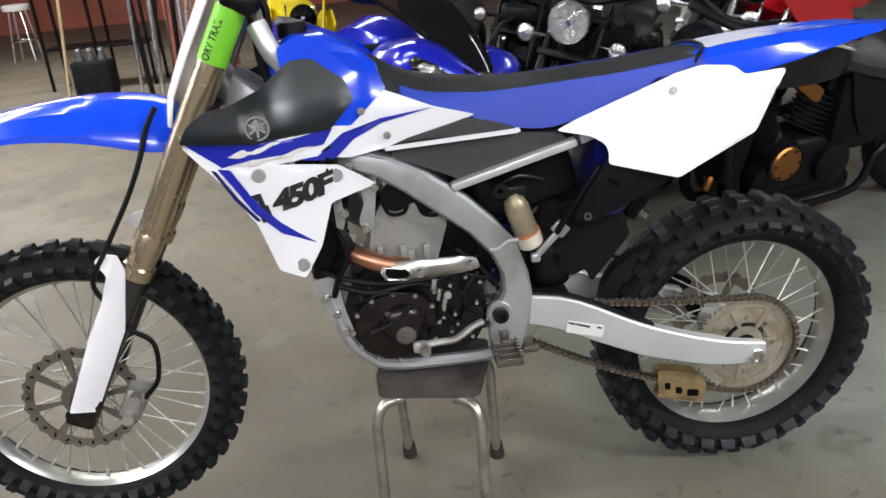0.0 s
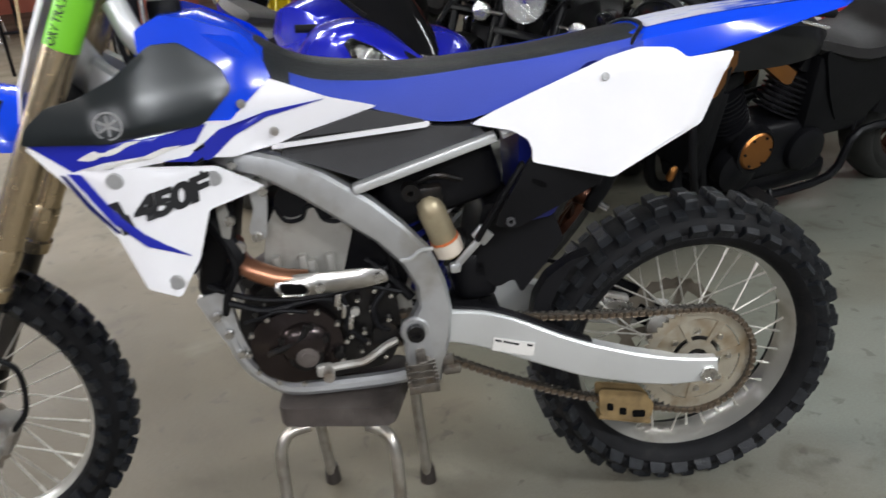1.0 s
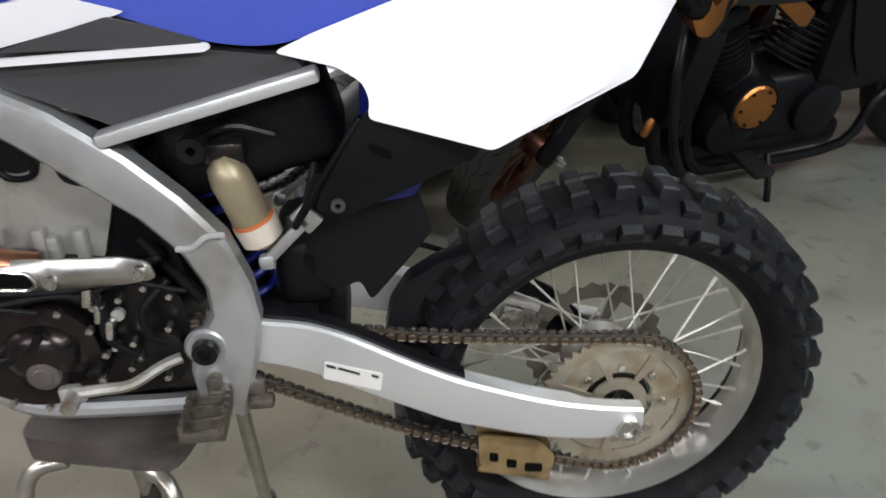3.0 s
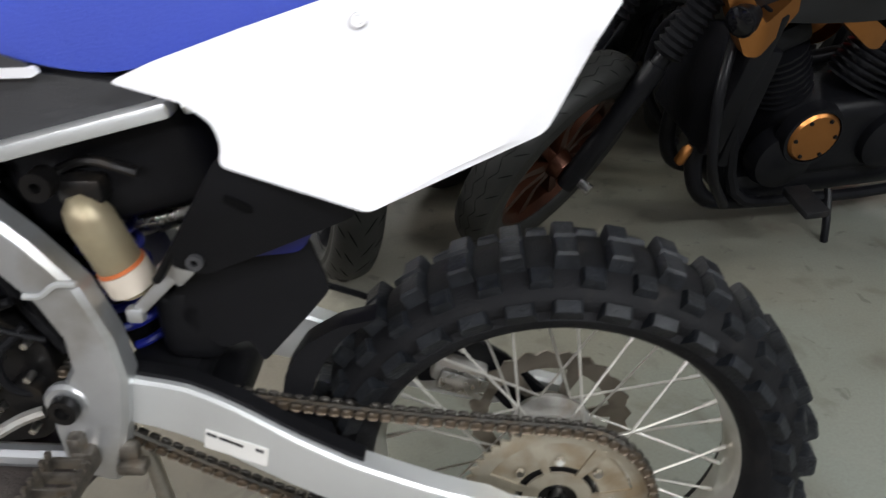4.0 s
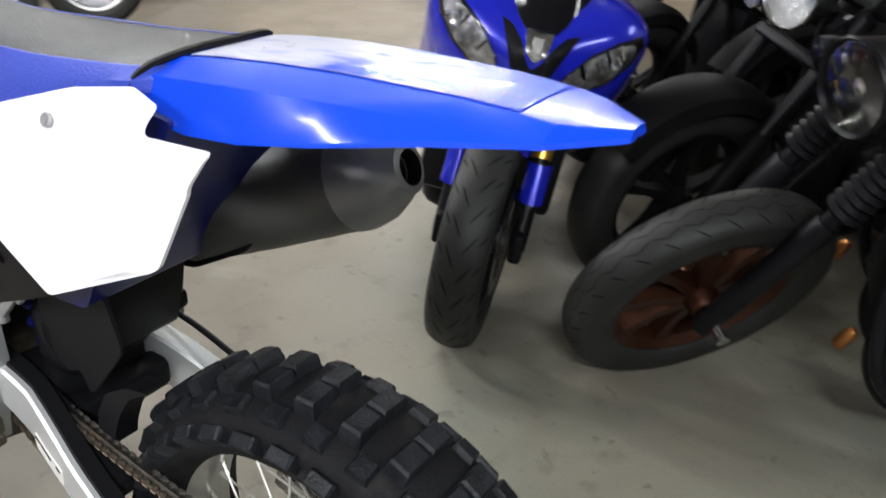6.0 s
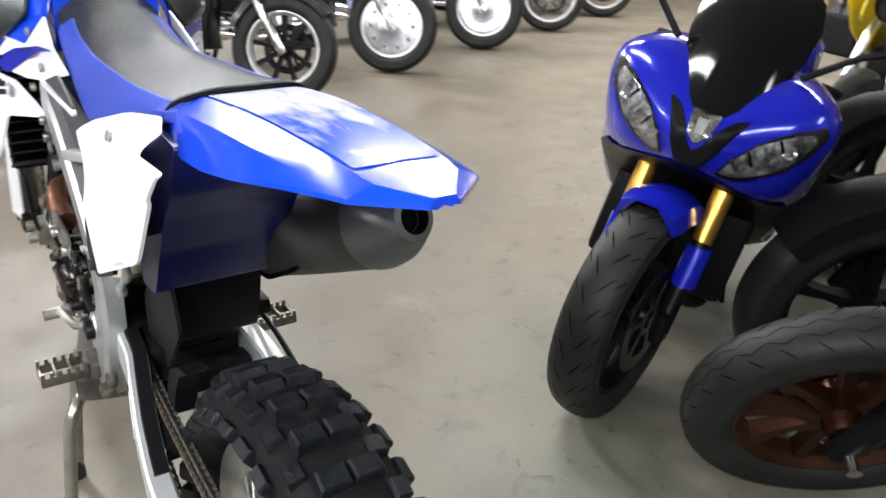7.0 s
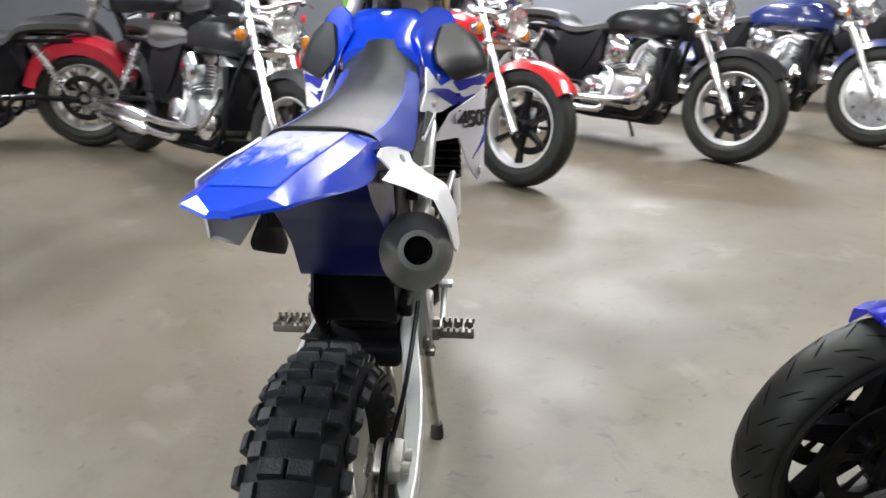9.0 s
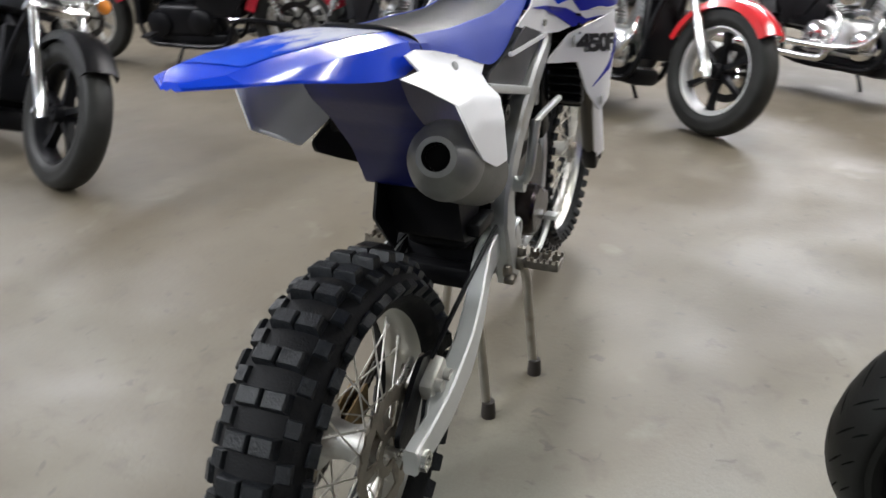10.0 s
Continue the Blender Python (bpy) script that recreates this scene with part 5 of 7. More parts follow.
# shock absorber with its worn reservoir
bm = B()
m, ln = along((-0.477, -0.078, 0.664), (-0.506, -0.085, 0.756))
lathe(bm, [(0, -0.016), (0.020, -0.016), (0.024, -0.006), (0.0270, 0.0), (0.0270, ln - 0.01), (0.022, ln + 0.010), (0.009, ln + 0.022), (0, ln + 0.022)], 20, m)
res = part("shock_reservoir", bm, M_RES, bike, "worn metal shock reservoir")
part("cream_band", lathe(B(), [(0.0292, -0.008), (0.0300, 0.020), (0.0265, 0.020), (0.0265, -0.008)], 20, m, closed=True), M_CREAM, res, "cream plastic collar")
part("orange_band", lathe(B(), [(0.0288, 0.0205), (0.0288, 0.025), (0.0265, 0.025), (0.0265, 0.0205)], 20, m, closed=True), M_ORANGE, res, "orange ring")
bm = B()
m, ln = along((-0.505, 0, 0.50), (-0.560, 0, 0.83))
lathe(bm, [(0, 0), (0.022, 0), (0.026, 0.05), (0.026, ln), (0, ln)], 18, m)
part("shock_body", bm, M_BLACKSATIN, bike, "black shock absorber body")
bm = B()
tube(bm, [m @ Vector((0.036 * math.cos(a), 0.036 * math.sin(a), 0.04 + 0.20 * a / (2 * math.pi * 7))) for a in np.linspace(0, 2 * math.pi * 7, 112)], 0.006, 8)
part("shock_spring", bm, mat("dark_blue_spring", (0.012, 0.018, 0.20), 0.35, var=0.1), bike, "dark blue coil spring")
for sgn in (-1, 1):
    part("shock_bush", lathe(B(), [(0.006, -0.012), (0.017, -0.012), (0.017, 0.012), (0.006, 0.012)], 16, T(-0.540, sgn * 0.098, 0.795) @ AXLE, closed=True), M_DARKMETAL, bike, "grimy steel bush")
bm = B()
box(bm, 0.05, 0.08, 0.03, T(-0.505, -0.05, 0.780), 0.006)
tube(bm, spline([(-0.53, -0.07, 0.80), (-0.49, -0.08, 0.815), (-0.44, -0.08, 0.80)], 4), 0.006, 8)
part("shock_mount", bm, M_DARKMETAL, bike, "grimy shock mount")
part("brake_master", box(B(), 0.10, 0.03, 0.03, T(-0.40, 0.10, 0.60), 0.008), M_BLACKSATIN, bike, "black master cylinder")

# silencer on the right side
m, ln = along((-0.376, 0.110, 0.716), (0.011, 0.168, 0.876))
bm = B()


def oval(z, w, h):
    return [m @ Vector((w * math.cos(a), h * math.sin(a), z)) for a in np.linspace(0, 2 * math.pi, 28, endpoint=False)]


loft(bm, [oval(0.0, 0.034, 0.036), oval(0.03, 0.052, 0.056), oval(0.06, 0.060, 0.065), oval(0.20, 0.060, 0.065), oval(0.345, 0.058, 0.062)])
can = part("silencer", bm, M_MUFFLER, bike, "matte grey oval silencer can")
bm = B()
loft(bm, [oval(0.343, 0.060, 0.064), oval(0.360, 0.059, 0.063), oval(0.385, 0.054, 0.056), oval(0.405, 0.043, 0.043), oval(0.416, 0.034, 0.034), oval(0.424, 0.031, 0.031), oval(0.426, 0.022, 0.022), oval(0.405, 0.019, 0.019)], caps=False)
part("end_cap", bm, M_ENDCAP, can, "grey tapered end cap", sharp=30)
part("outlet", lathe(B(), [(0, 0.408), (0.0195, 0.406), (0.0195, 0.423), (0.022, 0.4265)], 20, m), M_HOLE, can, "sooty black outlet")
bm = B()
tube(bm, spline([(-0.56, 0.06, 0.66), (-0.48, 0.09, 0.665), (-0.42, 0.105, 0.695), (-0.37, 0.111, 0.718)], 5), 0.020, 12)
part("mid_pipe", bm, M_STEEL, can, "stained steel mid pipe")

# front end
RK = Vector((0.4924, 0, 0.8704))  # up along the fork
for sgn in (-1, 1):
    base = Vector((-1.487, sgn * 0.112, 0.395))
    bm = B()
    tube(bm, [base + RK * 0.36, base + RK * 0.385, base + RK * 0.39, base + RK * 1.02], [0.032, 0.033, 0.0285, 0.0285], 20)
    tube(bm, [base + RK * 0.42, base + RK * 0.46, base + RK * 0.465], [0.031, 0.031, 0.029], 20)
    leg = part("fork_leg", bm, M_FORKGOLD, bike, "champagne-coloured fork tube")
    bm = B()
    tube(bm, [base + RK * 0.06, base + RK * 0.37], 0.0235, 16)
    part("fork_slider", bm, mat("dark_slider", (0.10, 0.095, 0.09), 0.3, 0.9, var=0.1), leg, "dark steel fork slider")
    bm = B()
    box(bm, 0.065, 0.050, 0.090, T(*(base + Vector((0.005, 0, 0.025)))) @ Matrix.Rotation(radians(28), 4, "Y"), 0.012)
    lathe(bm, [(0, -0.03), (0.016, -0.03), (0.018, 0.03), (0, 0.03)], 16, T(FA[0], sgn * 0.112, FA[2]) @ AXLE)
    part("axle_lug", bm, M_DARKMETAL, leg, "dark axle lug")
    if sgn < 0:
        bm = B()
        stk = [base + RK * 0.835, base + RK * 0.945]
        tube(bm, stk, 0.0292, 20)
        st = part("sticker", bm, M_GREEN, leg, "lime green permit sticker")
        fc = bpy.data.curves.new("lettering", "FONT")
        fc.body, fc.size, fc.offset = "ORV TRAIL", 0.022, 0.0006
        tmp = new("lettering", fc)
        me = bpy.data.meshes.new_from_object(tmp)
        bpy.data.objects.remove(tmp)
        wide = max(v.co.x for v in me.vertices)
        side = Vector((RK[2], 0, -RK[0]))
        for v in me.vertices:
            turn = (v.co.y - 0.004) / 0.0295 + 0.30  # wrapped round the tube, reading upwards
            v.co = base + RK * (0.838 + 0.082 * v.co.x / wide) + 0.0297 * (math.cos(turn) * Vector((0, -1, 0)) - math.sin(turn) * side)
        me.materials.append(M_INK)
        t = new("lettering", me)
        t.parent, t["label"] = st, "dark printed lettering"
    GUARD = [(-1.327, 0.770), (-1.318, 0.735), (-1.352, 0.600), (-1.452, 0.415), (-1.505, 0.430), (-1.425, 0.596), (-1.382, 0.669), (-1.358, 0.728), (-1.385, 0.752), (-1.362, 0.770)]
    part("fork_guard", plate(B(), GUARD, lambda x, z: -0.150 + 2.2 * ((x + 1.40) * 0.87 - (z - 0.60) * 0.49) ** 2 * 4, 0.004, 0.015, 0.006, -sgn), M_WHITE, leg, "white plastic fork guard")
for h, dx in ((0.735, 0), (0.955, 1)):
    c = Vector((-1.487, 0, 0.395)) + RK * h
    part("triple_clamp", box(B(), 0.070 if dx else 0.056, 0.29 if dx else 0.26, 0.038 if dx else 0.026, T(c[0] + 0.012, 0, c[2]) @ Matrix.Rotation(radians(29.5), 4, "Y"), 0.012), M_BLACKSATIN, bike, "grey triple clamp")
bm = B()
c = Vector((-1.487, 0, 0.395)) + RK * 0.99
for sgn in (-1, 1):
    box(bm, 0.035, 0.035, 0.05, T(c[0] + 0.03, sgn * 0.05, c[2] + 0.03), 0.008)
tube(bm, spline([(c[0] + 0.17, -0.40, c[2] + 0.13), (c[0] + 0.12, -0.24, c[2] + 0.14), (c[0] + 0.05, -0.12, c[2] + 0.06), (c[0] + 0.03, 0, c[2] + 0.055), (c[0] + 0.05, 0.12, c[2] + 0.06), (c[0] + 0.12, 0.24, c[2] + 0.14), (c[0] + 0.17, 0.40, c[2] + 0.13)], 6), 0.0125, 10)
hb = part("handlebar", bm, M_BLACKSATIN, bike, "black handlebar")
# front number plate, cables and brake line
bm = B()
rings = []
for z, x in ((1.000, -1.205), (1.06, -1.190), (1.14, -1.150), (1.24, -1.095), (1.30, -1.06)):
    w = 0.085 + 0.10 * (z - 1.0)
    rings.append([(x + 0.9 * y * y * 3, y, z) for y in np.linspace(-w, w, 11)] + [(x + 0.004 + 0.9 * y * y * 3, y, z) for y in np.linspace(w, -w, 11)])
loft(bm, rings)
part("front_number_plate", bm, M_WHITE, bike, "white front number plate")
for pts, r in (([(-1.07, -0.05, 1.30), (-1.00, -0.07, 1.20), (-0.99, -0.08, 1.10), (-0.96, -0.09, 1.00)], 0.006), ([(-1.03, -0.04, 1.31), (-0.97, -0.05, 1.22), (-0.97, -0.06, 1.12)], 0.008)):
    part("control_cable", tube(B(), spline(pts, 5), r, 8), M_BLACKP, bike, "black control cable")
bm = B()
tube(bm, spline([(-0.985, -0.085, 1.18), (-0.965, -0.10, 1.13), (-0.945, -0.10, 1.10)], 4), 0.020, 10)
part("radiator_hose", bm, M_ALUSATIN, bike, "silver hose sleeve")
bm = B()
tube(bm, spline([(-1.205, -0.085, 1.045), (-1.232, -0.095, 1.00), (-1.250, -0.11, 0.95), (-1.285, -0.13, 0.88), (-1.345, -0.150, 0.785), (-1.385, -0.150, 0.72), (-1.372, -0.135, 0.66), (-1.345, -0.13, 0.60), (-1.305, -0.125, 0.555), (-1.315, -0.12, 0.47), (-1.355, -0.11, 0.42)], 6), 0.0055, 8)
part("brake_line", bm, M_BLACKP, bike, "black brake hose")
bm = B()
box(bm, 0.075, 0.060, 0.050, T(-1.385, -0.085, 0.405) @ Matrix.Rotation(radians(-60), 4, "Y"), 0.010)
for k in (-1, 1):
    lathe(bm, [(0, -0.03), (0.013, -0.03), (0.013, 0.01), (0, 0.01)], 12, T(-1.385 + 0.012 * k, -0.105, 0.405 + 0.022 * k) @ AXLE)
part("front_caliper", bm, M_ALUDIRTY, bike, "grimy front brake caliper")
bm = B()
box(bm, 0.080, 0.055, 0.045, T(-0.105, 0.098, 0.410) @ Matrix.Rotation(radians(20), 4, "Y"), 0.010)
for k in (-1, 1):
    lathe(bm, [(0, -0.02), (0.012, -0.02), (0.012, 0.02), (0, 0.02)], 12, T(-0.105 + 0.02 * k, 0.118, 0.41) @ AXLE)
part("rear_caliper", bm, M_ALUDIRTY, bike, "grimy rear brake caliper")
part("caliper_bracket", plate(B(), [(-0.170, 0.385), (-0.150, 0.440), (-0.085, 0.462), (-0.040, 0.435), (0.030, 0.360), (0.020, 0.315), (-0.030, 0.330), (-0.080, 0.390)], lambda x, z: -0.100, 0.010, 0.03, 0.012, -1), M_BLACKSATIN, bike, "black rear caliper bracket")
part("brake_pad", box(B(), 0.07, 0.012, 0.035, T(-0.10, 0.060, 0.405) @ Matrix.Rotation(radians(20), 4, "Y"), 0.004), M_STEEL, bike, "bright brake pad back")
bm = B()
tube(bm, spline([(-0.12, 0.10, 0.44), (-0.20, 0.115, 0.50), (-0.33, 0.118, 0.545), (-0.46, 0.115, 0.57)], 5), 0.005, 8)
part("rear_brake_line", bm, M_BLACKP, bike, "black brake hose")
# front fender
FEND = [(-1.150, 0.975, 1.000, 0.060, 0.045), (-1.185, 0.955, 1.036, 0.085, 0.055), (-1.240, 0.960, 1.058, 0.094, 0.062), (-1.330, 0.985, 1.068, 0.096, 0.066), (-1.420, 1.000, 1.066, 0.094, 0.066), (-1.520, 1.003, 1.054, 0.088, 0.062), (-1.640, 0.982, 1.026, 0.080, 0.055), (-1.760, 0.938, 0.975, 0.070, 0.046), (-1.850, 0.890, 0.920, 0.050, 0.032)]
bm = B()
rings = []
for x, ze, zt, we, wt in dense(FEND, 3):
    zr = ze + 0.72 * (zt - ze)
    up = [(x, -we, ze), (x, -we * 0.97, ze + 0.3 * (zr - ze)), (x, -wt, zr), (x, -wt * 0.6, zt - 0.005), (x, 0, zt), (x, wt * 0.6, zt - 0.005), (x, wt, zr), (x, we * 0.97, ze + 0.3 * (zr - ze)), (x, we, ze)]
    dn = [(x, we - 0.005, ze), (x, wt - 0.004, zr - 0.006), (x, 0, zt - 0.006), (x, -wt + 0.004, zr - 0.006), (x, -we + 0.005, ze)]
    rings.append(up + dn)
loft(bm, rings)
part("front_fender", bm, M_BLUE, bike, "glossy blue front fender", sharp=24)

# ---- the step stool under the engine ----
stool = root("step_stool", pose(-0.715, -0.045, 0, 0, 0, -11.5), "low step stool with brown tread and tarnished bent legs", "stool")
bm = B()
plate(bm, [(-0.128, -0.10), (0.128, -0.10), (0.118, 0.10), (-0.118, 0.10)], lambda x, z: 0.0, 0.042, 0.06, 0.03)
bmesh.ops.transform(bm, matrix=Matrix.Rotation(radians(90), 4, "X"), verts=bm.verts[:])
bmesh.ops.transform(bm, matrix=T(0, 0, 0.343), verts=bm.verts[:])
part("tread", bm, M_STOOLTOP, stool, "worn dark brown ribbed tread")
for sx in (-1, 1):
    for sy in (-1, 1):
        foot = Vector((sx * 0.118, sy * 0.155, 0.0))
        bm = B()
        tube(bm, spline([(sx * 0.060, sy * 0.085, 0.335), (sx * 0.100, sy * 0.102, 0.328), (sx * 0.118, sy * 0.118, 0.290), (sx * 0.118, sy * 0.130, 0.20), (sx * 0.118, sy * 0.150, 0.03)], 6), 0.0125, 12)
        lg = part("leg", bm, M_STOOLLEG, stool, "tarnished bent steel tube leg")
        part("rubber_foot", lathe(B(), [(0, 0), (0.019, 0), (0.019, 0.012), (0.016, 0.045), (0, 0.045)], 14, T(foot[0], foot[1], 0)), M_RUBFOOT, lg, "brown rubber foot")


# ---- road motorcycles: they point to +x, the root stands on the floor under the front axle ----
def slits(R, half, crown, n, shape):
    """Thin dark tread cuts laid on a round tyre; shape: lists of (turn share, y share) corners of one pitch."""
    bm = B()

    def at(a, u, lift_by=0.0006):
        t = math.asin(max(-1, min(1, u)))
        r = R - crown * (1 - math.cos(t)) * 0.9 + lift_by
        return Vector((r * math.cos(a), half * u * 1.004, r * math.sin(a)))

    for k in range(n):
        for line, w in shape:
            pts = []
            for i in range(len(line) - 1):
                for j in range(3):
                    s = j / 3
                    pts.append((line[i][0] * (1 - s) + line[i + 1][0] * s, line[i][1] * (1 - s) + line[i + 1][1] * s))
            pts.append(line[-1])
            strip = []
            for i, (a, u) in enumerate(pts):
                ww = w * (0.4 if i in (0, len(pts) - 1) else 1)
                da = ww / R
                ang = 2 * math.pi * (k + a) / n
                strip.append((bm.verts.new(at(ang - da, u)), bm.verts.new(at(ang + da, u))))
            for (a, b), (c, d) in zip(strip, strip[1:]):
                bm.faces.new((a, b, d, c))
    return bm


SPORT_CUT = [([(0.10, 0.10), (0.75, 0.55)], 0.0036), ([(0.45, 0.62), (0.85, 0.90)], 0.0030), ([(0.60, -0.10), (1.25, -0.55)], 0.0036), ([(0.95, -0.62), (1.35, -0.90)], 0.0030)]
CRUISE_CUT = [([(0.0, 0.12), (0.5, 0.36), (1.0, 0.12)], 0.0026), ([(0.0, -0.12), (0.5, -0.36), (1.0, -0.12)], 0.0026), ([(0.3, 0.50), (0.7, 0.90)], 0.0024), ([(0.8, -0.50), (1.2, -0.90)], 0.0024)]


def road_wheel(name, parent, center, R, half, rim, rim_mat, style, disc=1, cut=None, cuts=30, label="", face=None):
    w = half * 0.72
    bm = B()
    lathe(bm, [(rim + 0.012, -w), (rim + 0.012, -w + 0.006), (rim - 0.004, -w * 0.6), (rim - 0.006, w * 0.6), (rim + 0.012, w - 0.006), (rim + 0.012, w), (rim - 0.006, w), (rim - 0.024, w * 0.45), (rim - 0.024, -w * 0.45), (rim - 0.006, -w)], 56, AXLE, closed=True)
    wheel = part(name, bm, rim_mat, parent, label or "cast motorcycle wheel")
    wheel.matrix_basis = T(*center)
    crown = half * 0.62
    part("tyre", lathe(B(), tyre_profile(R, half, rim + 0.004, crown), 64, AXLE, closed=True), M_TYRE, wheel, "black road tyre")
    if cut:
        part("tread_cut", slits(R, half, crown, cuts, cut), M_GROOVE, wheel, "dark tread grooves cut in the rubber")
    hb = B()
    lathe(hb, [(0.010, -0.06), (0.034, -0.06), (0.042, -0.03), (0.042, 0.03), (0.034, 0.06), (0.010, 0.06)], 20, AXLE, closed=True)
    part("hub", hb, face or rim_mat, wheel)
    if style == "wire":
        first, length = None, 1
        for k in range(32):
            sd, cr = (1 if k % 2 else -1), (1 if (k // 2) % 2 else -1)
            a = 2 * math.pi * (k + 0.5) / 32
            p = Vector((0.040 * math.cos(a + cr * 0.9), sd * 0.04, 0.040 * math.sin(a + cr * 0.9)))
            m, ln = along(p, ((rim - 0.02) * math.cos(a), sd * 0.004, (rim - 0.02) * math.sin(a)))
            if first is None:
                first, length = part("spoke", tube(B(), [(0, 0, 0), (0, 0, ln)], 0.0024, 5), M_CHROME, wheel, "chrome wire spoke"), ln
                first.matrix_basis = m
            else:
                share("spoke", first, m @ Matrix.Diagonal((1, 1, ln / length, 1)), wheel)
    elif style == "dish":
        bm = B()
        for sg in (-1, 1):
            lathe(bm, [(0.030, sg * 0.045), (0.060, sg * 0.040), (rim * 0.62, sg * 0.030), (rim * 0.80, sg * 0.034), (rim - 0.01, sg * 0.030), (rim - 0.01, sg * 0.024), (rim * 0.6, sg * 0.022), (0.030, sg * 0.030)], 40, AXLE, closed=True)
        part("wheel_dish", bm, M_DISH, wheel, "polished solid wheel dish")
        for sg in (-1, 1):
            for k in range(10):
                a = 2 * math.pi * k / 10
                bm = B()
                lathe(bm, [(0, 0.002), (0.010, 0.002), (0.010, -0.002), (0, -0.002)], 10, T(rim * 0.70 * math.cos(a), sg * 0.0325, rim * 0.70 * math.sin(a)) @ AXLE)
                part("dish_hole", bm, M_HOLE, wheel, "dark round hole")
    else:
        n = {"cast5": 5, "cast6": 6, "cast9": 9, "twin5": 5}[style]
        first = None
        for k in range(n):
            m = Matrix.Rotation(2 * math.pi * k / n, 4, "Y")
            if first is None:
                bm = B()
                arms = ((-0.10, 0.35), (0.10, -0.35)) if style == "twin5" else ((0, 0),)
                for off, tl in arms:
                    L = rim - 0.045
                    loft(bm, [[(x + off * 0.25 + tl * (z - 0.03) * 0.35, y, z) for x, y in ((-ww, -t), (ww, -t), (ww, t), (-ww, t))] for z, ww, t in ((0.035, 0.016, 0.026), (0.035 + L * 0.45, 0.011, 0.017), (rim - 0.015, 0.016, 0.022))])
                first = part("spoke", bm, face or rim_mat, wheel, "cast wheel spoke", sharp=25)
                first.matrix_basis = m
            else:
                share("spoke", first, m, wheel)
    for sg in ((-1, 1) if disc == 2 else (disc,) if disc else ()):
        dsc = part("brake_disc", wavy_disc(rim * 0.50, rim * 0.68, 30, 0.0, 6, 60), M_DARKMETAL, wheel, "drilled steel brake disc")
        dsc.matrix_basis = T(0, sg * 0.064, 0)
    return wheel


def headlamp(parent, c, r, shell):
    bm = B()
    m = T(*c) @ Matrix.Rotation(radians(86), 4, "Y")
    lathe(bm, [(0, -0.12), (r * 0.55, -0.11), (r * 0.92, -0.06), (r * 1.02, 0.0), (r * 1.06, 0.008), (r * 1.02, 0.016), (r * 0.96, 0.010), (r * 0.94, 0.0)], 28, m)
    hl = part("headlight", bm, shell, parent, "round headlight with clear lens")
    part("reflector", lathe(B(), [(0, -0.05), (r * 0.4, -0.045), (r * 0.8, -0.02), (r * 0.95, 0.004)], 28, m), M_REFLECT if shell is M_CHROME else M_SMOKE, hl, "lamp reflector")
    part("lens", lathe(B(), [(0, 0.022), (r * 0.5, 0.019), (r * 0.95, 0.008), (r * 0.95, 0.004), (r * 0.5, 0.015), (0, 0.018)], 28, m), M_LENS, hl, "clear glass lens")
    part("bulb", lathe(B(), [(0, 0.0), (r * 0.18, -0.005), (r * 0.18, -0.04), (0, -0.045)], 12, m), M_CHROME, hl)
    return hl


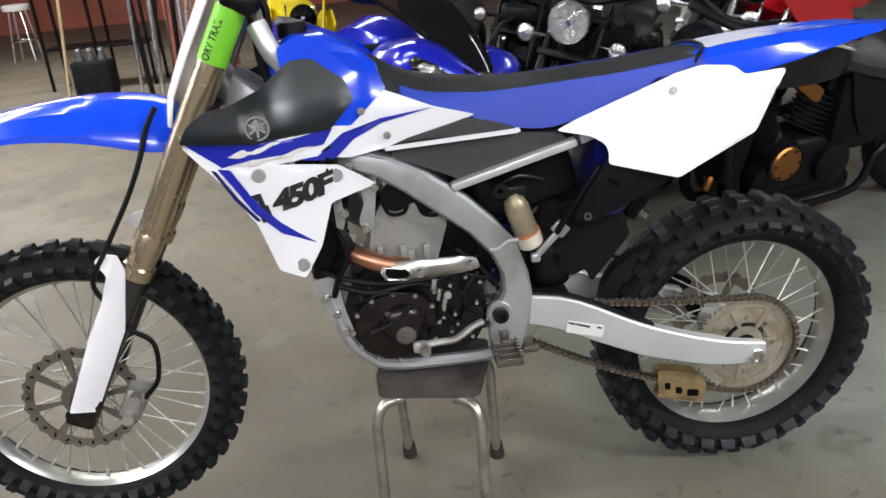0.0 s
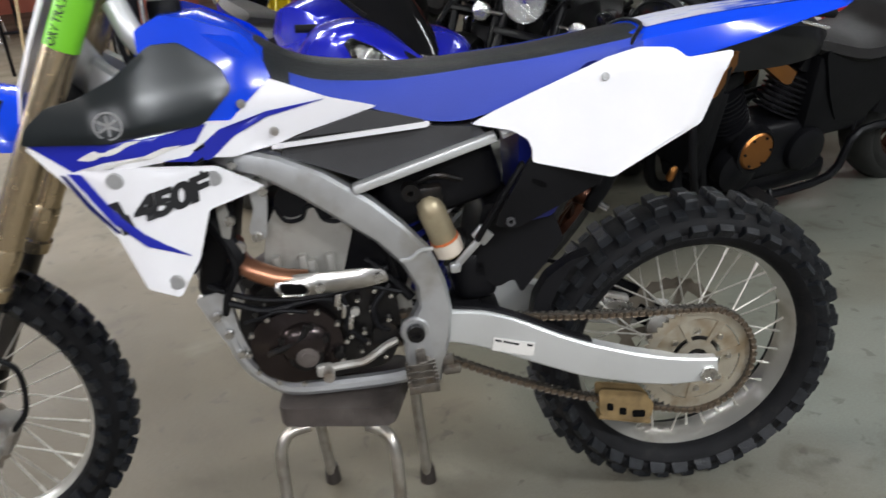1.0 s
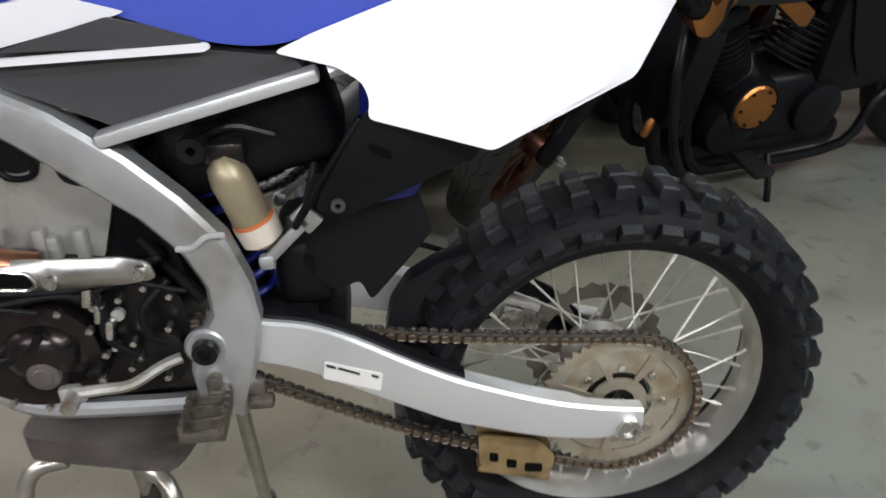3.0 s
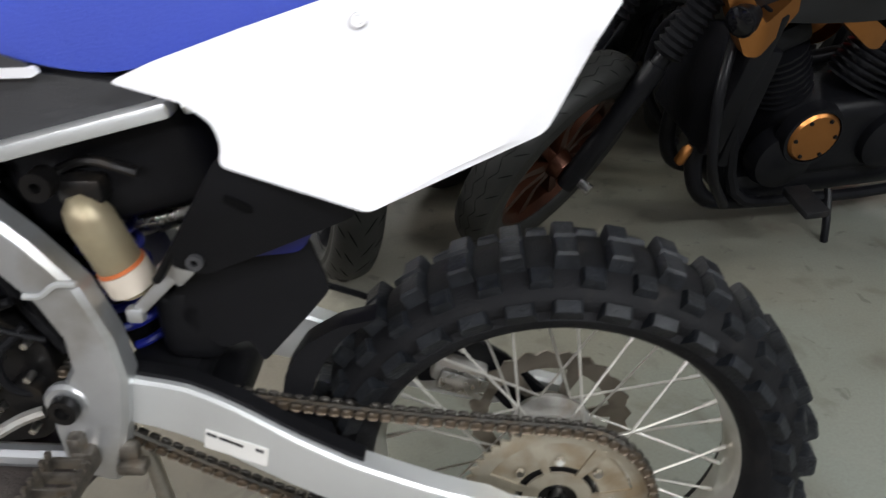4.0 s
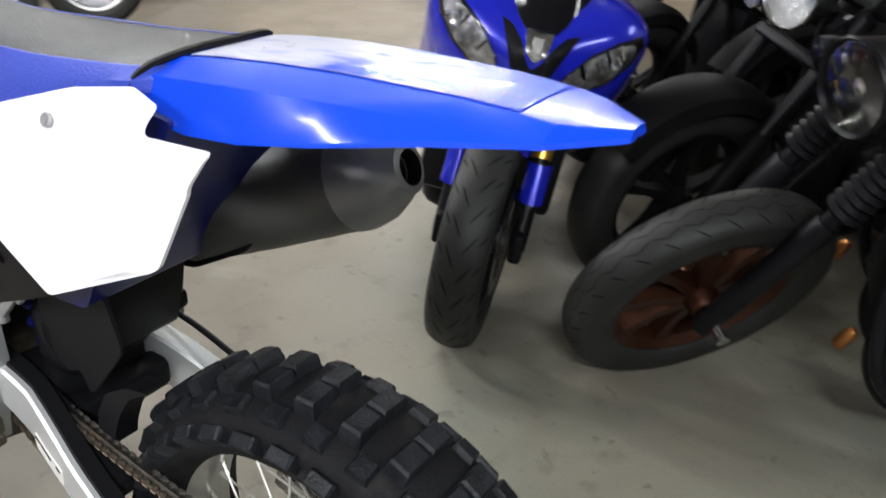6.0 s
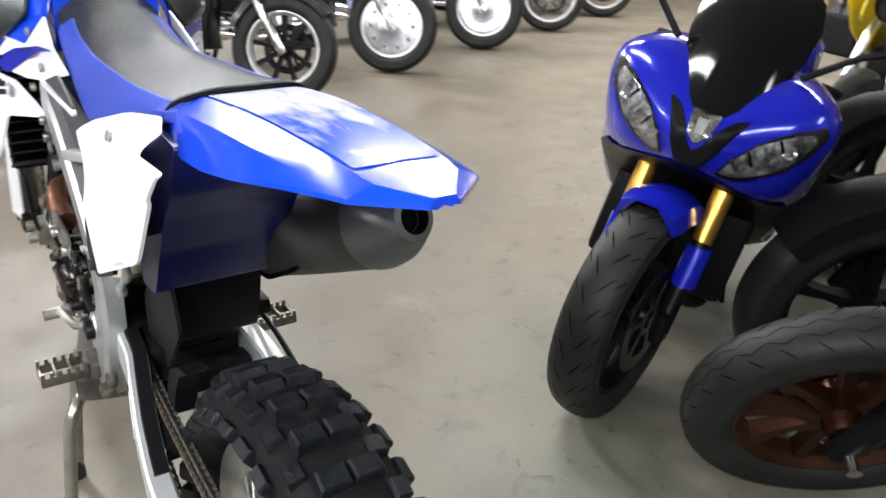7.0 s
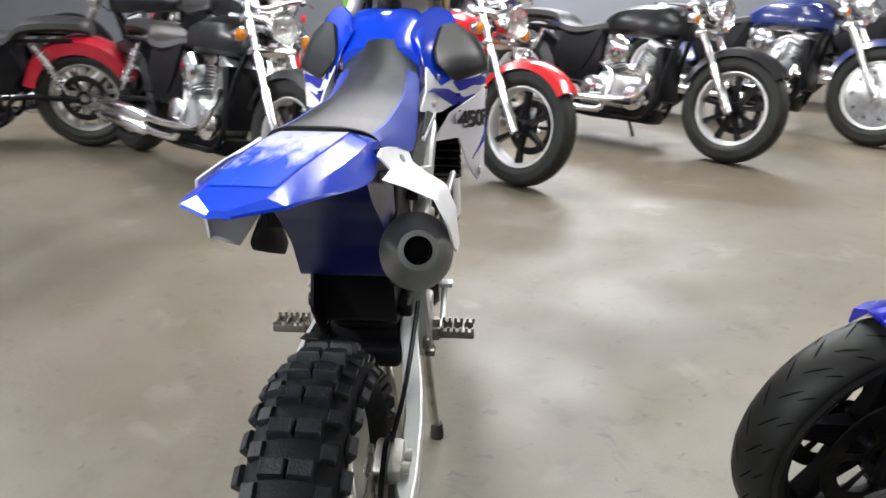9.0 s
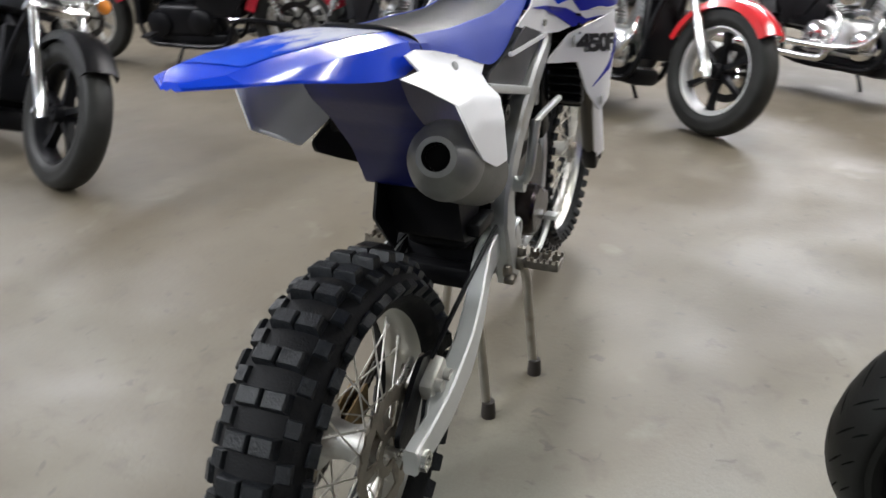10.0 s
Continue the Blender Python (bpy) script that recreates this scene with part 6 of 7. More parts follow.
def cruiser(name, m, label, paint, fender, rim_mat, style, group="", face=None, engine=M_BLACKSATIN, pipes=M_CHROME, legs=M_CHROME, gaiters=False, lamp=M_CHROME, caps=None, screen=False, cut=None, wide=0.062, R=0.32, steer=0, mirrors=True, disc=1, lamp_z=0.870):
    b = root(name, m, label, "motorcycle", group)
    WB = 1.62
    road_wheel("front_wheel", b, (0, 0, R), R, wide, R - 0.105 if style != "wire" else R - 0.085, rim_mat, style, -1 if caps else disc, cut, 30, "front wheel", face)
    road_wheel("rear_wheel", b, (-WB, 0, R), R, 0.082, R - 0.115, rim_mat, "cast5" if style == "wire" else style, 1, None, 30, "rear wheel", face)
    rk = Vector((-0.50, 0, 0.866))
    for sg in (-1, 1):
        base = Vector((0.02, sg * (0.084 if caps else 0.105), R - 0.03))
        leg = part("fork_leg", tube(B(), [base, base + rk * 0.04, base + rk * (0.38 if gaiters else 0.30), base + rk * (0.39 if gaiters else 0.31)], [0.024, 0.029, 0.029, 0.026], 14), legs, b, "fork lower leg")
        if gaiters:
            bm = B()
            n = 24
            tube(bm, [base + rk * (0.420 + 0.235 * i / n) for i in range(n + 1)], [0.042 if i % 2 else 0.032 for i in range(n + 1)], 14)
            part("fork_gaiter", bm, M_BLACKP, leg, "black ribbed rubber fork gaiter", sharp=80)
        part("fork_tube", tube(B(), [base + rk * 0.28, base + rk * 0.78], 0.021, 12), M_CHROME if legs is M_CHROME else M_BLACKSATIN, leg, "upper fork tube")
        bm = B()
        lathe(bm, [(0, -0.02), (0.014, -0.02), (0.016, 0.02), (0, 0.02)], 10, T(0, sg * 0.125, R) @ AXLE)
        part("axle_cap", bm, M_CHROME, leg)
        # turn signals and mirrors
        p = base + rk * 0.60 + Vector((0.03, sg * 0.10, 0.0))
        ts = part("turn_signal", lathe(B(), [(0, -0.05), (0.024, -0.045), (0.036, -0.01), (0.038, 0.01), (0.034, 0.012)], 16, T(*p) @ Matrix.Rotation(radians(90), 4, "Y")), lamp, b, "round turn signal")
        part("lens", lathe(B(), [(0, 0.022), (0.020, 0.018), (0.034, 0.010)], 16, T(*p) @ Matrix.Rotation(radians(90), 4, "Y")), M_AMBER if group else M_SMOKE if caps else M_REFLECT, ts, "turn signal lens")
        part("stem", tube(B(), [p - Vector((0.01, 0, 0)), p - Vector((0.02, sg * 0.09, 0))], 0.008, 8), lamp, ts)
        if not mirrors:
            continue
        mp = Vector((-0.44, sg * 0.40, 1.20))
        mr = part("mirror", lathe(B(), [(0, -0.012), (0.05, -0.010), (0.062, 0.0), (0.058, 0.006), (0, 0.006)], 20, T(*mp) @ Matrix.Rotation(radians(-90), 4, "Y") @ Matrix.Diagonal((0.75, 1.1, 1, 1))), lamp, b, "mirror")
        part("stalk", tube(B(), spline([(-0.42, sg * 0.30, 1.02), (-0.41, sg * 0.36, 1.10), tuple(mp)], 4), 0.006, 6), lamp, mr)
    bm = B()
    for h in ((0.64, 0.76) if gaiters else (0.52, 0.70)):
        c = Vector((0.02, 0, R - 0.03)) + rk * h
        box(bm, 0.07, 0.27, 0.035, T(c[0] - 0.01, 0, c[2]) @ Matrix.Rotation(radians(-30), 4, "Y"), 0.01)
    part("fork_clamp", bm, legs if legs is M_CHROME else M_BLACKSATIN, b, "fork clamp")
    headlamp(b, (-0.165, 0, 0.925 if caps else lamp_z), 0.085, lamp)
    bm = B()
    tube(bm, spline([(-0.56, 0.40, 1.03), (-0.44, 0.30, 1.035), (-0.37, 0.14, 1.00), (-0.38, 0, 0.96), (-0.37, -0.14, 1.00), (-0.44, -0.30, 1.035), (-0.56, -0.40, 1.03)], 5), 0.0125, 10)
    bar = part("handlebar", bm, M_CHROME if legs is M_CHROME else M_BLACKSATIN, b, "wide handlebar")
    for sg in (-1, 1):
        part("grip", tube(B(), [(-0.49, sg * 0.345, 1.034), (-0.575, sg * 0.415, 1.028)], 0.018, 10), M_RUBBER, bar, "black rubber grip")
        part("lever", tube(B(), [(-0.45, sg * 0.30, 1.03), (-0.44, sg * 0.36, 1.02), (-0.50, sg * 0.43, 1.01)], 0.006, 6), M_CHROME, bar)
    # front fender
    bm = B()
    rings = []
    for a in np.linspace(radians(38), radians(160), 16):
        r = R + 0.030
        rings.append([(q * math.cos(a), y, R + q * math.sin(a)) for y, q in ((-0.082, r - 0.045), (-0.070, r - 0.006), (-0.03, r + 0.010), (0.03, r + 0.010), (0.070, r - 0.006), (0.082, r - 0.045), (0.076, r - 0.045), (0.03, r + 0.004), (-0.03, r + 0.004), (-0.076, r - 0.045))])
    loft(bm, rings)
    if gaiters:
        bm.free()
    else:
        part("front_fender", bm, fender, b, "front fender")
    # rear fender
    bm = B()
    rings = []
    for a in np.linspace(radians(20), radians(165), 18):
        r = R + 0.045
        rings.append([(-WB - q * math.cos(a), y, R + q * math.sin(a)) for y, q in ((-0.115, r - 0.09), (-0.105, r - 0.015), (-0.05, r + 0.012), (0.05, r + 0.012), (0.105, r - 0.015), (0.115, r - 0.09), (0.105, r - 0.09), (0.05, r + 0.004), (-0.05, r + 0.004), (-0.105, r - 0.09))])
    loft(bm, rings)
    part("rear_fender", bm, fender, b, "rear fender")
    tl = part("tail_light", box(B(), 0.04, 0.09, 0.06, T(-WB - 0.33, 0, 0.60), 0.015), M_RED, b, "red tail light")
    # tank
    TK = [(-0.36, 0.02, 0.80, 0.05), (-0.42, 0.08, 0.875, 0.10), (-0.55, 0.12, 0.905, 0.15), (-0.72, 0.13, 0.890, 0.165), (-0.86, 0.10, 0.845, 0.14), (-0.95, 0.05, 0.79, 0.08)]
    bm = B()
    loft(bm, [[(x, w * c, 0.76 + (zt - 0.76) * s if s > 0 else 0.76 + 0.07 * s) for c, s in ((0.55, -1), (0.95, -0.6), (1.0, 0.15), (0.86, 0.68), (0.5, 0.94), (0, 1), (-0.5, 0.94), (-0.86, 0.68), (-1.0, 0.15), (-0.95, -0.6), (-0.55, -1))] for x, _, zt, w in dense(TK, 3)])
    tk = part("fuel_tank", bm, paint, b, "teardrop fuel tank")
    part("tank_cap", lathe(B(), [(0, 0.015), (0.03, 0.013), (0.034, 0.0)], 16, T(-0.62, 0, 0.903)), M_CHROME, tk, "chrome fuel cap")
    # seat
    ST = [(-0.86, 0.79, 0.09), (-0.95, 0.765, 0.13), (-1.10, 0.730, 0.165), (-1.24, 0.745, 0.165), (-1.32, 0.81, 0.13), (-1.50, 0.825, 0.115), (-1.66, 0.815, 0.10), (-1.72, 0.79, 0.06)]
    bm = B()
    loft(bm, [[(x, w * c, zt - 0.075 + 0.075 * s) for c, s in ((0.8, 0), (1, 0.3), (0.93, 0.75), (0.55, 1), (-0.55, 1), (-0.93, 0.75), (-1, 0.3), (-0.8, 0))] for x, zt, w in dense(ST, 3)])
    part("seat", bm, M_LEATHER, b, "black leather saddle")
    # frame and engine
    bm = B()
    for sg in (-1, 1):
        tube(bm, spline([(-0.36, sg * 0.03, 0.84), (-0.44, sg * 0.09, 0.55), (-0.50, sg * 0.12, 0.22), (-0.70, sg * 0.13, 0.17), (-1.10, sg * 0.13, 0.18), (-1.22, sg * 0.12, 0.35), (-WB, sg * 0.13, R)], 4), 0.017, 8)
        tube(bm, [(-1.18, sg * 0.11, 0.36), (-1.15, sg * 0.10, 0.70), (-1.62, sg * 0.11, 0.70)], 0.014, 8)
    tube(bm, [(-0.36, 0, 0.82), (-0.9, 0, 0.74), (-1.2, 0, 0.66)], 0.022, 8)
    part("frame", bm, M_BLACKSATIN, b, "black tubular frame")
    for sg in (-1, 1):
        mm, ln = along((-WB + 0.06, sg * 0.15, 0.38), (-1.40, sg * 0.14, 0.68))
        bm = B()
        tube(bm, [mm @ Vector((0.026 * math.cos(a), 0.026 * math.sin(a), 0.06 + (ln - 0.1) * a / (2 * math.pi * 9))) for a in np.linspace(0, 2 * math.pi * 9, 90)], 0.005, 6)
        tube(bm, [mm @ Vector((0, 0, 0)), mm @ Vector((0, 0, ln))], 0.012, 8)
        part("rear_shock", bm, M_CHROME if legs is M_CHROME else M_BLACKSATIN, b, "coil-over rear shock")
    bm = B()
    box(bm, 0.46, 0.22, 0.24, T(-0.82, 0, 0.33), 0.05, 3)
    eng = part("engine", bm, engine, b, "V-twin engine block")
    for tilt, x in ((24, -0.66), (-24, -0.88)):
        bm = B()
        mm = T(x + 0.02, 0, 0.44) @ Matrix.Rotation(radians(tilt), 4, "Y")
        prof = [(0, 0)]
        for k in range(8):
            prof += [(0.062, 0.012 + k * 0.020), (0.088, 0.015 + k * 0.020), (0.088, 0.022 + k * 0.020), (0.062, 0.025 + k * 0.020)]
        lathe(bm, prof + [(0, 0.17)], 20, mm)
        part("cylinder", bm, engine, eng, "finned cylinder", sharp=30)
        part("rocker_cover", box(B(), 0.15, 0.15, 0.07, mm @ T(0, 0, 0.215), 0.02), engine, eng, "rocker cover")
    for sg in (-1, 1):
        bm = B()
        lathe(bm, [(0, 0.045), (0.055, 0.043), (0.085, 0.030), (0.095, 0.0), (0.095, -0.02)], 28, T(-0.62, sg * 0.105, 0.31) @ (AXLE if sg > 0 else Matrix.Rotation(radians(90), 4, "X")))
        part("engine_cover", bm, M_CHROME if engine is M_ALU else engine, eng, "round engine side cover")
        bm = B()
        lathe(bm, [(0, 0.040), (0.06, 0.038), (0.085, 0.022), (0.09, 0.0), (0.09, -0.02)], 28, T(-0.94, sg * 0.112, 0.33) @ (AXLE if sg > 0 else Matrix.Rotation(radians(90), 4, "X")))
        part("clutch_cover", bm, M_CHROME if engine is M_ALU else engine, eng, "round clutch cover")
        if caps:
            cp = part("gold_cap", lathe(B(), [(0, 0.010), (0.066, 0.009), (0.074, 0.0), (0.074, -0.03)], 32, T(-0.668, sg * 0.150, 0.392) @ (AXLE if sg > 0 else Matrix.Rotation(radians(90), 4, "X"))), caps, eng, "bronze round cover")
            part("cover_ring", lathe(B(), [(0.074, -0.03), (0.076, 0.004), (0.086, 0.004), (0.094, -0.03)], 32, T(-0.668, sg * 0.150, 0.392) @ (AXLE if sg > 0 else Matrix.Rotation(radians(90), 4, "X")), closed=True), M_BLACKSATIN, cp, "black ring round the cover")
            bolts("cap_bolt", [(-0.668 + 0.058 * math.cos(math.pi * k / 3), sg * 0.159, 0.392 + 0.058 * math.sin(math.pi * k / 3)) for k in range(6)], (0, sg, 0), 0.006, 0.004, M_BLACKSATIN, cp)
    if caps:
        for sg in (-1, 1):
            part("gold_cover", plate(B(), [(-0.300, 0.825), (-0.345, 0.832), (-0.412, 0.738), (-0.500, 0.798), (-0.530, 0.768), (-0.425, 0.655), (-0.385, 0.655)], lambda x, z: -0.165 + 0.3 * abs(x + 0.41), 0.05, 0.02, 0.012, -sg), caps, eng, "angled bronze frame cover")
            part("gold_band", plate(B(), [(-0.590, 0.748), (-0.625, 0.780), (-0.785, 0.672), (-0.765, 0.632), (-0.730, 0.640)], lambda x, z: -0.150 + 1.2 * (x + 0.69) ** 2, 0.05, 0.02, 0.010, -sg), caps, eng, "slanted bronze band")
            part("gold_stub", tube(B(), [(-0.285, sg * 0.150, 0.362), (-0.290, sg * 0.150, 0.368), (-0.305, sg * 0.150, 0.402), (-0.312, sg * 0.150, 0.412)], [0.010, 0.015, 0.014, 0.008], 12), caps, b, "bronze end piece")
    # side covers under the saddle, radiator and belly
    for sg in (-1, 1):
        part("side_cover", plate(B(), [(-0.92, 0.72), (-1.02, 0.73), (-1.24, 0.68), (-1.30, 0.52), (-1.20, 0.40), (-1.06, 0.42), (-0.98, 0.55)], lambda x, z: -0.135 + 0.4 * (z - 0.58) ** 2, 0.03, 0.05, 0.03, -sg), M_BLACKSATIN, b, "black side cover")
    part("battery_box", box(B(), 0.34, 0.24, 0.34, T(-1.08, 0, 0.53), 0.03), M_BLACKSATIN, b, "black battery box")
    if caps:
        for sg in (-1, 1):
            part("header_pipe", tube(B(), spline([(-0.50, sg * 0.05, 0.52), (-0.40, sg * 0.07, 0.46), (-0.38, sg * 0.08, 0.30), (-0.44, sg * 0.09, 0.18), (-0.60, sg * 0.09, 0.15)], 5), 0.024, 12), M_BLACKSATIN, b, "black exhaust header")
            part("crash_bar", tube(B(), spline([(-0.40, sg * 0.08, 0.70), (-0.34, sg * 0.17, 0.56), (-0.36, sg * 0.20, 0.36), (-0.46, sg * 0.15, 0.20)], 5), 0.014, 10), M_BLACKSATIN, b, "black crash bar")
        part("oil_cooler", box(B(), 0.06, 0.30, 0.40, T(-0.42, 0, 0.56) @ Matrix.Rotation(radians(-12), 4, "Y"), 0.015), M_BLACKSATIN, b, "large black oil cooler")
    part("radiator", box(B(), 0.05, 0.24, 0.34, T(-0.475, 0, 0.47) @ Matrix.Rotation(radians(-8), 4, "Y"), 0.01), M_BLACKSATIN, b, "black finned cooler")
    part("belly_pan", box(B(), 0.62, 0.20, 0.10, T(-0.80, 0, 0.20), 0.03), M_BLACKSATIN, b, "black sump")
    bm = B()
    lathe(bm, [(0, 0.03), (0.06, 0.028), (0.085, 0.010), (0.085, -0.04)], 28, T(-0.78, -0.15, 0.60) @ Matrix.Rotation(radians(90), 4, "X"))
    part("air_cleaner", bm, caps or M_CHROME, eng, "round air cleaner cover")
    for k, z in ((0, 0.27), (1, 0.20)):
        ex = part("exhaust_pipe", tube(B(), spline([(-0.56 - 0.36 * k, -0.09, 0.50), (-0.52 - 0.26 * k, -0.16, 0.42), (-0.60 - 0.2 * k, -0.19, z + 0.03), (-0.90, -0.195, z), (-1.15, -0.20, z)], 5), 0.022, 12), pipes, b, "exhaust header")
        part("silencer", tube(B(), [(-1.12, -0.20, z), (-1.16, -0.20, z), (-1.90 + 0.1 * k, -0.21, z + 0.03), (-1.92 + 0.1 * k, -0.21, z + 0.03)], [0.024, 0.040, 0.042, 0.034], 16), pipes, ex, "long silencer")
    for sg in (-1, 1):
        part("footrest", box(B(), 0.07, 0.12, 0.022, T(-0.62, sg * 0.26, 0.27), 0.006), M_RUBBER, b, "rubber footrest")
    st = part("side_stand", tube(B(), spline([(-0.80, 0.13, 0.19), (-0.78, 0.20, 0.10), (-0.76, 0.262, -0.035)], 4), 0.011, 8), M_BLACKSATIN, b, "side stand, down")
    bm = B()
    for pts in ([(-0.45, 0.2, 1.0), (-0.34, 0.14, 0.95), (-0.27, 0.06, 0.80), (-0.35, 0.05, 0.70)], [(-0.45, -0.2, 1.0), (-0.33, -0.13, 0.93), (-0.24, -0.10, 0.72), (-0.06, -0.10, 0.42)], [(-0.42, 0.25, 1.02), (-0.30, 0.17, 0.98), (-0.32, 0.08, 0.80)]):
        tube(bm, spline(pts, 5), 0.005, 6)
    part("cable_run", bm, M_BLACKP, b, "black control cables")
    if screen:
        bm = B()
        rings = []
        for z, x in ((0.88, -0.12), (1.0, -0.20), (1.15, -0.30), (1.30, -0.38), (1.36, -0.41)):
            w = 0.24 - 0.25 * max(0, z - 1.2)
            rings.append([(x - 1.6 * y * y, y, z) for y in np.linspace(-w, w, 11)] + [(x - 0.005 - 1.6 * y * y, y, z) for y in np.linspace(w, -w, 11)])
        loft(bm, rings)
        part("windscreen", bm, M_LENS, b, "clear windscreen")
    if steer:  # turn the fork and all that it carries
        head = Vector((0.02, 0, R - 0.03)) + rk * 0.6
        turn = Matrix.Translation(head) @ Matrix.Rotation(radians(steer), 4, rk) @ Matrix.Translation(-head)
        for o in b.children:
            if o.name.split(".")[0] in ("front_wheel", "fork_leg", "turn_signal", "mirror", "fork_clamp", "headlight", "handlebar", "front_fender"):
                o.matrix_basis = turn @ o.matrix_basis
    return b


def heading(x, y, hx, hy, lean=11, z=0.004):
    return pose(x, y, z, -lean, 0, math.degrees(math.atan2(hy, hx)))


# ---- the blue sport bike ----
FAIR = [  # x, then half-section points (y, z) from the top of the middle to the bottom
    (0.012, [(0, 0.795), (0.018, 0.796), (0.032, 0.785), (0.038, 0.765), (0.036, 0.745), (0.024, 0.722), (0, 0.712)]),
    (-0.030, [(0, 0.822), (0.042, 0.828), (0.086, 0.822), (0.116, 0.790), (0.112, 0.750), (0.076, 0.700), (0, 0.684)]),
    (-0.080, [(0, 0.848), (0.062, 0.862), (0.140, 0.872), (0.200, 0.846), (0.205, 0.765), (0.150, 0.672), (0, 0.664)]),
    (-0.150, [(0, 0.876), (0.075, 0.898), (0.170, 0.912), (0.256, 0.878), (0.262, 0.780), (0.196, 0.640), (0, 0.640)]),
    (-0.250, [(0, 0.900), (0.085, 0.922), (0.185, 0.926), (0.272, 0.872), (0.282, 0.760), (0.225, 0.600), (0, 0.580)]),
    (-0.400, [(0, 0.910), (0.100, 0.915), (0.190, 0.905), (0.262, 0.840), (0.278, 0.710), (0.252, 0.490), (0, 0.460)]),
    (-0.580, [(0, 0.880), (0.090, 0.880), (0.160, 0.850), (0.218, 0.770), (0.242, 0.630), (0.235, 0.370), (0, 0.320)]),
    (-0.850, [(0, 0.850), (0.085, 0.840), (0.135, 0.800), (0.175, 0.710), (0.215, 0.560), (0.212, 0.290), (0, 0.250)]),
]


def fair_point(u, v, sg=1, out=0.0):
    """The fairing's skin at section u and half-ring place v, lifted outward."""
    def val(i, j):
        i, j = max(0, min(len(FAIR) - 1, i)), max(0, min(6, j))
        return np.array((FAIR[i][0], FAIR[i][1][j][0], FAIR[i][1][j][1]))

    def cr(a, b, c, d, s):
        return 0.5 * (2 * b + (c - a) * s + (2 * a - 5 * b + 4 * c - d) * s * s + (3 * b - a - 3 * c + d) * s ** 3)

    def at(u, v):
        i, j = min(int(u), len(FAIR) - 2), min(int(v), 5)
        s, t = u - i, v - j
        cols = [cr(val(i - 1, j + k), val(i, j + k), val(i + 1, j + k), val(i + 2, j + k), s) for k in (-1, 0, 1, 2)]
        if j == 0:
            cols[0] = cols[2] * np.array((1, -1, 1))
        return cr(*cols, t)

    p = at(u, v)
    if out:
        du = at(min(u + 0.02, 6.99), v) - at(max(u - 0.02, 0), v)
        dv = at(u, min(v + 0.02, 6)) - at(u, max(v - 0.02, 0))
        n = np.cross(du, dv)
        n = n / (np.linalg.norm(n) + 1e-9)
        if n @ (p - np.array((p[0] - 0.12, 0, 0.765))) < 0:
            n = -n
        p = p + n * out
    return Vector((p[0], sg * p[1], p[2]))


def fair_patch(rows, sg, out, nu=8, nv=5):
    """A patch between two edges, each a list of (u, v)."""
    bm = B()

    def edge(line, s):
        k = min(int(s * (len(line) - 1)), len(line) - 2)
        f = s * (len(line) - 1) - k
        return (line[k][0] * (1 - f) + line[k + 1][0] * f, line[k][1] * (1 - f) + line[k + 1][1] * f)

    g = []
    for i in range(nu + 1):
        a, b = edge(rows[0], i / nu), edge(rows[1], i / nu)
        g.append([bm.verts.new(fair_point(a[0] + (b[0] - a[0]) * j / nv, a[1] + (b[1] - a[1]) * j / nv, sg, out)) for j in range(nv + 1)])
    for i in range(nu):
        for j in range(nv):
            bm.faces.new((g[i][j], g[i + 1][j], g[i + 1][j + 1], g[i][j + 1]))
    bmesh.ops.remove_doubles(bm, verts=bm.verts[:], dist=1e-5)
    return bm


def skin():
    verts = [[fair_point(u, v, sg) for sg, v in [(1, v) for v in np.linspace(6, 0, 25)] + [(-1, v) for v in np.linspace(0.25, 6, 24)]] for u in np.linspace(0, 7, 57)]
    n = len(verts[0])
    quads = [(i * n + j, i * n + j + 1, (i + 1) * n + j + 1, (i + 1) * n + j) for i in range(56) for j in range(n - 1)]
    return bvhtree.BVHTree.FromPolygons([p for row in verts for p in row], quads + [tuple(range(n))])


SKIN = skin()
EYE = [(0.064, 0.706), (0.086, 0.752), (0.130, 0.806), (0.190, 0.846), (0.246, 0.868), (0.262, 0.848), (0.243, 0.800), (0.200, 0.750), (0.142, 0.714), (0.092, 0.699)]


def face_x(y, z):
    """How far forward the fairing's nose reaches at a place of its front view."""
    p = SKIN.ray_cast(Vector((1, y, z)), Vector((-1, 0, 0)))[0]
    return (p or SKIN.find_nearest(Vector((-0.1, y, z)))[0])[0]


def face_plate(outline, out, thick, r=0.006):
    """A sheet on the nose whose outline is given in the front view, as y and z."""
    bm = plate(B(), outline, lambda y, z: -face_x(y, z) - out, thick, 0.009, r)
    for v in bm.verts:
        v.co = (-v.co[1], v.co[0], v.co[2])
    return bm


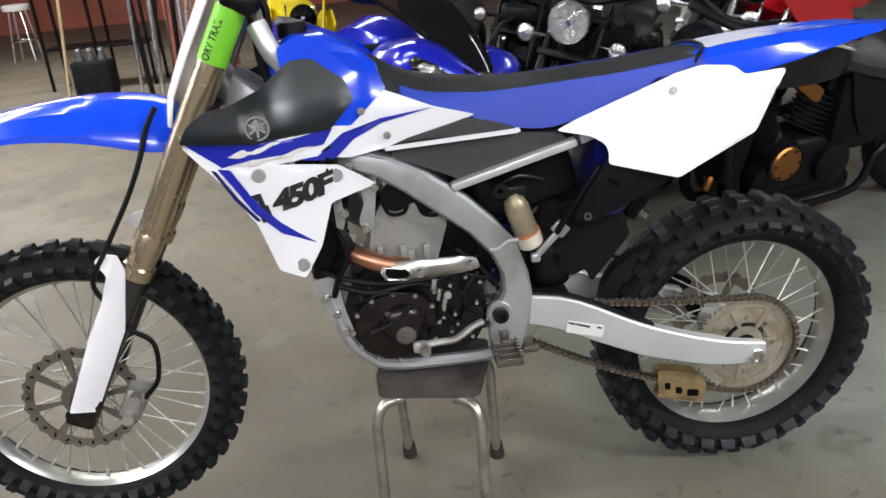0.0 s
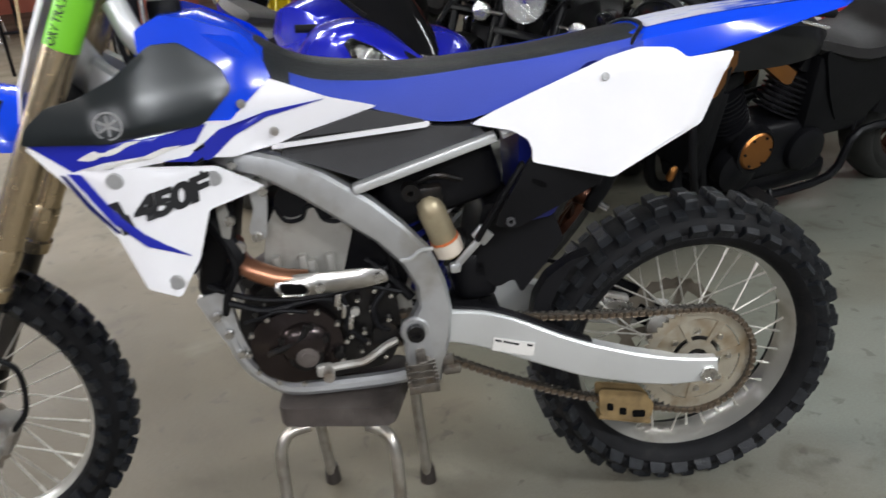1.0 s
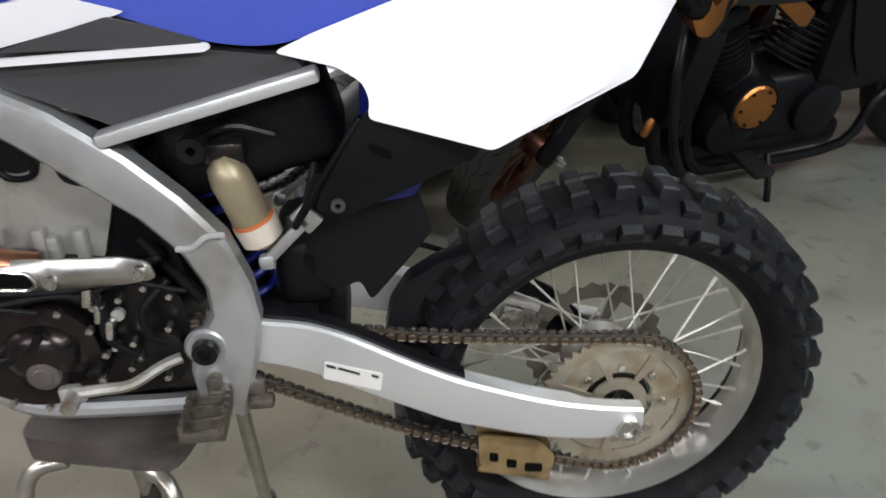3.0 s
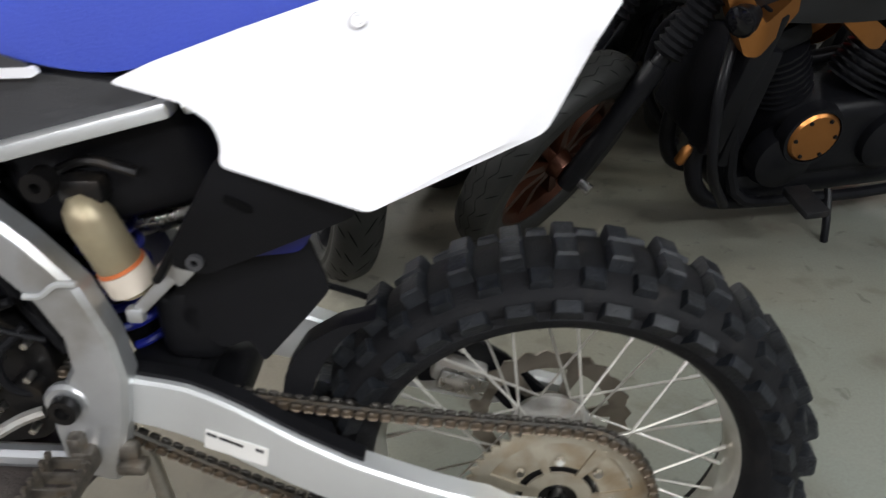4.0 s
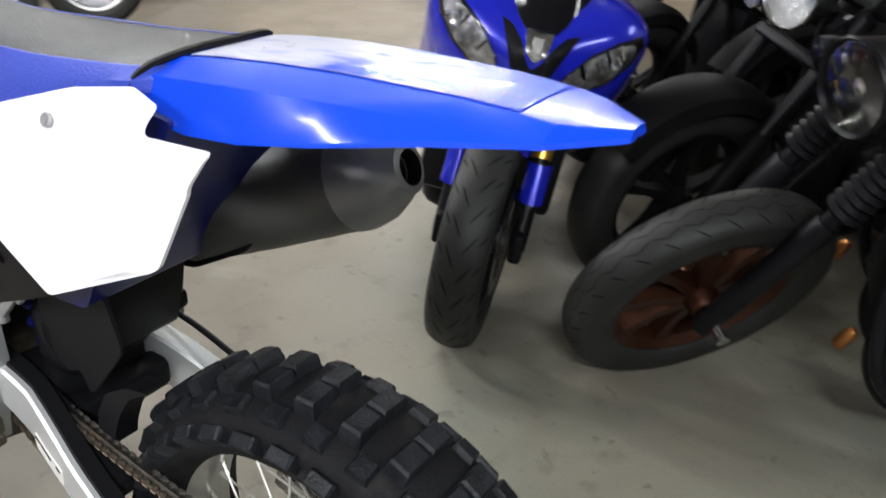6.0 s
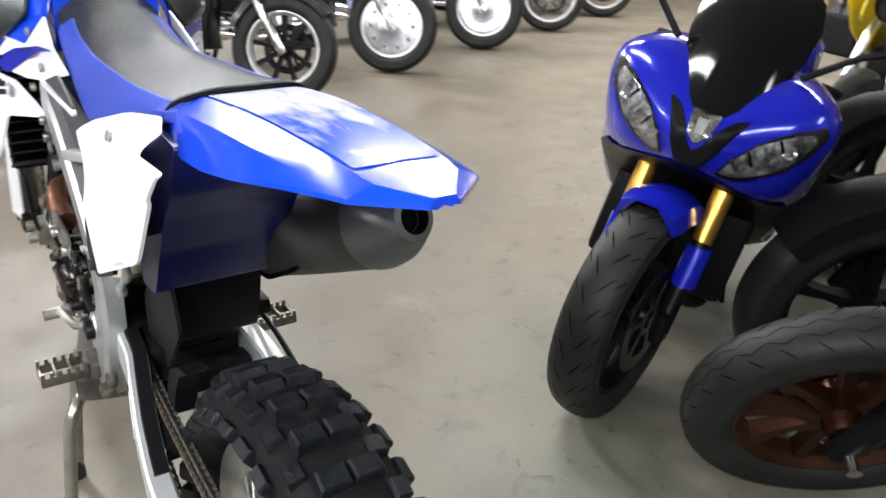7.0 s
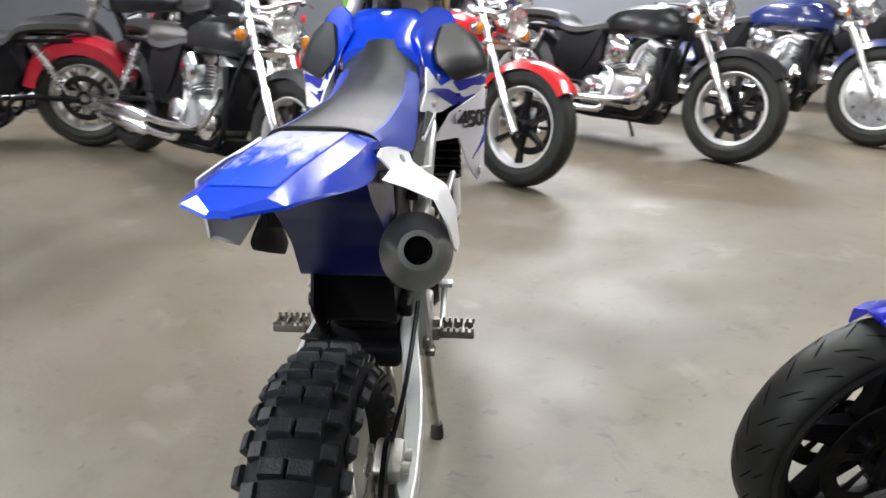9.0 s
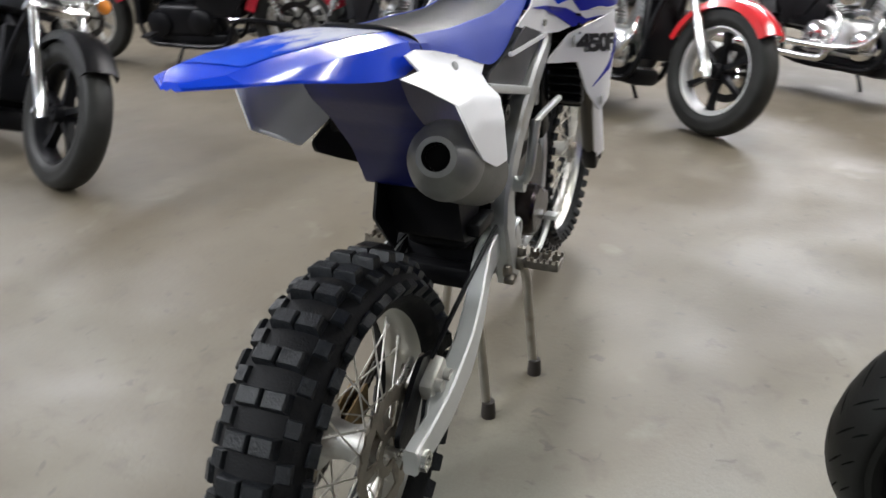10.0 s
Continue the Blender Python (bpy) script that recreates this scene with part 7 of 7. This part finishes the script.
def sport_bike(name, m, label, paint, dark=M_BLACKSATIN):
    b = root(name, m, label, "sport bike")
    R = 0.300
    road_wheel("front_wheel", b, (0, 0, R), R, 0.062, 0.216, M_BLACKSATIN, "twin5", 2, SPORT_CUT, 26, "black cast front wheel")
    road_wheel("rear_wheel", b, (-1.38, 0, 0.315), 0.315, 0.092, 0.216, M_BLACKSATIN, "twin5", 1, SPORT_CUT, 26, "black cast rear wheel")
    rk = Vector((-0.41, 0, 0.912))
    for sg in (-1, 1):
        base = Vector((0.01, sg * 0.102, R - 0.01))
        leg = part("fork_leg", tube(B(), [base + rk * 0.24, base + rk * 0.50], 0.0265, 14), M_SBGOLD, b, "gold upside-down fork tube")
        part("fork_slider", tube(B(), [base, base + rk * 0.26], 0.022, 12), M_BLACKSATIN, leg, "black fork slider")
        part("fork_foot", box(B(), 0.055, 0.035, 0.085, T(*(base + Vector((0, 0, 0.01)))), 0.012), M_BLACKSATIN, leg, "black fork foot")
        part("caliper", box(B(), 0.06, 0.03, 0.10, T(-0.115, sg * 0.090, R + 0.06) @ Matrix.Rotation(radians(-20), 4, "Y"), 0.012), M_BLACKSATIN, leg, "radial brake caliper")
        # fork guards, blue
        bm = B()
        loft(bm, [[(base + rk * h + Vector((0.031 * math.cos(a), sg * 0.032 * math.sin(a) + sg * 0.003, 0)))[:] for a in np.linspace(-1.3, 1.9, 9)] for h in (0.13, 0.15, 0.21, 0.235)], closed=False)
        part("fork_cover", bm, paint, leg, "blue fork cover")
    # front fender
    bm = B()
    rings = []
    for a in np.linspace(radians(76), radians(158), 14):
        r = R + 0.020
        k = 1 - 0.9 * max(0, (radians(82) - a))
        rings.append([(q * math.cos(a), y * k, R + q * math.sin(a)) for y, q in ((-0.086, r - 0.055), (-0.074, r - 0.012), (-0.035, r + 0.008), (0, r + 0.014), (0.035, r + 0.008), (0.074, r - 0.012), (0.086, r - 0.055), (0.080, r - 0.055), (0.03, r + 0.002), (-0.03, r + 0.002), (-0.080, r - 0.055))])
    loft(bm, rings)
    part("front_fender", bm, paint, b, "blue front fender")
    # fairing
    bm = B()
    U = [i * 0.25 for i in range(29)]
    rings = []
    for u in U:
        half = [fair_point(u, v) for v in np.linspace(0, 6, 19)]
        rings.append(half + [Vector((p[0], -p[1], p[2])) for p in half[-2:0:-1]])
    loft(bm, rings)
    fr = part("fairing", bm, paint, b, "glossy metallic blue full fairing", sharp=60)
    for sg in (-1, 1):
        hl = part("headlight", face_plate([(sg * y, z) for y, z in EYE], 0.003, 0.01), M_BLACKP, fr, "slanted headlight under a clear lens")
        bowl = [(0.150 + (y - 0.155) * 0.86, 0.778 + (z - 0.782) * 0.84) for y, z in EYE]
        part("reflector", face_plate([(sg * y, z) for y, z in bowl], 0.0055, 0.004), M_EYE, hl, "silver reflector bowl")
        for k, (y, z) in enumerate(((0.100, 0.742), (0.128, 0.766), (0.156, 0.786), (0.182, 0.806), (0.210, 0.826))):
            part("rib", face_plate([(sg * (y - 0.006 + dy), z + dz) for dy, dz in ((-0.009, 0.015), (-0.004, 0.018), (0.015, -0.014), (0.010, -0.018))], 0.0075, 0.003, 0), M_BLACKP if k % 2 else M_CHROME, hl, "upright rib inside the lamp")
        part("bulb", lathe(B(), [(0.009, 0.0), (0.015, 0.0), (0.016, 0.004), (0.010, 0.006)], 16, T(face_x(0.196, 0.800) + 0.006, sg * 0.196, 0.800) @ Matrix.Rotation(radians(62), 4, "Y"), closed=True), M_CHROME, hl, "bright bulb ring")
        part("lens", face_plate([(sg * y, z) for y, z in EYE], 0.0125, 0.002), M_LENS, hl, "clear plastic lens")
        part("air_duct", fair_patch(([(0.2, 5.4), (1.5, 5.15), (3.0, 4.95), (4.5, 4.75), (6.9, 4.6)], [(0.2, 6.0), (1.5, 6.0), (3.0, 6.0), (4.5, 6.0), (6.9, 6.0)]), sg, 0.004), M_BLACKSATIN, fr, "black lower cowl")
        part("side_vent", fair_patch(([(5.2, 3.6), (5.8, 3.5), (6.4, 3.7)], [(5.3, 4.5), (5.9, 4.8), (6.4, 4.6)]), sg, 0.004), M_BLACKSATIN, fr, "black side vent")
        mp = Vector((-0.30, sg * 0.36, 1.06))
        mr = part("mirror", box(B(), 0.05, 0.15, 0.07, T(*mp) @ Matrix.Rotation(radians(sg * -20), 4, "Z"), 0.022, 3), M_BLACKP, b, "black mirror")
        part("stalk", tube(B(), [(-0.20, sg * 0.15, 0.935), (-0.27, sg * 0.25, 1.01), tuple(mp)], 0.009, 8), M_BLACKP, mr)
        part("clip_on", tube(B(), [(-0.42, sg * 0.10, 0.89), (-0.50, sg * 0.25, 0.87)], 0.015, 10), M_RUBBER, b, "black clip-on handlebar")
    V = [(0.0, 0.699), (0.030, 0.711), (0.052, 0.752), (0.095, 0.842), (0.066, 0.832), (0.034, 0.802), (0.016, 0.764), (0.0, 0.748)]
    part("nose_intake", face_plate(V + [(-y, z) for y, z in V[-2:0:-1]], 0.006, 0.012), M_BLACKSATIN, fr, "black V-shaped nose intake")
    em = part("emblem", face_plate([(0.0, 0.768), (0.024, 0.790), (0.034, 0.832), (0.012, 0.838), (0.0, 0.830), (-0.012, 0.838), (-0.034, 0.832), (-0.024, 0.790)], 0.010, 0.010), M_STEEL, fr, "silver nose emblem")
    part("emblem_core", face_plate([(0.0, 0.778), (0.010, 0.796), (0.013, 0.820), (-0.013, 0.820), (-0.010, 0.796)], 0.0125, 0.004, 0), M_SILVERINK, em, "grey raised mark")
    # windscreen
    bm = B()
    rings = []
    for x, z, w in ((-0.030, 0.834, 0.035), (-0.055, 0.862, 0.068), (-0.12, 0.925, 0.112), (-0.22, 1.005, 0.142), (-0.33, 1.075, 0.150), (-0.42, 1.115, 0.130), (-0.455, 1.122, 0.100)):
        rings.append([(x - 2.2 * y * y, y, z - 2.6 * y * y) for y in np.linspace(-w, w, 11)] + [(x - 0.004 - 2.2 * y * y, y, z - 0.004 - 2.6 * y * y) for y in np.linspace(w, -w, 11)])
    loft(bm, rings)
    part("windscreen", bm, M_SMOKE, b, "dark smoked windscreen")
    # tank, seat, tail
    TK = [(-0.48, 0.90, 0.10), (-0.56, 0.975, 0.16), (-0.70, 1.005, 0.18), (-0.85, 0.965, 0.165), (-0.95, 0.86, 0.11)]
    bm = B()
    loft(bm, [[(x, w * c, 0.80 + (zt - 0.80) * s) for c, s in ((0.7, -0.3), (1, 0.2), (0.92, 0.7), (0.5, 0.97), (0, 1), (-0.5, 0.97), (-0.92, 0.7), (-1, 0.2), (-0.7, -0.3))] for x, zt, w in dense(TK, 3)])
    part("fuel_tank", bm, paint, b, "glossy blue fuel tank")
    ST = [(-0.90, 0.86, 0.10), (-1.05, 0.835, 0.15), (-1.22, 0.85, 0.13), (-1.26, 0.90, 0.12), (-1.50, 0.94, 0.10), (-1.68, 0.965, 0.05)]
    bm = B()
    loft(bm, [[(x, w * c, zt - 0.06 + 0.06 * s) for c, s in ((0.8, 0), (1, 0.4), (0.7, 1), (-0.7, 1), (-1, 0.4), (-0.8, 0))] for x, zt, w in dense(ST, 3)])
    part("seat", bm, M_LEATHER, b, "black seat")
    bm = B()
    loft(bm, [[(x, w * c, zt + dz) for c, dz in ((0.8, -0.13), (1, -0.06), (0.85, -0.03), (-0.85, -0.03), (-1, -0.06), (-0.8, -0.13))] for x, zt, w in ((-1.0, 0.83, 0.13), (-1.3, 0.88, 0.125), (-1.55, 0.94, 0.09), (-1.72, 0.97, 0.04))])
    part("tail_cowl", bm, paint, b, "blue tail cowl")
    bm = B()
    for sg in (-1, 1):
        box(bm, 0.55, 0.035, 0.08, T(-1.10, sg * 0.12, 0.38) @ Matrix.Rotation(radians(4), 4, "Y"), 0.015)
    box(bm, 0.35, 0.26, 0.30, T(-0.72, 0, 0.45), 0.05)
    part("engine", bm, M_BLACKSATIN, b, "black engine and swingarm")
    part("radiator", box(B(), 0.05, 0.40, 0.42, T(-0.350, 0, 0.47) @ Matrix.Rotation(radians(-12), 4, "Y"), 0.02), M_BLACKP, b, "black radiator")
    part("belly_pan", box(B(), 0.50, 0.36, 0.26, T(-0.66, 0, 0.27), 0.06, 3), M_BLACKP, b, "black belly pan")
    # the fork is turned a little to the bike's right
    pivot = Vector((-0.20, 0, 0.76))
    turn = Matrix.Translation(pivot) @ Matrix.Rotation(radians(-11), 4, rk) @ Matrix.Translation(-pivot)
    for o in b.children:
        if o.name.split(".")[0] in ("front_wheel", "fork_leg", "front_fender"):
            o.matrix_basis = turn @ o.matrix_basis
    part("side_stand", tube(B(), [(-0.80, 0.12, 0.25), (-0.78, 0.20, 0.10), (-0.77, 0.245, -0.04)], 0.011, 8), M_BLACKSATIN, b, "side stand, down")
    return b


sport_bike("sport_bike", pose(-0.548, 1.075, -0.002, -13, 0, -58), "metallic blue sport bike with smoked screen on its side stand", M_SBBLUE)
cruiser("black_roadster", pose(0.039, 1.262, -0.024, -12, 0, 198), "black roadster motorcycle with bronze wheels and covers", M_BLACKPAINT, M_BLACKSATIN, M_BRONZE, "cast9", legs=M_BLACKSATIN, gaiters=True, lamp=M_BLACKSATIN, pipes=M_BLACKSATIN, caps=M_GOLDCAP, cut=CRUISE_CUT, wide=0.052, steer=37, mirrors=False)
DARK = dict(paint=M_MATTE, fender=M_MATTE, rim_mat=M_MATTE, style="cast5", engine=M_MATTE, pipes=M_MATTE, mirrors=False, disc=0)
cruiser("black_cruiser", heading(-0.25, 1.67, -0.50, -0.86, 13), "black cruiser with round headlight behind the blue sport bike", lamp=M_CHROME, legs=M_MATTE, lamp_z=0.905, **DARK)
cruiser("black_cruiser", heading(0.54, 2.13, -0.45, -0.89, 12), "black cruiser with round clear headlight in the packed row", lamp=M_CHROME, legs=M_CHROME, lamp_z=0.770, **DARK)
cruiser("black_cruiser", heading(-0.30, 2.52, -0.36, -0.93, 12), "all-black cruiser parked close behind the sport bike", lamp=M_MATTE, legs=M_MATTE, **DARK)
cruiser("black_cruiser", heading(-0.82, 2.50, -0.30, -0.95, 12), "black cruiser beside the blue sport bike, shade put into its black", lamp=M_MATTE, legs=M_MATTE, **DARK)

# the row of cruisers, parked side by side at one slant
ROW = "cruisers parked in a slanted row"
HX, HY = 0.60, 0.80
cruiser("cruiser", heading(-2.80, -0.90, HX, HY), "black cruiser with chrome engine and bright fork legs", M_BLACKPAINT, M_BLACKPAINT, M_BRIGHTRIM, "cast9", ROW, M_BLACKSATIN, M_ALU, R=0.325)
cruiser("cruiser", heading(-3.26, 0.26, HX, HY), "red cruiser with chrome engine and black-spoked wheels", M_RED, M_RED, M_BRIGHTRIM, "cast6", ROW, M_BLACKSATIN, M_ALU, R=0.325)
cruiser("cruiser", heading(-3.91, 1.505, HX, HY), "black cruiser with chrome-rimmed many-spoked wheels", M_BLACKPAINT, M_BLACKPAINT, M_BRIGHTRIM, "cast9", ROW, M_BLACKSATIN, M_ALU, R=0.325)
cruiser("cruiser", heading(-4.465, 2.535, HX, HY), "dark blue touring cruiser with polished solid wheels", M_DARKBLUE, M_DARKBLUE, M_BRIGHTRIM, "dish", ROW, M_BRIGHTRIM, M_ALU, screen=True, R=0.325)
cruiser("cruiser", heading(-5.01, 3.69, HX, HY), "blue cruiser with chrome wire-spoked wheels", M_DARKBLUE, M_BLACKPAINT, M_BRIGHTRIM, "dish", ROW, M_BRIGHTRIM, M_ALU, R=0.325)
cruiser("cruiser", heading(-5.57, 4.83, HX, HY), "black cruiser with wire-spoked wheels", M_BLACKPAINT, M_BLACKPAINT, M_BRIGHTRIM, "wire", ROW, None, M_ALU, R=0.325)
cruiser("cruiser", heading(-6.15, 6.02, HX, HY), "dark red cruiser with wire-spoked wheels", M_DARKRED, M_DARKRED, M_BRIGHTRIM, "wire", ROW, None, M_ALU, R=0.325)
cruiser("cruiser", heading(-1.385, -2.255, 0.35, 0.94, 20), "black cruiser parked beside the dirt bike", M_BLACKPAINT, M_BLACKSATIN, M_BLACKSATIN, "cast5", ROW, None, M_BLACKSATIN, R=0.325)
cruiser("touring_motorcycle", heading(-3.56, -4.11, 0.18, -0.98, 4), "dark red touring motorcycle with fat rear wheel", M_DARKRED, M_DARKRED, M_ALUDIRTY, "cast9", "", None, M_BLACKSATIN, R=0.33)


# ---- more motorcycles behind, and the clutter at the back ----
def dirt_scooter(m, label, paint, full=False):
    """A small sport fairing with a round lamp, as far as it shows over the others."""
    b = root("naked_motorcycle", m, label, "motorcycle")
    road_wheel("front_wheel", b, (0, 0, 0.30), 0.30, 0.055, 0.216, M_BLACKSATIN, "cast5", 1, None, 24, "black cast wheel")
    road_wheel("rear_wheel", b, (-1.36, 0, 0.31), 0.31, 0.075, 0.216, M_BLACKSATIN, "cast5", 1, None, 24, "black cast wheel")
    for sg in (-1, 1):
        part("fork_leg", tube(B(), [(0.0, sg * 0.09, 0.29), (-0.27, sg * 0.09, 0.92)], 0.024, 12), M_CHROME, b, "steel fork leg")
        part("side_fairing", plate(B(), [(-0.06, 0.84), (-0.14, 0.92), (-0.34, 0.90), (-0.52, 0.80), (-0.62, 0.62), (-0.42, 0.58), (-0.20, 0.70)], lambda x, z: -0.17 - 0.1 * (x + 0.3), 0.012, 0.05, 0.02, sg), paint, b, "glossy side fairing")
        part("nose_panel", plate(B(), [(-0.02, 0.80), (-0.08, 0.98), (-0.20, 1.02), (-0.24, 0.90), (-0.12, 0.76)], lambda x, z: -0.11 + 0.25 * (x + 0.02), 0.01, 0.04, 0.015, sg), paint, b, "pointed nose panel")
        if full:
            belly = part("belly_fairing", plate(B(), [(-0.16, 0.74), (-0.40, 0.62), (-0.66, 0.64), (-0.80, 0.52), (-0.86, 0.30), (-0.60, 0.22), (-0.34, 0.32), (-0.22, 0.52)], lambda x, z: -0.19 - 0.1 * (x + 0.3), 0.012, 0.05, 0.02, sg), paint, b, "glossy full side fairing")
            for k in range(5):
                x0 = -0.38 - 0.075 * k
                part("lettering_bar", plate(B(), [(x0, 0.60), (x0 - 0.05, 0.585), (x0 - 0.06, 0.55), (x0 - 0.01, 0.565)], lambda x, z: -0.193 - 0.1 * (x + 0.3), 0.002, 0.05, 0.004, sg), M_WHITEVINYL, belly, "white lettering bar")
    headlamp(b, (-0.06, 0, 0.87), 0.075, M_BLACKP)
    bm = B()
    loft(bm, [[(x, w * c, 0.78 + (zt - 0.78) * q) for c, q in ((0.7, -0.3), (1, 0.2), (0.9, 0.7), (0.45, 0.98), (-0.45, 0.98), (-0.9, 0.7), (-1, 0.2), (-0.7, -0.3))] for x, zt, w in dense([(-0.36, 0.86, 0.08), (-0.46, 0.96, 0.15), (-0.66, 0.98, 0.16), (-0.82, 0.86, 0.10)], 3)])
    part("fuel_tank", bm, paint, b, "glossy fuel tank")
    bm = B()
    loft(bm, [[(x, w * c, zt - 0.07 + 0.07 * q) for c, q in ((0.8, 0), (1, 0.4), (0.7, 1), (-0.7, 1), (-1, 0.4), (-0.8, 0))] for x, zt, w in dense([(-0.80, 0.83, 0.10), (-1.0, 0.80, 0.14), (-1.3, 0.85, 0.12), (-1.55, 0.90, 0.06)], 3)])
    part("seat", bm, M_LEATHER, b, "black seat")
    part("handlebar", tube(B(), spline([(-0.40, 0.36, 1.03), (-0.32, 0.2, 1.05), (-0.30, 0, 1.0), (-0.32, -0.2, 1.05), (-0.40, -0.36, 1.03)], 5), 0.012, 8), M_BLACKSATIN, b, "black handlebar")
    part("engine", box(B(), 0.42, 0.26, 0.34, T(-0.62, 0, 0.46), 0.05), M_BLACKSATIN, b, "black engine")
    part("tail_cowl", box(B(), 0.30, 0.16, 0.08, T(-1.42, 0, 0.83), 0.03), paint, b, "glossy tail cowl")
    part("swingarm", box(B(), 0.60, 0.22, 0.05, T(-1.08, 0, 0.34), 0.015), M_ALUDIRTY, b, "aluminium swingarm")
    part("side_stand", tube(B(), [(-0.75, 0.12, 0.25), (-0.73, 0.25, -0.03)], 0.011, 8), M_BLACKSATIN, b, "side stand, down")
    return b


dirt_scooter(heading(-1.33, 3.10, 0.25, -0.97, 9), "yellow sport motorcycle with black seat, behind the blue one", M_YELLOW)
dirt_scooter(heading(1.02, 2.48, -0.95, -0.30, 6), "red sport motorcycle with white lettering bars", M_RED, True)
cruiser("cruiser", heading(-4.9, -1.6, HX, HY), "black cruiser with chrome engine in the far row", M_BLACKPAINT, M_BLACKPAINT, M_BRIGHTRIM, "wire", "", None, M_ALU)
cruiser("cruiser", heading(-6.6, 0.3, HX, HY), "dark blue cruiser with chrome engine in the far row", M_DARKBLUE, M_DARKBLUE, M_BRIGHTRIM, "wire", "", None, M_ALU)
cruiser("cruiser", heading(-5.6, -3.6, 0.3, -0.95, 6), "black cruiser with chrome trim in the far row", M_BLACKPAINT, M_BLACKPAINT, M_BRIGHTRIM, "wire", "", None, M_ALU)

# bar stool with a white seat
st = root("bar_stool", pose(-5.70, 10.15, 0), "chrome bar stool with round white padded seat", "stool")
part("seat", lathe(B(), [(0, 0.74), (0.15, 0.74), (0.175, 0.725), (0.18, 0.69), (0.17, 0.66), (0, 0.66)], 28), M_WHITEVINYL, st, "round white vinyl seat")
for k in range(4):
    a = math.pi / 4 + k * math.pi / 2
    part("leg", tube(B(), [(0.11 * math.cos(a), 0.11 * math.sin(a), 0.665), (0.20 * math.cos(a), 0.20 * math.sin(a), 0.0)], 0.013, 8), M_CHROME, st, "chrome leg")
part("foot_ring", tube(B(), [(0.165 * math.cos(a), 0.165 * math.sin(a), 0.26) for a in np.linspace(0, 2 * math.pi, 28, endpoint=False)], 0.011, 8, closed=True), M_CHROME, st, "chrome foot ring")

# wooden pole, black rack with its loads, carrier of black bottles
pl = part("wooden_pole", tube(B(), [(-3.93, 6.60, 0), (-3.74, 6.62, 1.55)], 0.015, 10), M_WOOD)
tagged(pl, "pale wooden broom pole standing by the rack", "pole")
rk_ = root("display_rack", pose(-3.68, 7.15, 0, 0, 0, -8), "black square-tube display rack", "rack")
for x in (-0.55, 0.0, 0.55):
    for y in (-0.16, 0.16):
        part("post", box(B(), 0.028, 0.028, 1.7, T(x, y, 0.85), 0.004), M_BLACKSATIN, rk_, "black square post")
for z in (0.42, 0.98, 1.55):
    for y in (-0.16, 0.16):
        part("rail", box(B(), 1.12, 0.024, 0.024, T(0, y, z), 0.004), M_BLACKSATIN, rk_, "black rail")
for z in (0.43, 0.99):
    part("shelf", box(B(), 1.10, 0.31, 0.012, T(0, 0, z)), M_BLACKSATIN, rk_, "thin black shelf")
cr = root("bottle_carrier", pose(-3.64, 6.60, 0, 0, 0, -10), "black fabric carrier with three grey-capped bottles", "carrier")
part("body", box(B(), 0.40, 0.18, 0.34, T(0, 0, 0.17), 0.035, 3), M_BAG, cr, "black fabric body")
for k in (-1, 0, 1):
    bt = part("bottle", lathe(B(), [(0, 0.43), (0.022, 0.43), (0.026, 0.40), (0.045, 0.37), (0.05, 0.32), (0, 0.32)], 14, T(0.115 * k, 0, 0)), M_GREYP, cr, "dark bottle shoulder")
    part("cap", lathe(B(), [(0, 0.455), (0.024, 0.455), (0.026, 0.43), (0, 0.43)], 14, T(0.115 * k, 0, 0)), M_SILVERINK, bt, "grey cap")

# upright exhaust pipes and bars leaning at the back
rnd = random.Random(7)
for k in range(12):
    x, y = -3.02 + 0.062 * k + rnd.uniform(-0.02, 0.02), 6.10 + rnd.uniform(-0.25, 0.25)
    tip = (x + rnd.uniform(-0.10, 0.16), y + rnd.uniform(0.05, 0.3), rnd.uniform(1.0, 1.7))
    r = rnd.choice((0.012, 0.016, 0.024))
    o = part("metal_bar", tube(B(), [(x, y, 0.0), tip], r, 10), rnd.choice((M_CHROME, M_STEEL, M_RUSTY, M_BLACKSATIN)))
    tagged(o, "long metal bar or pipe stood on end", "metal bar", "bars and pipes stood on end")
cb = root("red_cabinet", pose(-2.60, 6.9, 0, 0, 0, -8), "dark red metal tool cabinet behind the pipes", "cabinet")
part("body", box(B(), 0.55, 0.40, 0.95, T(0, 0, 0.475), 0.01), M_REDWALL, cb, "red-brown metal body")
for k in range(4):
    dr = part("drawer", box(B(), 0.51, 0.02, 0.20, T(0, -0.208, 0.14 + 0.225 * k), 0.006), M_REDWALL, cb, "drawer front")
    part("handle", tube(B(), [(-0.12, -0.232, 0.20 + 0.225 * k), (0.12, -0.232, 0.20 + 0.225 * k)], 0.007, 6), M_CHROME, dr, "chrome bar handle")
